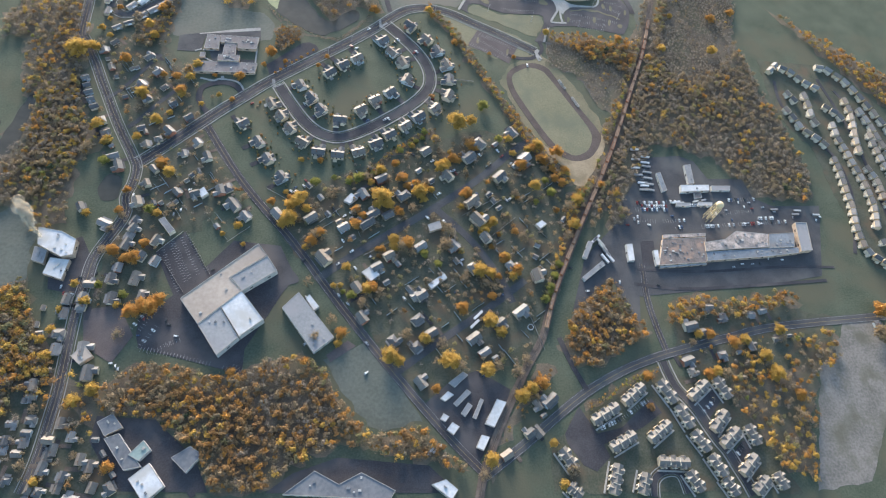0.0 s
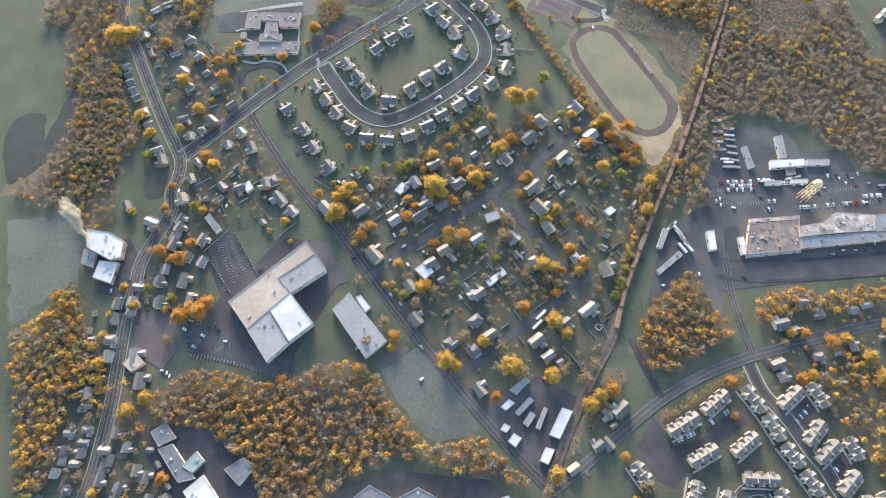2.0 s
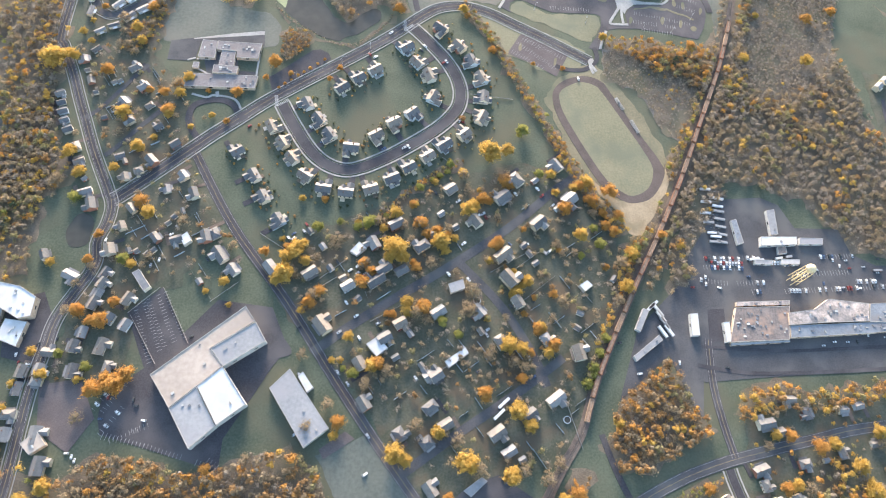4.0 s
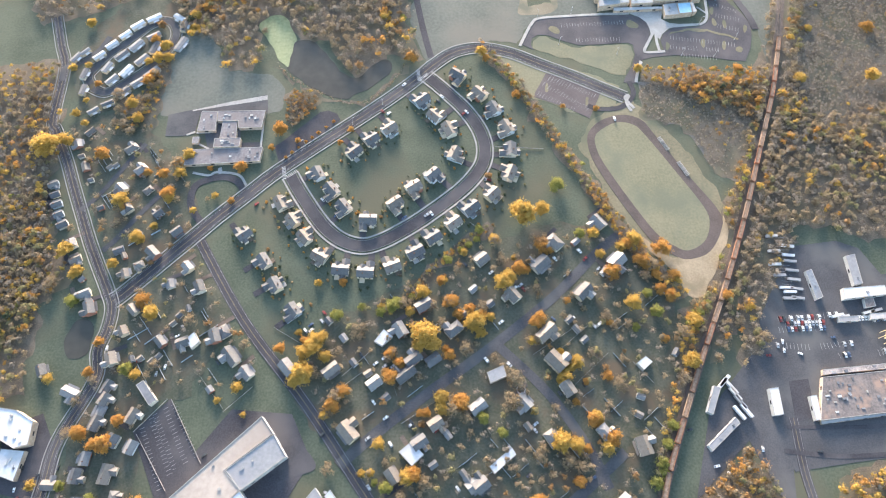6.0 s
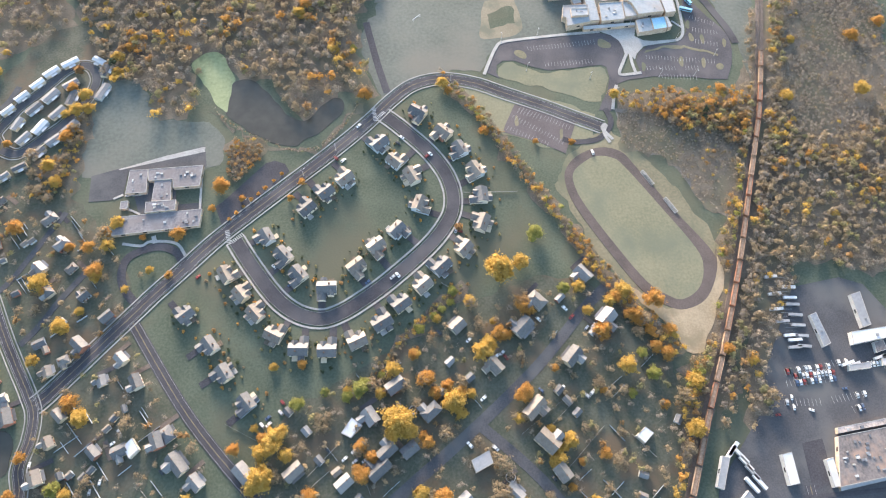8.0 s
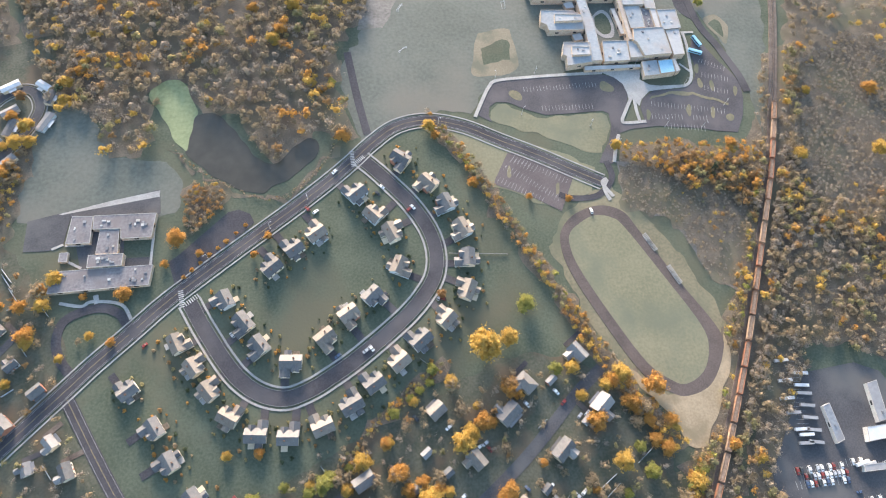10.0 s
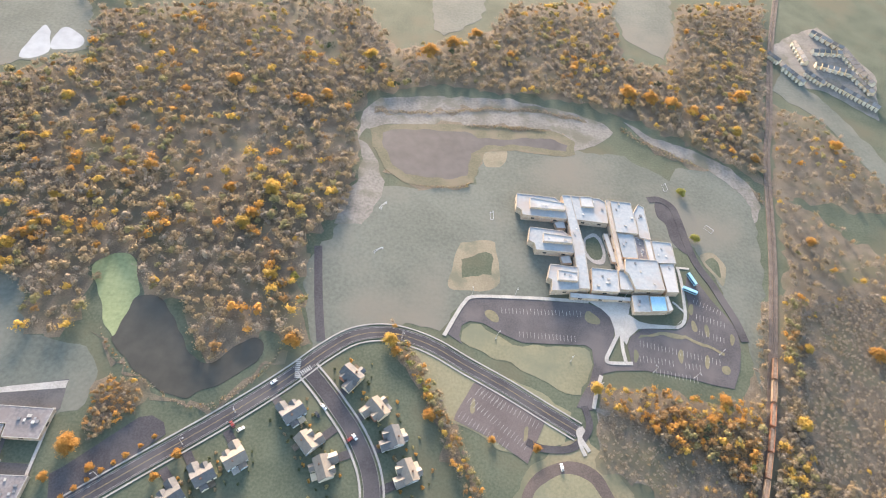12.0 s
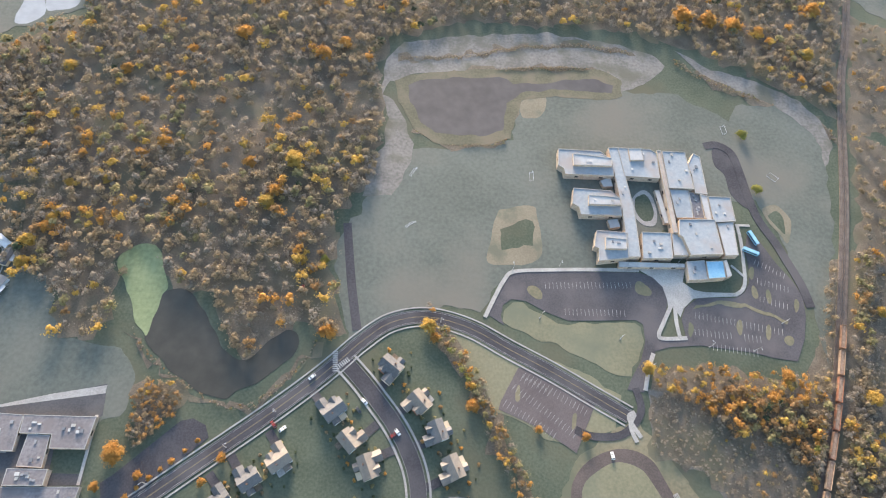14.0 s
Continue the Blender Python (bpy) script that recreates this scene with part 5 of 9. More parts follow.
# ---- the running track ----
tagged(part("running_track", sheet([tuple(p) for p in rounded([(277.9, 43.5), (295.6, 48.3), (311.3, 42.4), (320, 25.6), (338.7, -15), (354.5, -48.3), (352, -64.2), (338.7, -81.9), (322.3, -87.4), (311.5, -84.1), (296.6, -71), (279.9, -37.1), (265.2, 0), (262.3, 20.9), (266.2, 33.4)], True, 6)], layer("area")), track_red), "dark red-brown oval running track", "running track", kind="structure")
tagged(part("infield", sheet([tuple(p) for p in rounded([(277.3, 34.8), (290, 40.7), (302.7, 38.1), (310.4, 28.9), (328.1, -8.4), (343.8, -44.4), (343.6, -60.7), (336, -73.8), (323.3, -80), (314.3, -77), (301.3, -64.2), (284.7, -29.9), (271.4, 3.4), (268.5, 20.4), (270.6, 28.8)], True, 6)], layer("area")), infield), "dry mown infield of the oval track", "field", kind="structure")


def bleachers(rows):
    for x, y, angle in rows:
        b = thing("bleacher", "low stepped aluminium bleacher beside the track", "bleacher", pose(x, y, surface_z(x, y), 0, 0, angle), "track bleachers")
        for k in range(4):
            part("bench", block_of(-4.2, 4.2, -1.4 + k * 0.75, -0.9 + k * 0.75, 0.35 + k * 0.3, 0.45 + k * 0.3), concrete, b)
        for k in (-3.8, 0, 3.8):
            part("frame", extrude(bmesh.new(), [(-1.3, 0), (1.6, 0), (1.6, 1.24), (-1.3, 0.34)], k - 0.05, k + 0.05), wall_metal, b)


bleachers([(323.5, 19.8, 293.2), (325.6, 14.5, 293.1), (334.2, -5.1, 292.6), (336.2, -10.7, 292.7)])


def footpath(points, width):
    tagged(part("footpath", strip(bmesh.new(), rounded(points, False, 5), width / 2, -width / 2, -0.2, layer("road") + 0.05), concrete), "pale concrete footpath", "footpath", kind="structure")


footpath([(306.2, 68.3), (302.5, 61.1), (304.9, 51.8)], 2.5)
footpath([(-56.3, 9.2), (-43.4, 6), (-37.3, 8.5), (-20.2, 5.3), (-13.3, -5.1)], 2)
footpath([(-35.6, 12.6), (-34.2, 6.8)], 3)
footpath([(-57.7, 48.1), (-46.1, 47.6)], 1.6)
footpath([(-56.2, 37.6), (-46, 31.4)], 1.6)
footpath([(-65.5, 46.2), (-58.7, 49)], 1.6)
footpath([(-3.5, 67.2), (-4.4, 30.1)], 1.6)

footpath([(218.8, 128.7), (226.1, 143.2), (233.1, 155.4), (240.6, 161.3), (270.4, 163.1), (297.3, 163.7), (324.5, 163.8)], 2.6)
footpath([(341.2, 137.1), (334.7, 126.4), (330.3, 118.7), (332.3, 115.7), (348.4, 116.2)], 2.6)
footpath([(344.4, 137.5), (343.3, 126.5), (343.7, 116.9)], 2.4)
footpath([(387.2, 146.6), (392.6, 149.6), (396.7, 156.3), (399.1, 169.1), (401.5, 186.7), (401.9, 201.3)], 2.4)
footpath([(400.5, 200.8), (411.3, 200.6)], 1.8)
footpath([(401, 183.2), (406.2, 181.1)], 1.8)
footpath([(315.1, 82.3), (319.5, 95.3), (324.3, 105.9)], 2.6)
footpath([(389.9, 168.9), (397, 160.5)], 1.6)
# ---- the railway ----
RAIL_LINE = rounded([(680, 720), (598.8, 531.6), (546, 390), (524, 335), (490, 225), (469, 165), (451, 117), (430, 65), (400, 3), (368, -62), (338, -117), (306, -172), (272, -235), (255, -275), (236, -303), (210, -345), (190.8, -382.8), (184, -404)], False, 8)
tagged(part("railway_bed", strip(bmesh.new(), RAIL_LINE, 3.4, -3.4, -0.2, 0.62), gravel), "brown ballast bed of a railway line", "railway", kind="structure")
for side in (0.72, -0.72):
    tagged(part("rail", strip(bmesh.new(), RAIL_LINE, side + 0.07, side - 0.07, 0.6, 0.82), rail_steel), "rusty steel rail on the ballast", "rail", kind="structure")
bm = bmesh.new()
for p, q in zip(RAIL_LINE, RAIL_LINE[1:]):
    n = max(1, int((q - p).length / 1.2))
    for k in range(n):
        c, d = p.lerp(q, k / n), (q - p).normalized()
        s = Vector((-d.y, d.x))
        prism(bm, [tuple(c + s * 1.25 + d * 0.13), tuple(c - s * 1.25 + d * 0.13), tuple(c - s * 1.25 - d * 0.13), tuple(c + s * 1.25 - d * 0.13)], 0.5, 0.7)
tagged(part("sleepers", bm, bark), "dark timber sleepers under the rails", "sleepers", kind="stuff")

RUSTS = [material("rusty_wagon_" + n, a, b, 0.4, fine=6, rough=0.7, third=(0.2, 0.13, 0.09), patch=0.2) for n, a, b in (("brown", (0.22, 0.125, 0.082), (0.37, 0.225, 0.15)), ("red", (0.25, 0.11, 0.068), (0.38, 0.2, 0.125)), ("tan", (0.28, 0.195, 0.135), (0.43, 0.32, 0.23)))]
load_dark = material("wagon_load", (0.2, 0.135, 0.095), (0.34, 0.245, 0.18), 0.5, fine=5, bump=0.6)


def wagon_model(mat):
    w = thing("railway_wagon", "rusty brown open railway wagon standing on the rails", "railway wagon", pose(0, 0, -90), "wagons of the goods train")
    L, W = 8.3, 1.5
    part("floor_pan", block_of(-L, L, -W, W, 1.1, 1.35), mat, w)
    for s in (-1, 1):
        part("side", block_of(-L, L, s * W - 0.08, s * W + 0.08, 1.36, 3.5), mat, w)
        part("end", block_of(s * L - 0.1, s * L + 0.1, -W + 0.1, W - 0.1, 1.36, 3.7), mat, w)
        for k in range(5):
            x = -L + 0.6 + k * (2 * L - 1.2) / 4
            part("rib", block_of(x - 0.1, x + 0.1, s * (W + 0.13) - 0.05, s * (W + 0.13) + 0.05, 1.3, 3.45), mat, w)
        part("bogie", block_of(s * 5.6 - 1.4, s * 5.6 + 1.4, -0.9, 0.9, 0.5, 1.08), tyre_rubber, w)
        for x in (s * 5.6 - 0.9, s * 5.6 + 0.9):
            for y in (-0.75, 0.75):
                o = wheel(x, y, 0.45, 0.12, w)
                o.location.z = 0.0
    bm = bmesh.new()
    bmesh.ops.create_grid(bm, x_segments=24, y_segments=6, size=1.0)
    for v in bm.verts:
        v.co = (v.co.x * (L - 0.15), v.co.y * (W - 0.1), 2.9 + 0.35 * (1 - v.co.y ** 2) + 0.25 * noise.noise((v.co.x * 4, v.co.y * 2, len(mat.name))))
    part("load", bm, load_dark, w, "heaped brown load")
    return w


WAGONS = [wagon_model(m) for m in RUSTS]
run, placed, car_pitch = 0.0, 0, 18.4
TRAIN_FROM, TRAIN_TO = 645.5, 1074.8
for p, q in zip(RAIL_LINE, RAIL_LINE[1:]):
    d = (q - p).length
    while placed * car_pitch + TRAIN_FROM < run + d and placed * car_pitch + TRAIN_FROM < TRAIN_TO:
        c = p.lerp(q, (placed * car_pitch + TRAIN_FROM - run) / d)
        m = pose(c.x, c.y, 0.82, 0, 0, math.degrees(math.atan2((q - p).y, (q - p).x)))
        model = WAGONS[(placed * 7 // 3) % 3]
        if model.location.z < -50:
            model.matrix_world = m
        else:
            copy_thing(model, m)
        placed += 1
    run += d

# ---- the school ----
new_school = thing("school_building", "large modern brick school with stepped pale flat roofs", "school", pose(360, 230, 0))
block(new_school, 6, school_roof, [(315.5, 260.9), (322.8, 261.2), (326.7, 209.5), (325.1, 171), (316.9, 170.8), (318.1, 208.4), (316.9, 241.8)], 2)
block(new_school, 6.1, school_roof, [(278, 258.4), (309.1, 257.5), (317.1, 248.7), (316.4, 235.8), (280.7, 236.5), (280.4, 241.4), (276.5, 244.2)], 0)
block(new_school, 8.1, school_pale, [(287.8, 253.2), (315.8, 250.2), (315.2, 243.2), (287.1, 243.2)], 2)
block(new_school, 6.1, school_roof, [(285.4, 224.6), (311.7, 223.1), (318.5, 216.7), (317.2, 202.8), (288.1, 202.9), (287.6, 208.8), (283.2, 211.9)], 0)
block(new_school, 8.1, school_pale, [(295, 218), (317, 216.3), (316.8, 210.3), (294, 210.1)], 2)
block(new_school, 6.1, school_roof, [(297.6, 190.6), (319.1, 189.4), (316.7, 169.9), (296, 167.3), (297.3, 176.7), (294.4, 178.3)], 0)
block(new_school, 8.1, school_pale, [(302.4, 184.4), (316.6, 183), (315.8, 175.6), (301.2, 175.7)], 2)
block(new_school, 5.7, school_roof, [(323.3, 261.5), (347.2, 260.8), (351.7, 257.4), (350.2, 235.2), (323.7, 236.3)], 4)
block(new_school, 6.9, school_pale, [(330.4, 260.3), (340.3, 260.7), (340.6, 250), (330, 249.6)], 0)
block(new_school, 6.6, school_roof, [(355.5, 258.9), (373.1, 258.6), (373.4, 233.5), (373.1, 226.2), (354.9, 226.5)], 4)
block(new_school, 7, roof_tan, [(351.5, 259), (354.6, 259.1), (354.1, 189.8), (350.9, 189.7)], 0)
block(new_school, 5.7, school_roof, [(379.5, 258.4), (384.1, 255.5), (382.7, 222.2), (373.8, 223.4), (374.6, 239), (373.5, 248)], 2)
block(new_school, 5.7, school_roof, [(355.5, 225.7), (368.8, 225.6), (369.2, 219.4), (368.2, 202.6), (355.9, 202.3)], 2)
block(new_school, 4.2, roof_stained, [(370.2, 224.7), (377.6, 224.5), (377.2, 203.3), (369.8, 203.5)], 12)
block(new_school, 5.7, school_pale, [(377.2, 222.5), (382.1, 221.3), (381.3, 199.3), (377.1, 202.4)], 1)
block(new_school, 6, school_roof, [(382.6, 220.6), (398.8, 220.2), (398.2, 200.5), (381.9, 199.1)], 3)
block(new_school, 7.8, school_roof, [(356.5, 199.7), (382.1, 200.4), (381.9, 173.4), (359.2, 172.1), (356.5, 185.8), (354.2, 188)], 3)
block(new_school, 5.6, school_pale, [(384.4, 198.5), (396.1, 199.8), (393.8, 173.9), (384.5, 173.3)], 1)
block(new_school, 5.4, school_pale, [(350.3, 189.7), (356.9, 188.5), (359.7, 172.9), (348.7, 173.1)], 0)
block(new_school, 5.4, school_roof, [(329.4, 190.5), (349.6, 190.1), (347.4, 170.5), (326.7, 170)], 5)
block(new_school, 3, school_pale, [(310.7, 168.8), (356.2, 168), (355.9, 165.1), (310, 164.5)], 3)
block(new_school, 4.8, school_roof, [(356.7, 168.8), (369.5, 170), (368.7, 155.7), (355.8, 155)], 2)
block(new_school, 5.2, roof_blue, [(369.9, 168.9), (382.3, 169.6), (381.2, 157), (369, 155.9)], 0)
block(new_school, 4.6, school_pale, [(383, 169.9), (385.2, 170.8), (386.3, 159), (382.4, 157.3)], 0)
block(new_school, 3, school_pale, [(306.7, 233.7), (314.7, 236.9), (315.6, 229.1), (308.5, 228.4)], 0)
block(new_school, 3, school_pale, [(307.5, 200.7), (314.9, 202.3), (315.9, 195.5), (308.6, 194.4)], 0)
block(new_school, 3, school_pale, [(345.6, 226.7), (349.3, 226.8), (351.6, 199.6), (348, 199.5)], 0)

# ---- flat-roofed buildings ----
flat_building('warehouse', 'huge warehouse with a tan membrane roof', 7.2, roof_tan, wall_metal, [(-46, -235.9), (12.4, -185.6), (20.4, -197), (-8.8, -217.5), (1.6, -229.6), (-14, -243.8), (-30.1, -258.4)], 3)
flat_building('warehouse', 'warehouse bay with a grey roof', 7.3, roof_grey, wall_metal, [(-8.1, -217.5), (20.7, -197.6), (29.3, -211.7), (2.1, -230.1)], 2)
flat_building('warehouse', 'warehouse bay with a bright white roof', 7.5, roof_white, wall_metal, [(-13.6, -243.9), (1.7, -230.1), (20.5, -256), (2.5, -270)], 1)
flat_building('warehouse', 'long warehouse bay with a grey roof', 7.1, roof_grey, wall_metal, [(-30, -258.9), (-14, -244.3), (2, -270.4), (-13.5, -284.9)], 3)
flat_building('workshop', 'long grey workshop beside the road', 5, roof_grey, wall_metal, [(34.4, -244.7), (47.5, -231), (76.8, -271.9), (60.5, -284.6)], 3)
flat_building('workshop', 'small white-roofed lean-to beside the workshop', 3.6, roof_white, wall_metal, [(53, -236.2), (56.4, -232.6), (64.5, -244), (60.1, -247.6)], 0)
flat_building('plant', 'long derelict works hall with a stained brown roof', 3.8, roof_rusty, wall_brick, [(390, -181.4), (435.5, -179.6), (428, -207.2), (379, -209.8)], 26)
flat_building('plant', 'works hall with a torn pinkish roof', 5, roof_torn, wall_brick, [(432.3, -185.7), (455.2, -182.5), (469.5, -173.5), (503.7, -177), (498.7, -192.1), (462.8, -193.3), (430.3, -195.8)], 20)
flat_building('plant', 'long works bay with a blue-grey roof', 4.3, roof_blue_grey, wall_brick, [(431.2, -196), (499.5, -192.7), (532.2, -192.3), (530.4, -198.2), (496.1, -201.8), (429.2, -205.9)], 16)
flat_building('plant', 'works hall with a grey roof', 4.7, roof_blue_grey, wall_brick, [(504.8, -176.9), (533.4, -175.4), (527.5, -191.8), (499.3, -192.6)], 8)
flat_building('plant', 'tall end hall of the works with a plain grey roof', 5.6, roof_grey, wall_brick, [(538.3, -164.1), (551.2, -164.2), (545.1, -196.2), (532.7, -197.2)], 0)
flat_building('plant', 'low ruined lean-to with a rusty roof', 2.9, roof_torn, wall_brick, [(392.3, -176.2), (437.6, -174.4), (436.5, -178), (391.3, -179.8)], 4)
flat_building('plant', 'low loading dock along the works hall', 2.2, roof_pale, wall_brick, [(380.3, -209.7), (429.4, -207.2), (428.9, -208.9), (379.7, -212)], 0)
flat_building('plant_shed', 'white-roofed shed in the works yard', 4.2, roof_white, wall_metal, [(426.5, -118.2), (458.3, -117.6), (456.6, -124.9), (424.6, -126.7)], 1)
flat_building('plant_shed', 'pale grey-roofed shed in the works yard', 3.4, roof_grey, wall_metal, [(437.9, -92.6), (445.5, -91.2), (443.1, -115), (436.2, -116.3)], 1)
flat_building('plant_shed', 'long grey works shed', 3.0, roof_blue_grey, wall_metal, [(404, -103), (409.1, -101.6), (410.6, -123.7), (404.9, -125.6)], 1)
flat_building('plant_shed', 'narrow grey works shed', 3.0, roof_grey, wall_metal, [(461.5, -117.9), (482.8, -118), (480.8, -124), (460.1, -123.9)], 0)
flat_building('plant_shed', 'low brown-roofed annex of the white shed', 2.8, roof_rusty, wall_metal, [(439.8, -126.7), (447, -126), (446.7, -132.6), (438.8, -133.8)], 0)
flat_building('plant_shed', 'low pale store between the yard lanes', 3, roof_grey, wall_metal, [(416.7, -139.1), (431.7, -139.2), (430.5, -143.1), (415.6, -143)], 0)
flat_building('plant_shed', 'low pale store between the yard lanes', 3, roof_pale, wall_metal, [(440.2, -138), (456.4, -138.1), (455, -142.6), (438.8, -142.5)], 0)
flat_building('plant_shed', 'bright white works shed', 4, roof_white, wall_metal, [(350.8, -186.9), (357.4, -186.4), (355.7, -204.4), (349.2, -204.8)], 0)
flat_building('plant_shed', 'small white works shed', 3.4, roof_white, wall_metal, [(377.1, -193.4), (382.2, -192.9), (380.5, -209.1), (376.1, -209.5)], 0)
flat_building('store_unit', 'long white-roofed storage building', 2.9, roof_white, wall_metal, [(206.7, -328.2), (214.5, -331.1), (202, -350.6), (194.8, -347.3)], 0)
flat_building('store_unit', 'white-roofed storage building in the yard', 2.9, roof_white, wall_metal, [(191.1, -355.7), (197.5, -357.7), (191.4, -367.8), (185.6, -365)], 0)
flat_building('store_unit', 'white-roofed storage building in the yard', 2.9, roof_white, wall_metal, [(168.5, -344.5), (174.2, -348.6), (168.8, -354.7), (163.5, -350.3)], 0)
flat_building('store_unit', 'small white-roofed storage building', 2.5, roof_white, wall_metal, [(162.1, -337.3), (166.8, -340.1), (163.3, -344.2), (159.1, -341.9)], 0)
flat_building('store_unit', 'narrow pale storage building in the yard', 2.5, roof_white, wall_metal, [(167.3, -319.8), (172, -323.1), (164.3, -328.2), (160.5, -325.4)], 0)
flat_building('store_unit', 'long grey storage building in the yard', 2.5, roof_grey, wall_metal, [(170.9, -329.8), (182.8, -319.1), (186.2, -321.9), (173.7, -332.5)], 0)
flat_building('store_unit', 'grey storage building in the yard', 2.5, roof_grey, wall_metal, [(176.3, -337.9), (182.6, -329.8), (186.3, -332.6), (179.6, -341)], 0)
flat_building('store_unit', 'narrow grey storage building in the yard', 2.5, roof_grey, wall_metal, [(185.3, -341.7), (193.3, -327.1), (195.8, -328.5), (188.2, -343.1)], 0)
flat_building('store_unit', 'grey storage building in the yard', 2.5, roof_grey, wall_metal, [(168.4, -313.1), (181.2, -304.4), (185, -307.3), (173.5, -316.9)], 0)
flat_building('dairy_works', 'white dairy works with stepped flat roofs', 6.5, roof_white, wall_brick, [(-165.2, -168.1), (-146.2, -172.2), (-133.9, -180), (-134.1, -194.4), (-142.7, -196.3), (-162.8, -184.4)], 6)
flat_building('dairy_works', 'low white wing of the dairy works', 4.3, roof_white, wall_brick, [(-151.7, -195.6), (-136.5, -197.9), (-139.5, -215.9), (-154.7, -210)], 4)
flat_building('dairy_works', 'low grey side wing of the dairy works', 3.6, roof_grey, wall_brick, [(-165.9, -184.4), (-155.7, -188.3), (-156.3, -200.9), (-166, -197.1)], 3)
flat_building('old_school', 'flat-roofed old school block with ribbed grey roof', 3.2, roof_stained, wall_brick, [(-54.3, 67.6), (-41.3, 66.5), (-41.5, 47.2), (-56.2, 47.8)], 3)
flat_building('old_school', 'flat-roofed old school hall', 3.6, roof_stained, wall_brick, [(-40.9, 66.6), (-1.9, 65.5), (-4, 48.2), (-22.8, 48.6), (-23.4, 55.9), (-40.6, 56.6)], 9)
flat_building('old_school', 'old school link block', 3.2, roof_stained, wall_brick, [(-36.1, 56.2), (-24.2, 55.5), (-24, 38.6), (-37.4, 39.4)], 3)
flat_building('old_school', 'taller old school core with roof plant', 4.7, roof_stained, wall_brick, [(-40.8, 38.2), (-19.7, 37.7), (-20.2, 29.5), (-40.9, 29.6)], 7)
flat_building('old_school', 'long flat-roofed old school wing', 3.2, roof_stained, wall_brick, [(-62.1, 29.4), (-1.9, 29), (-3.6, 15.5), (-63, 14.9)], 10)
flat_building('old_school', 'small square old school pavilion', 2.5, roof_stained, wall_brick, [(-59.2, 42.2), (-54.1, 42.3), (-54.2, 35.8), (-59.4, 36)], 0)
flat_building('goods_shed', 'long grey goods shed beside the railway', 3.6, roof_grey, wall_metal, [(300.6, -220.7), (323.2, -204), (325.3, -208.2), (302.3, -224.7)], 2)
flat_building('goods_shed', 'narrow grey goods shed', 3.6, roof_grey, wall_metal, [(314.1, -182.6), (318.4, -184.5), (308.8, -201.6), (305.2, -199.3)], 0)
flat_building('works', 'grey low works building beside the yard', 4.3, roof_dark, wall_metal, [(-86.4, -343.6), (-76.7, -340.4), (-58.3, -364.6), (-69.8, -366.4)], 2)
flat_building('works', 'pale teal-roofed works building', 4.7, roof_teal, wall_metal, [(-68, -356), (-58.9, -346.3), (-53.2, -353.1), (-60.4, -360.6)], 1)
flat_building('works', 'grey works office with a flat roof', 3.6, roof_dark, wall_brick, [(-93.3, -331.3), (-83.2, -325.6), (-74.9, -336.1), (-86.6, -341.6)], 2)
flat_building('works', 'white and blue-grey roofed works building', 5, roof_white, wall_metal, [(-65.5, -372.5), (-52.9, -362.4), (-40.7, -378.7), (-53.2, -389.3)], 3)
flat_building('works', 'grey works building beside the yard', 4.3, roof_dark, wall_metal, [(-38.7, -359.6), (-26.3, -352.2), (-16.9, -358.6), (-27.6, -370.8)], 1)
flat_building('works', 'long low factory with a dark grey roof', 5.8, roof_dark, wall_metal, [(40.7, -390), (63.1, -375.1), (80.6, -385.5), (97, -378.3), (121.6, -392.5), (117.4, -398.6)], 6)
flat_building('works', 'white-roofed factory beside the yard', 5, roof_white, wall_metal, [(148.9, -389.9), (159.7, -386.9), (168.4, -394.9), (162.8, -401.8)], 1)
flat_building('barn', 'metal-roofed barn among gardens', 3.2, roof_white, wall_metal, [(85.1, -138.3), (92.2, -129.9), (98.3, -135.3), (90.8, -142)], 0)
flat_building('hall', 'white-roofed hall among gardens', 4.3, roof_white, wall_metal, [(100, -212.7), (108.4, -206.8), (116.2, -215.3), (108.1, -222)], 0)
flat_building('hall', 'long white-roofed hall among gardens', 2.9, roof_white, wall_metal, [(157.3, -224.9), (173.1, -214.1), (175.5, -218.8), (160.4, -229.7)], 0)
flat_building('hall', 'grey metal-roofed hall at the corner', 3.6, roof_grey, wall_brick, [(161.4, -164.7), (173.2, -160.3), (174.5, -168.1), (163.2, -172.1)], 0)
flat_building('hall', 'white-roofed house beside the railway', 3.6, roof_white, siding_white, [(264.9, -164.2), (271.9, -159.7), (276.1, -164), (269, -169.2)], 0)
flat_building('hall', 'cream and white roofed workshop', 3.6, roof_white, siding_white, [(-44.4, -129.1), (-39.1, -124.4), (-34.6, -131.7), (-39.9, -136.4)], 0)
flat_building('hall', 'long dark-roofed terrace by the street', 4.3, roof_dark, siding_white, [(-73.1, -159.6), (-68.7, -156.7), (-58.3, -170.2), (-62.5, -173.8)], 0)
flat_building('fire_station', 'tan-roofed hall on the main street', 4.3, roof_tan, wall_brick, [(-120.5, -280.4), (-112.3, -271.9), (-104.7, -281.1), (-113.5, -287.3)], 1)

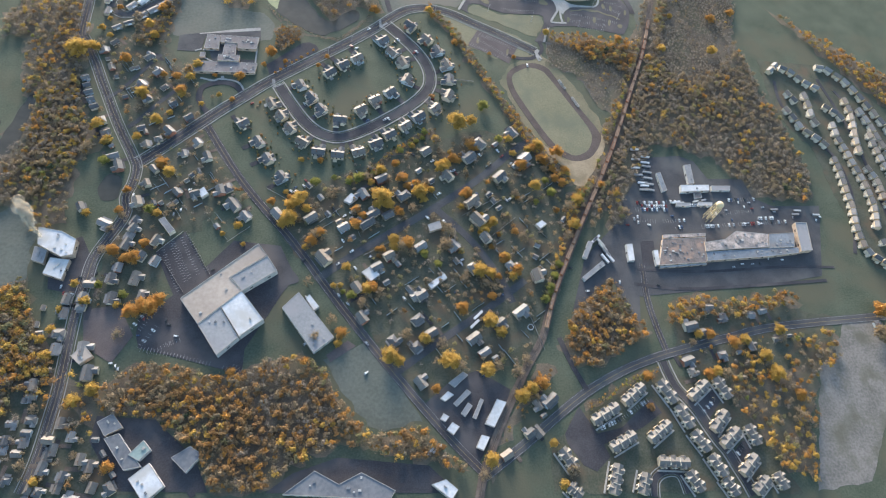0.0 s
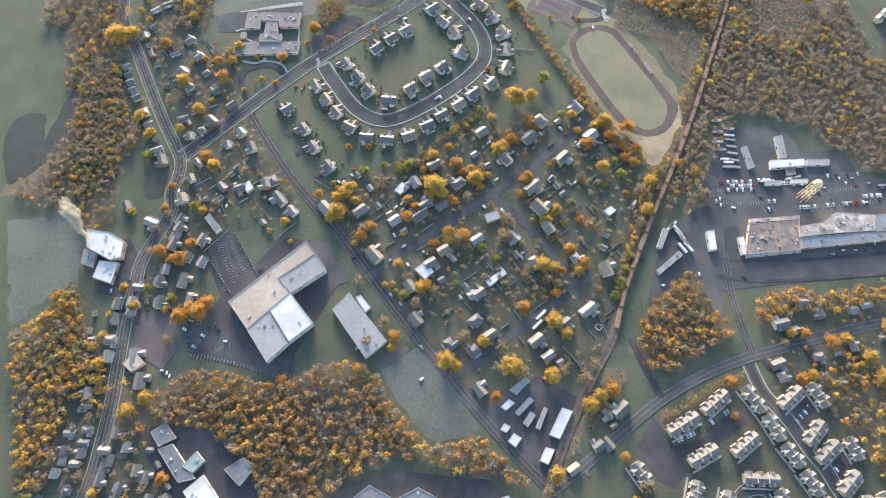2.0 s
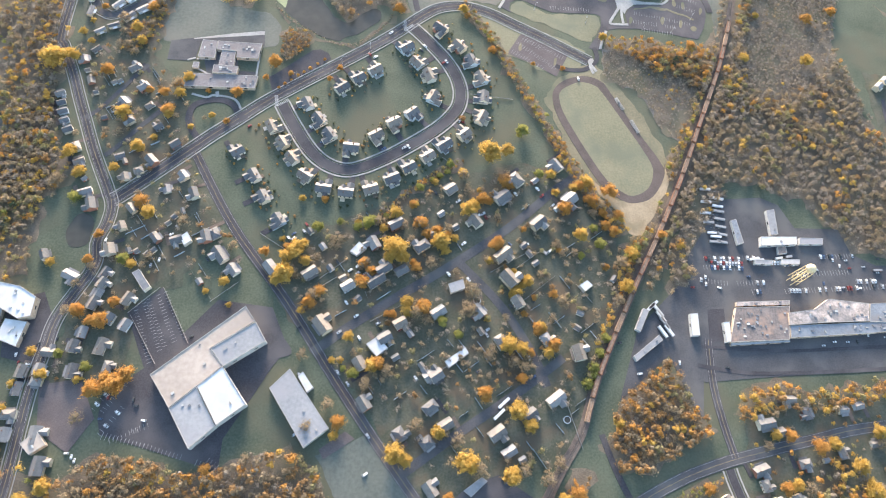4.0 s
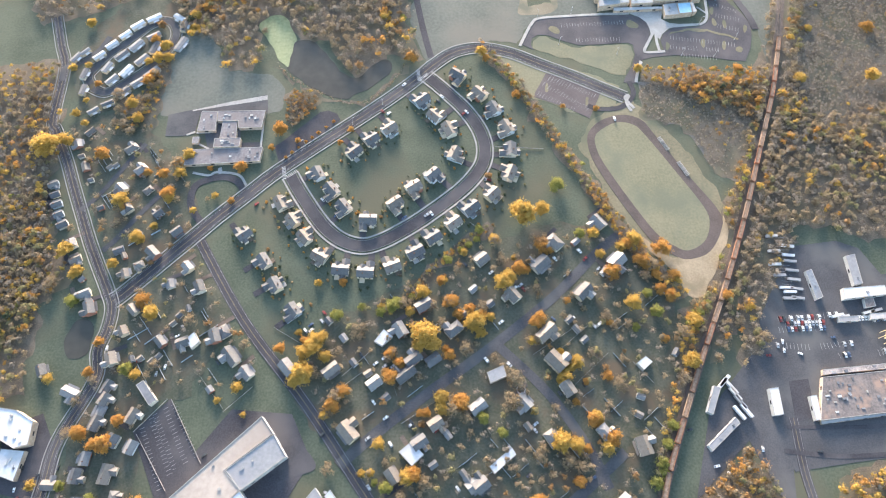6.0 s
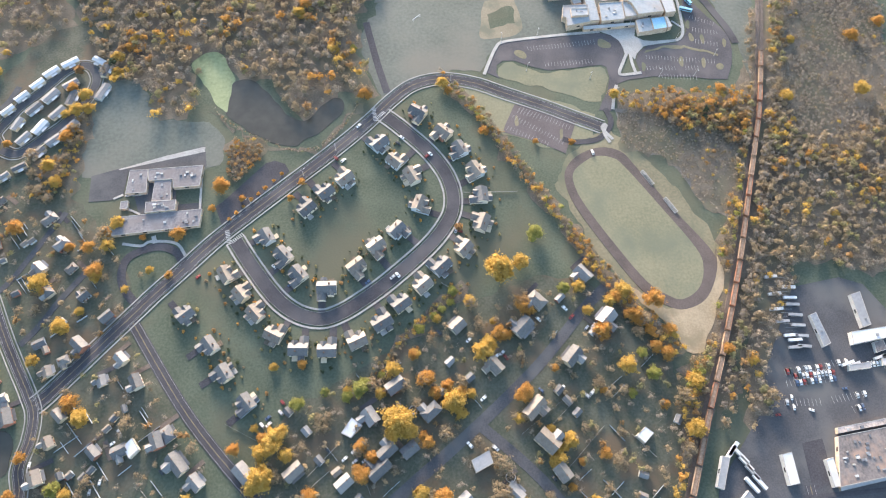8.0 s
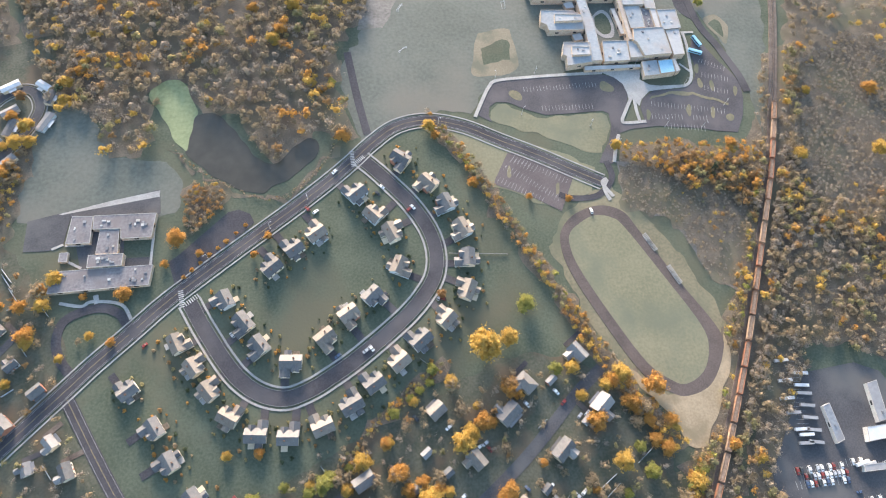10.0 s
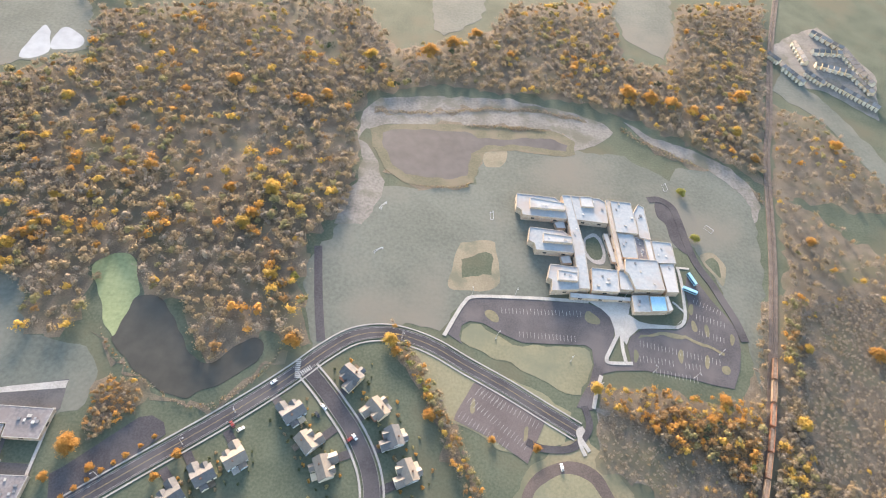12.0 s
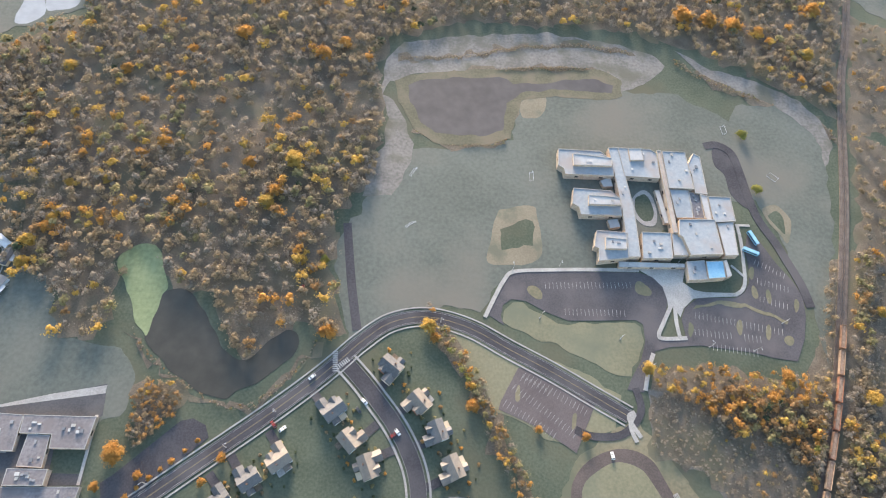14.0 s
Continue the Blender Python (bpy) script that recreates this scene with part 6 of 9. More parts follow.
# ---- houses ----
new_houses([(159.8, 94.7, 318.4, 10.6, 7.4), (176.8, 73.8, 310.5, 10.5, 7.4), (187.1, 57.3, 292.6, 10.5, 7.3), (195.8, 37.5, 292.1, 10.4, 7.3), (196.7, 16.2, 264.0, 10.3, 7.2), (193.6, -5.9, 242.6, 10.1, 7.1), (177.9, -23.8, 221.8, 10.1, 7.1), (160.4, -35.5, 219.8, 10.2, 7.1), (146.1, -47.7, 217.8, 10.3, 7.2), (130.1, -59.2, 212.5, 10, 7), (116.2, -70.4, 208.2, 10, 7), (99.2, -81.1, 198.9, 9.8, 6.9), (79.8, -84.8, 175.1, 9.8, 6.9)])
new_houses([(61.6, -81.6, 173.5, 9.5, 6.7), (46.5, -70.2, 144.2, 9.6, 6.7), (35.1, -53.9, 126.7, 9.3, 6.5), (26.0, -39.0, 125.8, 9.3, 6.5), (15.8, -23.8, 115.3, 9.2, 6.5), (127.5, 70.6, 220.4, 10.4, 7.3), (138.8, 53.3, 129.5, 10.2, 7.2), (150.1, 38.8, 111.3, 10.3, 7.2), (99.5, 42.8, 216.9, 10.1, 7.1), (84.9, 32.9, 216.5, 10, 7), (70.8, 21.0, 216.3, 9.9, 6.9), (42.0, 0.9, 295.4, 9.6, 6.8), (53.3, -15.0, 305.4, 9.7, 6.8)])
new_houses([(62.8, -30.4, 306.0, 9.8, 6.9), (82.0, -43.4, 355.3, 10, 7), (103.4, -29.6, 32.5, 10.1, 7.1), (118.4, -16.0, 32.9, 10.2, 7.2), (133.9, -5.2, 39.4, 10.1, 7.1), (152.8, 13.9, 61.3, 10.2, 7.1), (-11.2, -48.9, 213.9, 8.9, 6.2), (4.8, -72.9, 300.1, 9, 6.3), (13.9, -92.4, 301.4, 9.3, 6.5), (27.7, -112.8, 307.5, 9.3, 6.5)])
old_houses([('M', -161.6, 2.7, 202, 6.2, 4.4), ('M', -158.8, -6.1, 202, 6.2, 4.4), ('M', -155.4, -15.4, 202, 6.2, 4.4), ('M', -152, -24.6, 202, 6.2, 4.4), ('M', -147.3, -33.6, 202, 6.2, 4.4), ('M', -137.3, -50.1, 112, 6.6, 4.9), ('M', -132.6, -62.8, 112, 6.6, 4.9), ('S', -129, -71.9, 112, 3.7, 2.9), ('S', -124.8, -79.2, 43, 3.7, 2.9), ('L', -121.1, -91.4, 202, 8.4, 5.6), ('L', -114.7, -102.3, 112, 8.4, 5.6), ('M', -150, 40.5, 112, 6.6, 4.9), ('S', -145.4, 28.6, 112, 3.7, 2.9), ('M', -140.2, 18.2, 112, 6.6, 4.9), ('M', -143.1, 52.3, 43, 6.6, 4.9), ('S', -133.7, 5.4, 112, 3.7, 2.9), ('S', -121.2, 16.7, 43, 3.7, 2.9), ('S', -116.7, 18.2, 43, 3.7, 2.9), ('L', -106.9, 33.7, 43, 8.4, 5.6), ('L', -95.6, 12.2, 43, 8.4, 5.6), ('L', -108.6, -3.6, 43, 8.4, 5.6), ('M', -88, -6.2, 43, 6.6, 4.9), ('S', -121.7, -20.2, 112, 3.7, 2.9), ('M', -101, -21.6, 43, 6.6, 4.9), ('M', -77.2, -27.8, 43, 6.6, 4.9)])
old_houses([('S', -89.2, -43.8, 43, 3.7, 2.9), ('M', -61.1, -44.5, 43, 6.6, 4.9), ('M', -102.2, -57.1, 112, 6.6, 4.9), ('S', -97.4, -62.2, 112, 3.7, 2.9), ('M', -94.5, -76.5, 112, 6.6, 4.9), ('M', -85.2, -70.7, 112, 6.6, 4.9), ('L', -76.2, -61.3, 43, 8.4, 5.6), ('M', -49.5, -74.2, 43, 6.6, 4.9), ('M', -60.8, -86.8, 112, 6.6, 4.9), ('L', -39.2, -90.5, 112, 8.4, 5.6), ('M', -84.1, -105.2, 43, 6.6, 4.9), ('S', -45.5, -106, 112, 3.7, 2.9), ('S', -51.3, -110.9, 43, 3.7, 2.9), ('S', -55, -116.8, 43, 3.7, 2.9), ('M', -88.3, -120.8, 112, 6.6, 4.9), ('M', -61.6, -130, 43, 6.6, 4.9), ('L', -46.4, -131, 112, 8.4, 5.6), ('L', -24.7, -128.2, 112, 8.4, 5.6), ('L', -93, -140.5, 112, 8.4, 5.6), ('S', -79.8, -140.9, 112, 3.7, 2.9), ('S', -74.1, -140.9, 43, 3.7, 2.9), ('S', -66.4, -142.9, 43, 3.7, 2.9), ('S', -62, -139.8, 43, 3.7, 2.9), ('M', -138.4, -145.7, 112, 6.6, 4.9)])
old_houses([('S', 53.5, -121.2, 307.5, 5.1, 3.8), ('S', 64.3, -134.4, 307, 4.9, 3.7), ('M', 103.6, -130.7, 32.3, 9.4, 6.8), ('M', 125.4, -153.4, 32.4, 9.3, 6.8), ('M', 111.8, -152.7, 32.4, 9.3, 6.8), ('L', 106, -162.1, 32.6, 12.1, 7.7), ('M', 55.8, -156.8, 306, 9.2, 6.7), ('S', 71, -152.3, 306, 5, 3.8), ('S', 80.9, -160.3, 34.5, 5.1, 3.8), ('M', 84.9, -167.2, 34.5, 9.2, 6.7), ('S', 92.5, -177.2, 34.4, 5.1, 3.8), ('L', 67.7, -198.4, 303.8, 11.7, 7.5), ('M', 95.9, -226.7, 302.2, 9, 6.6), ('S', 121.7, -221.9, 214.6, 5, 3.7), ('M', 113.6, -207.7, 214.4, 9.2, 6.7)])
old_houses([('M', 124.8, -196.4, 214.3, 9.2, 6.7), ('S', 132.3, -204, 213.2, 4.9, 3.7), ('M', 153.4, -187.1, 213.3, 9.2, 6.7), ('M', 184.3, -186, 129.9, 9.2, 6.7), ('S', 185.4, -201.8, 119.5, 5.1, 3.8), ('M', 199.8, -210.4, 119.2, 9.3, 6.8), ('M', 147.5, -235, 32, 9.1, 6.6), ('S', 141, -228.7, 32.8, 4.9, 3.7), ('L', 205.6, -139.1, 216.2, 11.8, 7.6), ('S', 223.5, -130, 216.6, 5.1, 3.9), ('S', 227.9, -137.2, 216.7, 5, 3.7), ('S', 231.9, -145.3, 216.7, 5.1, 3.8), ('L', 209.6, -159.9, 311.4, 12.1, 7.8), ('M', 215.1, -178.8, 301, 9.5, 6.9), ('M', 234.8, -208.4, 299.6, 9.1, 6.6)])
old_houses([('M', 165.6, -79.7, 213.1, 9.6, 7), ('L', 208.5, -86.1, 41.1, 12.1, 7.8), ('L', 236.5, -110, 221.7, 12.2, 7.8), ('M', 120.9, -114, 32.1, 9.4, 6.8), ('M', 185.5, -109.6, 35.4, 9.7, 7.1), ('S', 168.6, -114.8, 34.8, 5.1, 3.9), ('S', 157.4, -102.9, 34.4, 5.1, 3.8), ('S', 149.3, -121.6, 32.6, 5.3, 4), ('M', 141.2, -133, 32.4, 9.7, 7), ('M', 221.4, -69.5, 41.2, 9.6, 7), ('S', 237.6, -69.1, 41.3, 5.2, 3.9), ('L', 265.6, -87, 216.7, 12, 7.7), ('S', 255.1, -94.7, 221.5, 5, 3.7), ('S', 294.4, -157.8, 53, 4.9, 3.7), ('S', 263.5, -186.6, 332.9, 4.9, 3.7)])
old_houses([('S', 259.9, -198.3, 328.9, 4.9, 3.7), ('L', 258.5, -218.5, 280.2, 11.5, 7.4), ('M', 257.5, -53.7, 36.2, 9.4, 6.9), ('M', -19, -125.1, 123.1, 8.6, 6.2), ('L', -12.4, -143, 127, 11, 7.1), ('M', -1.2, -155, 126.8, 8.8, 6.4), ('S', -24.7, -165, 126.3, 4.6, 3.4)])
old_houses([('M', -73.2, -179.6, 246.8, 7.8, 5.7), ('M', -83, -194.7, 246.8, 7.7, 5.6), ('M', -71, -199.4, 246.7, 8, 5.8), ('M', -99.2, -204.6, 262.4, 7.3, 5.3), ('M', -102.6, -215, 262.4, 7.2, 5.3), ('L', -84.7, -214.8, 262.2, 9.6, 6.1), ('M', -77.5, -229.8, 263.7, 7.5, 5.5), ('L', -99.8, -232.5, 264.1, 9.2, 5.9), ('L', -116.7, -161.8, 66.9, 9.5, 6.1)])
old_houses([('M', 26.6, -153.5, 306.7, 8.9, 6.5), ('M', -93.3, -159.3, 246.9, 7.7, 5.6), ('M', -93, -167.5, 246.9, 7.6, 5.5), ('M', -95, -175.9, 246.9, 7.5, 5.5), ('M', -96.1, -182.9, 246.9, 7.7, 5.6), ('M', -118.8, -219.2, 264.2, 7, 5.1), ('M', -121, -231.6, 264.2, 7, 5.1), ('M', -121.1, -239.5, 264.2, 6.8, 4.9), ('S', -134.8, -231.6, 84.2, 3.7, 2.8), ('S', -134.8, -245.6, 89.4, 3.6, 2.7)])

old_houses([('M', -132.9, -232.5, 84.2, 7.6, 5.5), ('M', -133.1, -244.4, 89.4, 7.7, 5.6), ('M', -133.1, -261.6, 89.5, 7.5, 5.4), ('M', -133.4, -274.3, 89.5, 7.3, 5.3), ('S', -148.8, -239.3, 84.2, 4, 3), ('S', -147.2, -260.3, 89.5, 3.9, 2.9), ('S', -147.1, -267.2, 89.5, 3.9, 2.9), ('S', -150.6, -253.3, 89.5, 3.9, 2.9)])
old_houses([('L', -113.5, -274.9, 269.5, 9.8, 6.3), ('L', -106.3, -294.2, 270.2, 9.6, 6.2), ('M', -142.6, -301.6, 90.1, 6.7, 4.8), ('M', -141.9, -309.8, 85.5, 6.6, 4.8), ('S', -146.4, -312.9, 85.4, 3.5, 2.6), ('M', -150.8, -329.1, 84.4, 6, 4.4), ('M', -138.4, -327.7, 84.6, 6.3, 4.6), ('M', -152.2, -340.9, 84.2, 5.9, 4.3), ('M', -139.4, -336.5, 84.4, 6.3, 4.6), ('M', -140.4, -343.6, 84.3, 6.1, 4.4), ('M', -152.4, -347.5, 84.1, 5.7, 4.1), ('M', -142.8, -350.4, 84.1, 5.9, 4.3), ('M', -156, -356, 77.1, 5.4, 3.9), ('M', -145.7, -367.9, 77, 5.5, 4), ('M', -163.1, -373.4, 82.9, 4.8, 3.5)])
old_houses([('M', -124, -342.4, 264.6, 6.5, 4.7), ('M', -120, -349.2, 264.5, 6.5, 4.7), ('L', -124.5, -361.7, 257.5, 7.8, 5), ('M', -123.8, -354.1, 264.4, 6.3, 4.6), ('M', -110, -368.2, 257.6, 6.4, 4.6), ('M', -111.8, -375.6, 257.4, 6.3, 4.6), ('M', -100.1, -357, 264.7, 6.7, 4.9), ('M', -93.5, -361.9, 263.8, 7, 5.1), ('M', -89.4, -376.5, 257.8, 6.8, 4.9), ('S', -77, -368.8, 125, 3.9, 2.9), ('M', -77.6, -377.8, 125.1, 7, 5.1), ('L', -101.9, -383.4, 257.4, 8.1, 5.2), ('M', -129.8, -374.6, 257.1, 5.8, 4.2), ('M', -130.5, -382.6, 217.8, 5.8, 4.2), ('M', -123.8, -377.2, 257.1, 6, 4.3)])
old_houses([('S', -85.8, -353.8, 123.3, 3.8, 2.9), ('S', -92.5, -343.6, 265, 3.9, 2.9), ('M', -109.4, -340.9, 264.8, 6.8, 4.9), ('M', -118.2, -330.5, 264.8, 6.9, 5), ('M', -165.2, -381.9, 99.1, 4.5, 3.3), ('M', -150.7, -380.3, 101.4, 5.2, 3.8), ('M', 99.9, -255, 304.6, 8.8, 6.4), ('M', 151.2, -235.7, 32, 9, 6.6), ('M', 146.4, -257.9, 34, 9, 6.5), ('M', 157.4, -270, 34.1, 9, 6.5), ('M', 125.1, -276.4, 305.3, 8.9, 6.4), ('M', 143.9, -282.1, 33.8, 8.7, 6.3), ('L', 193.5, -275.9, 212.4, 11.1, 7.1), ('M', 201.2, -288.6, 212.2, 8.7, 6.3), ('M', 218.1, -263.1, 212.7, 8.8, 6.4)])
old_houses([('L', 237.9, -252.4, 214.8, 11.2, 7.2), ('S', 210.1, -293.7, 212.1, 4.7, 3.5), ('L', 250.8, -331.8, 34, 10.3, 6.6), ('M', 241, -334, 34.1, 8, 5.8), ('S', 243.8, -343.1, 34, 4.3, 3.3), ('M', 229.8, -356.8, 34, 7.8, 5.7), ('M', 236.9, -355.6, 34, 7.9, 5.8), ('M', 209.5, -372, 31.8, 7.8, 5.6), ('M', 145.9, -312, 306.6, 8.5, 6.2), ('M', 415.5, -253.4, 181, 7.3, 5.3), ('L', 392.8, -271, 10.4, 9.6, 6.1), ('M', 402.4, -276.9, 11, 7.2, 5.2), ('M', 427.5, -263.4, 12, 7, 5.1), ('M', 456.7, -261, 9.4, 6.8, 4.9), ('M', 469.4, -258.1, 9.6, 6.6, 4.8)])
old_houses([('L', 381.5, -303, 194, 9.1, 5.9), ('M', 415.5, -299, 191.9, 6.8, 4.9), ('M', 382.7, -313.2, 281.5, 7.1, 5.2), ('M', 447.9, -291.6, 189.3, 6.6, 4.8), ('M', 475.4, -285.4, 189.5, 6.5, 4.7), ('S', 487.9, -282.8, 184.1, 3.5, 2.6), ('S', 500.5, -285.7, 183.9, 3.4, 2.5), ('M', 584.9, -275, 182.9, 6.2, 4.5), ('S', 433, -296.7, 188.9, 3.7, 2.8)])
apartments([(354.6, -328.9, 298.2, 26.8, 12), (364.6, -350.2, 291.4, 25.2, 12), (373.1, -370.5, 298.8, 22.8, 12), (382.0, -390.2, 295.4, 22.6, 12), (388.1, -406.5, 297.5, 18.4, 12), (383.2, -329.2, 34.5, 28.0, 12), (406.0, -328.2, 294.2, 24.4, 12), (394.4, -355.7, 42.8, 26.6, 12), (399.7, -369.5, 35.1, 26.5, 12), (420.5, -368.2, 286.5, 21.2, 12), (409.2, -391.8, 38.7, 25.9, 12), (414.9, -407.6, 37.2, 19.9, 12), (432.6, -405.2, 288.6, 16.4, 12)])
apartments([(295.8, -344.8, 26.0, 33.2, 12), (323.8, -330.0, 33.8, 30.7, 12), (305.9, -367.5, 24.1, 30.2, 12), (339.1, -361.4, 31.7, 29.6, 12), (344.6, -385.6, 354.5, 32.0, 12), (359.0, -400.9, 295.9, 21.0, 12), (315.9, -400.1, 245.8, 20.2, 12), (293.5, -395.4, 248.3, 29.2, 12), (258.0, -377.8, 299.5, 22.1, 12), (258.8, -401.6, 314.2, 14.1, 12)])
trailers([(-169.3, 132.3, 57.5, 10.8, 4.5), (-162.6, 138.4, 48.6, 8.9, 3.7), (-149.8, 133.2, 43.9, 10.7, 4.5), (-141.2, 145.6, 43.9, 10.8, 4.5), (-131.2, 156.9, 43.5, 11.0, 4.6), (-122.0, 167.9, 39.7, 12.4, 5.2), (-108.4, 175.7, 30.3, 13.1, 5.5), (-86.0, 175.1, 322.5, 10.8, 4.6), (-80.4, 164.4, 76.3, 11.4, 4.8), (-81.0, 143.6, 64.8, 15.3, 5.6), (-105.8, 154.3, 32.7, 11.7, 4.9), (-119.7, 144.0, 51.9, 13.5, 5.6), (-130.6, 132.9, 47.6, 12.3, 5.2), (-140.6, 119.5, 64.6, 11.2, 4.7), (-134.6, 105.9, 50.7, 11.4, 4.8), (-123.8, 114.9, 56.4, 12.8, 5.4), (-112.6, 127.0, 49.1, 12.8, 5.4), (-103.3, 140.2, 74.9, 13.5, 5.6), (-158.8, 113.4, 77.8, 10.8, 4.6), (-156.6, 95.8, 82.8, 10.4, 4.4), (-101.6, 112.2, 47.4, 13.6, 5.6), (-112.2, 101.7, 39.8, 11.7, 4.9), (-122.7, 91.5, 48.3, 12.2, 5.1), (-133.7, 80.3, 26.6, 9.8, 4.1), (-144.1, 73.2, 36.3, 9.3, 3.9)])
terraces([(589.7, 49.1, 41.6, 7.9, 6.2), (598.4, 56.8, 41.7, 7.9, 6.2), (608.5, 53.4, 335.2, 7.9, 6.2), (617.6, 47.2, 308.1, 7.9, 6.2), (624.2, 38.5, 306.3, 7.9, 6.2), (631.5, 30.6, 326.2, 7.9, 6.2), (640.4, 24.6, 324.9, 7.9, 6.2), (658.9, 57.5, 350.7, 9.3, 6.2), (670.4, 53.5, 314.6, 9.3, 6.2), (679, 44.5, 312.7, 9.3, 6.2), (686.3, 34.5, 292.8, 9.3, 6.2), (691.2, 22.7, 291.9, 9.3, 6.2), (695.6, 10.7, 287.7, 9.3, 6.2), (699.5, -1.6, 287.6, 9.3, 6.2), (703.3, -13.8, 285.6, 9.3, 6.2), (706.8, -26, 286, 9.3, 6.2)])
terraces([(710.3, -38.2, 286.7, 9.3, 6.2), (713.9, -50.3, 285.7, 9.3, 6.2), (717.4, -62.3, 286.5, 9.3, 6.2), (718.5, -74.8, 271, 9.3, 6.2), (719.7, -87.3, 282, 9.3, 6.2), (722.3, -99.5, 282.6, 9.3, 6.2), (600, 12.4, 296.4, 7.3, 6.2), (604.5, 3.3, 295.3, 7.3, 6.2), (589.2, -12.7, 291, 8.4, 6.2), (593.3, -23.6, 290, 8.4, 6.2), (596.4, -34.9, 284.9, 8.4, 6.2), (602.8, -43.9, 316.5, 8.4, 6.2), (610.9, -51.7, 316, 8.4, 6.2), (617.7, -60.5, 307.1, 8.4, 6.2), (620.4, 9.4, 268.9, 9.2, 6.2), (620.1, -3.7, 268.4, 9.2, 6.2)])
terraces([(618.2, -16.7, 260.4, 9.2, 6.2), (618.5, -29.1, 292.2, 9.2, 6.2), (642.5, -6.1, 319.4, 7.6, 6.2), (650, -12.7, 318.7, 7.6, 6.2), (655.2, -21.2, 292.7, 7.6, 6.2), (639.5, -34, 263.1, 7.5, 6.2), (638.3, -44.6, 263.2, 7.5, 6.2), (638.2, -55.1, 279.7, 7.5, 6.2), (639.9, -65.3, 279.8, 7.5, 6.2), (640.9, -75.6, 270.9, 7.5, 6.2), (641.4, -86, 276.6, 7.5, 6.2), (642.6, -96, 276.8, 7.5, 6.2), (643.4, -106.3, 274.4, 7.5, 6.2), (644, -116.4, 266.8, 7.5, 6.2), (643.5, -126.6, 267, 7.5, 6.2), (642.9, -136.7, 266.8, 7.5, 6.2)])
terraces([(641.2, -146.8, 251.8, 7.5, 6.2), (638, -156.5, 252.2, 7.5, 6.2), (634.8, -166.2, 252.2, 7.5, 6.2), (671.5, 3.5, 269.2, 8.5, 6.2), (671.4, -8.9, 269.2, 8.5, 6.2), (669.3, -21.1, 257.8, 8.5, 6.2), (666.5, -33.1, 252.7, 8.5, 6.2), (662.9, -44.8, 252.9, 8.5, 6.2), (659.9, -56.6, 260, 8.5, 6.2), (657.8, -68.6, 260.2, 8.5, 6.2), (685.1, -11.8, 280.9, 8.9, 6.2), (687.4, -23.9, 281.2, 8.9, 6.2), (689.2, -36.2, 273, 8.9, 6.2), (689.9, -48.6, 273.5, 8.9, 6.2), (691.4, -60.7, 278.4, 8.9, 6.2), (693.5, -72.6, 287, 8.9, 6.2)])
terraces([(697.1, -83.9, 287.7, 8.9, 6.2), (698.9, -95.4, 270.3, 8.9, 6.2), (699.1, -107.5, 273.6, 8.9, 6.2), (699.9, -119.3, 274, 8.9, 6.2), (704.8, -129.5, 302.6, 8.9, 6.2), (711, -139.1, 303.1, 8.9, 6.2), (681.3, -47.9, 266.1, 7.7, 6.2), (680.6, -58.6, 266.4, 7.7, 6.2), (680.3, -69.3, 269.5, 7.7, 6.2), (680.3, -79.9, 269.9, 7.7, 6.2), (681.1, -90.3, 275.5, 7.7, 6.2), (682.9, -100.5, 282.2, 7.7, 6.2), (685.1, -110.5, 282.7, 7.7, 6.2), (687.5, -120.5, 284.9, 7.7, 6.2), (690, -130.2, 273.8, 7.7, 6.2), (690.6, -140.5, 274, 7.7, 6.2)])
terraces([(690.3, -150.7, 263.9, 7.7, 6.2), (689.5, -161, 275.1, 7.7, 6.2), (690.4, -171.1, 275.2, 7.7, 6.2), (657.4, -94.1, 285.7, 6.8, 6.2), (659.9, -102.9, 286, 6.8, 6.2), (661, -112.1, 270, 6.8, 6.2), (660.7, -121.3, 262.9, 6.8, 6.2), (659.6, -130.6, 263, 6.8, 6.2), (660.1, -139.5, 291.4, 6.8, 6.2), (663.4, -147.8, 291.7, 6.8, 6.2), (663.9, -156.7, 262.7, 6.8, 6.2), (662.7, -165.9, 251.7, 6.8, 6.2), (659.8, -174.7, 251.7, 6.8, 6.2), (656.5, -183.4, 245.9, 6.8, 6.2), (652.7, -191.9, 245.9, 6.8, 6.2), (649, -200.4, 246.5, 6.8, 6.2)])
terraces([(620.5, -83.3, 269.1, 7.1, 6.2), (620.4, -93.1, 269.2, 7.1, 6.2), (619.7, -102.9, 264.4, 7.1, 6.2), (618.7, -112.6, 264.5, 7.1, 6.2), (617.4, -122.4, 261.6, 7.1, 6.2), (616.2, -132, 265.6, 7.1, 6.2), (615.5, -141.7, 265.7, 7.1, 6.2), (613.5, -151.1, 257.3, 7.1, 6.2), (611.3, -160.6, 256.8, 7.1, 6.2), (609.4, -170.1, 265.6, 7.1, 6.2), (608.6, -179.6, 265.7, 7.1, 6.2), (608.2, -189.1, 267.3, 7.1, 6.2), (611.1, -197.9, 290.8, 7.1, 6.2), (617.4, -204.5, 318.7, 7.1, 6.2), (624.3, -210.5, 317.4, 7.1, 6.2), (631, -216.6, 317.6, 7.1, 6.2)])
